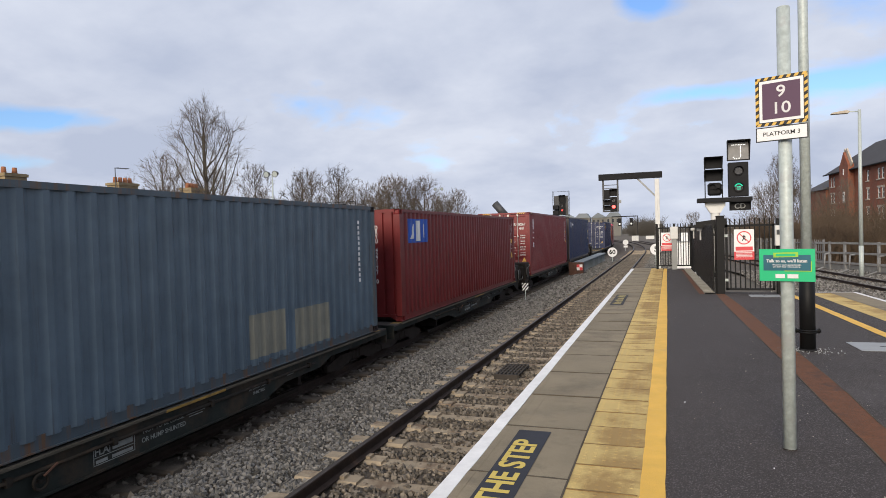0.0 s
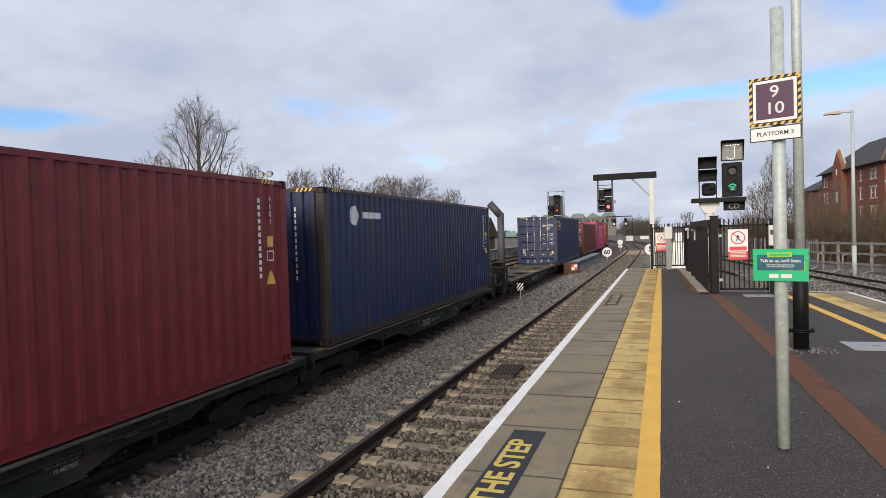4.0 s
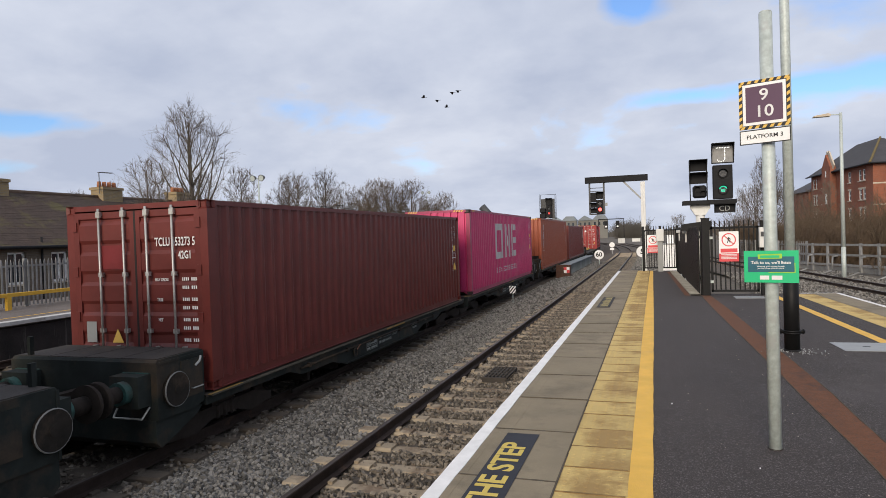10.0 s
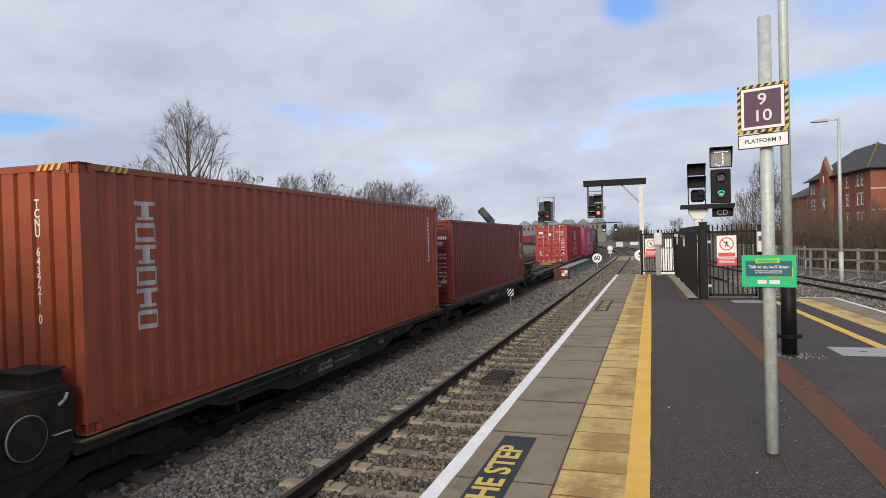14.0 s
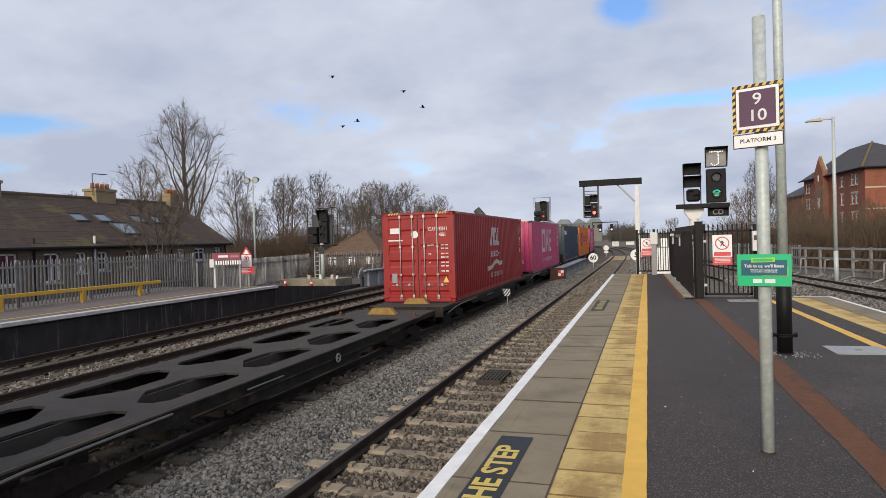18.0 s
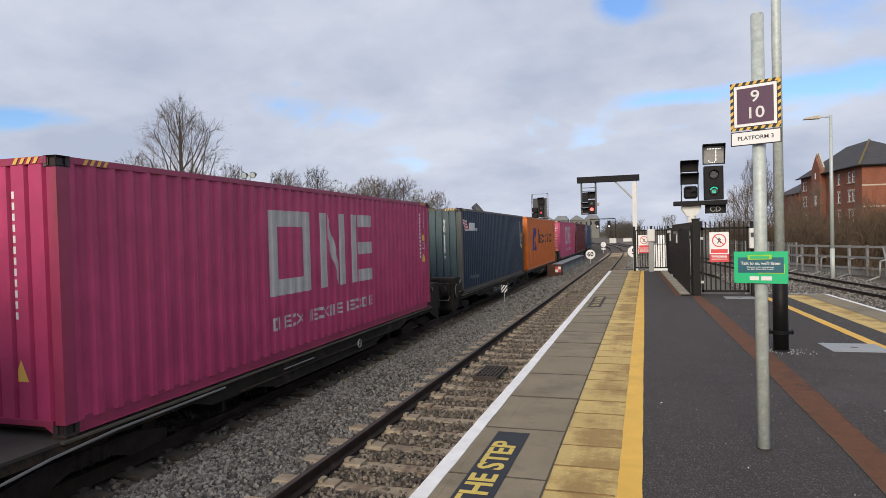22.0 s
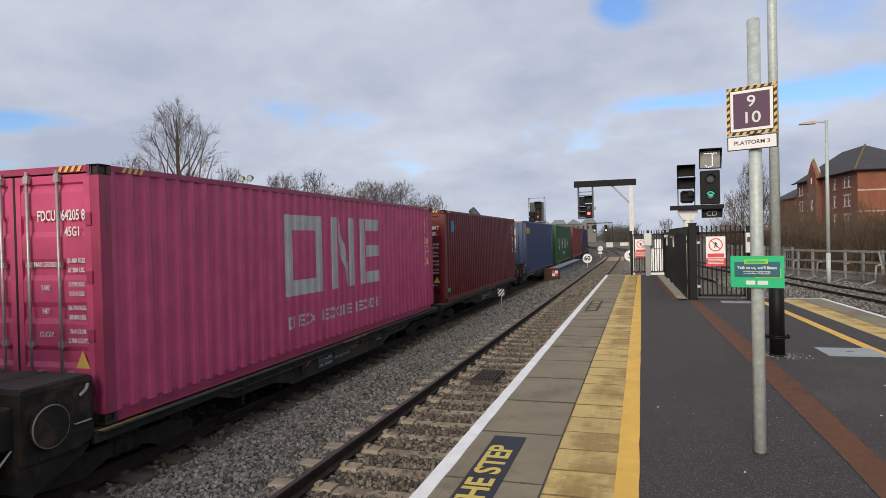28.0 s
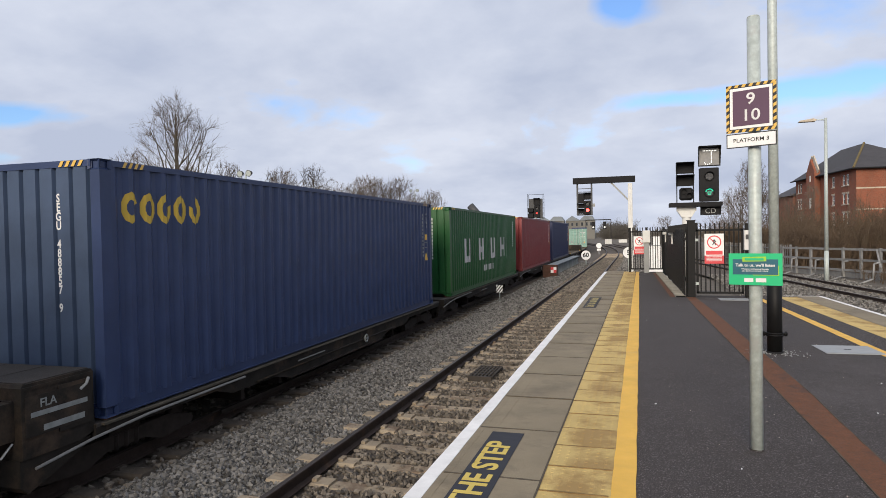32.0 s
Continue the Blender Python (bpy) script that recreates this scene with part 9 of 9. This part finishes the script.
joint_lines("coping_joint_dirt", [(EDGE_X + 0.11, EDGE_X + 0.745, 4.012 + k * 1.034 - 0.010, 4.012 + k * 1.034 + 0.010) for k in range(-12, 22)], "dark dirt in the joints between the coping slabs")
joint_lines("tactile_joint_dirt", [(EDGE_X + 0.755, EDGE_X + 1.17, 3.871 + k * 0.4348 - 0.007, 3.871 + k * 0.4348 + 0.007) for k in range(-27, 52)], "brown dirt in the joints between the tactile tiles", M_JOINTB)
joint_lines("edge_joint_dirt", [(EDGE_X + 0.742, EDGE_X + 0.756, 1.0 + k * 1.2, 2.2 + k * 1.2) for k in range(20)], "dirt along the joint beside the tactile tiles")


# ---- what moves ----
FLIGHTS = [   # seconds and places; the flock crosses twice
    ((8.5, 9.2, 46.5, 8.9), (9, 1.5, 47.4, 8.8), (9.5, -5.4, 46.8, 11), (10, -13.6, 44.8, 12.1), (10.5, -22.8, 41.2, 10.8), (11, -30.9, 35.7, 10), (11.5, -36.7, 29.7, 10), (16.5, -33.6, 33.2, 10.1), (17, -27.6, 37.7, 12.5), (17.5, -21.7, 41.7, 11.5), (18, -16.6, 43.7, 12.5), (18.5, -11.1, 45.2, 13.2), (19, -5.8, 46.1, 13.4), (19.5, -2.4, 46.7, 12.4), (20, 1.9, 46.8, 12), (20.5, 6.9, 46.6, 11), (21, 11.6, 45.9, 9.7)),
    ((8.5, 6.3, 47.2, 7.7), (9, -1.8, 47.4, 8.7), (9.5, -8.2, 46.4, 10.6), (10, -15.6, 44.2, 11.8), (10.5, -24.1, 40.4, 11), (11, -31.6, 35.2, 9.6), (11.5, -37.1, 29.3, 9.6), (16.5, -30.5, 35.8, 11.1), (17, -24.7, 40.2, 10.3), (17.5, -20.3, 42.6, 10.6), (18, -15.4, 44.4, 11.3), (18.5, -9.9, 45.8, 12), (19, -5.2, 46.6, 12), (19.5, -0.3, 46.9, 11.7), (20, 4.4, 46.9, 10.8), (20.5, 9.1, 46.4, 9.7), (21, 12.4, 45.8, 8.5)),
    ((8.5, 5.2, 47.2, 8.8), (9, -2.8, 47.3, 9.3), (9.5, -7.4, 46.5, 10.8), (10, -14.7, 44.6, 11.6), (10.5, -23.3, 40.9, 10.8), (11, -32.1, 34.7, 10), (11.5, -37.5, 28.9, 9.7), (16.5, -36.3, 30.5, 9), (17, -31.7, 34.8, 10.7), (17.5, -27, 38.2, 12.3), (18, -21.1, 41.4, 13.5), (18.5, -14.9, 43.9, 14.1), (19, -9.3, 45.4, 14), (19.5, -2.6, 46.4, 13.4), (20, 4, 46.5, 13), (20.5, 9.7, 46, 11.3), (21, 14.9, 44.9, 9.5)),
    ((8.5, 8.5, 47, 6.1), (9, 0.7, 47.7, 7.2), (9.5, -6.6, 46.8, 9.7), (10, -14.1, 44.9, 11.1), (10.5, -23, 41.2, 10.2), (11, -30.5, 36.3, 9.4), (11.5, -36.4, 30.2, 9.4), (16.5, -34.5, 32.6, 8.8), (17, -29.9, 36.6, 10), (17.5, -23.5, 40.7, 11.3), (18, -19.9, 42.8, 10.4), (18.5, -14.5, 44.7, 11.1), (19, -10.1, 45.9, 11.5), (19.5, -5.4, 46.6, 11.5), (20, -1, 47.1, 11), (20.5, 3.8, 47.1, 10.3), (21, 8.9, 46.5, 9.3)),
    ((8.5, 8.8, 46.5, 9.3), (9, 1.5, 47.3, 9.5), (9.5, -5, 46.7, 11.4), (10, -13.2, 44.9, 12.2), (10.5, -22.2, 41.4, 11.4), (11, -30, 36.4, 10.4), (11.5, -35.9, 30.6, 10.4), (16.5, -37.2, 29.7, 7.9), (17, -33.4, 33.8, 8.4), (17.5, -25, 40.1, 9.9), (18, -20.9, 42.4, 10.1), (18.5, -18.5, 43.5, 9.7), (19, -16.8, 44.4, 8.9), (19.5, -13.6, 45.3, 9.5), (20, -9.4, 46.4, 9.7), (20.5, -3.8, 47.2, 9.6), (21, 2.4, 47.3, 9.3)),
]


def flight_rows(keys, k):
    """A crow's way: in from the right, out to the left, round, and back across to the right."""
    pts = [(0.0, 75.0, 55.0 + 2 * k, 14.0), (4.0, 60.0, 50.0 + 2 * k, 13.0)] + list(keys[:7]) + [(14.0, -62.0, 40.0 + k, 12.0)] + list(keys[7:]) + [(26.0, 80.0, 70.0 + k, 14.0), (32.0, 120.0, 90.0 + k, 16.0)]
    rows, turn = [], None
    for i, (t, x, y, z) in enumerate(pts):
        a, b = pts[max(0, i - 1)], pts[min(len(pts) - 1, i + 1)]
        rz = math.degrees(math.atan2(-(b[1] - a[1]), b[2] - a[2]))
        if turn is not None:
            while rz - turn > 180:
                rz -= 360
            while rz - turn < -180:
                rz += 360
            if abs(rz - turn) > 80:
                tm = (rows[-1][0] + t) / 2
                mid = (rows[-1][1].translation + Vector((x, y, z))) / 2
                for f in (1 / 3, 2 / 3):
                    q = rows[-1][1].translation.lerp(Vector((x, y, z)), 0.5)
                rows.append((tm - (t - tm) / 3, pose(*mid, 0, 0, turn + (rz - turn) / 3)))
                rows.append((tm + (t - tm) / 3, pose(*mid, 0, 0, turn + (rz - turn) * 2 / 3)))
        turn = rz
        rows.append((t, pose(x, y, z, 0, 0, rz)))
    return rows


def motions():
    for ob, at in TRAIN:
        walk(ob, [(t, train_pose(at - gone(t))) for t in range(33)])
    for k, b in enumerate(BIRDS):
        walk(b, flight_rows(FLIGHTS[k], k))


motions()
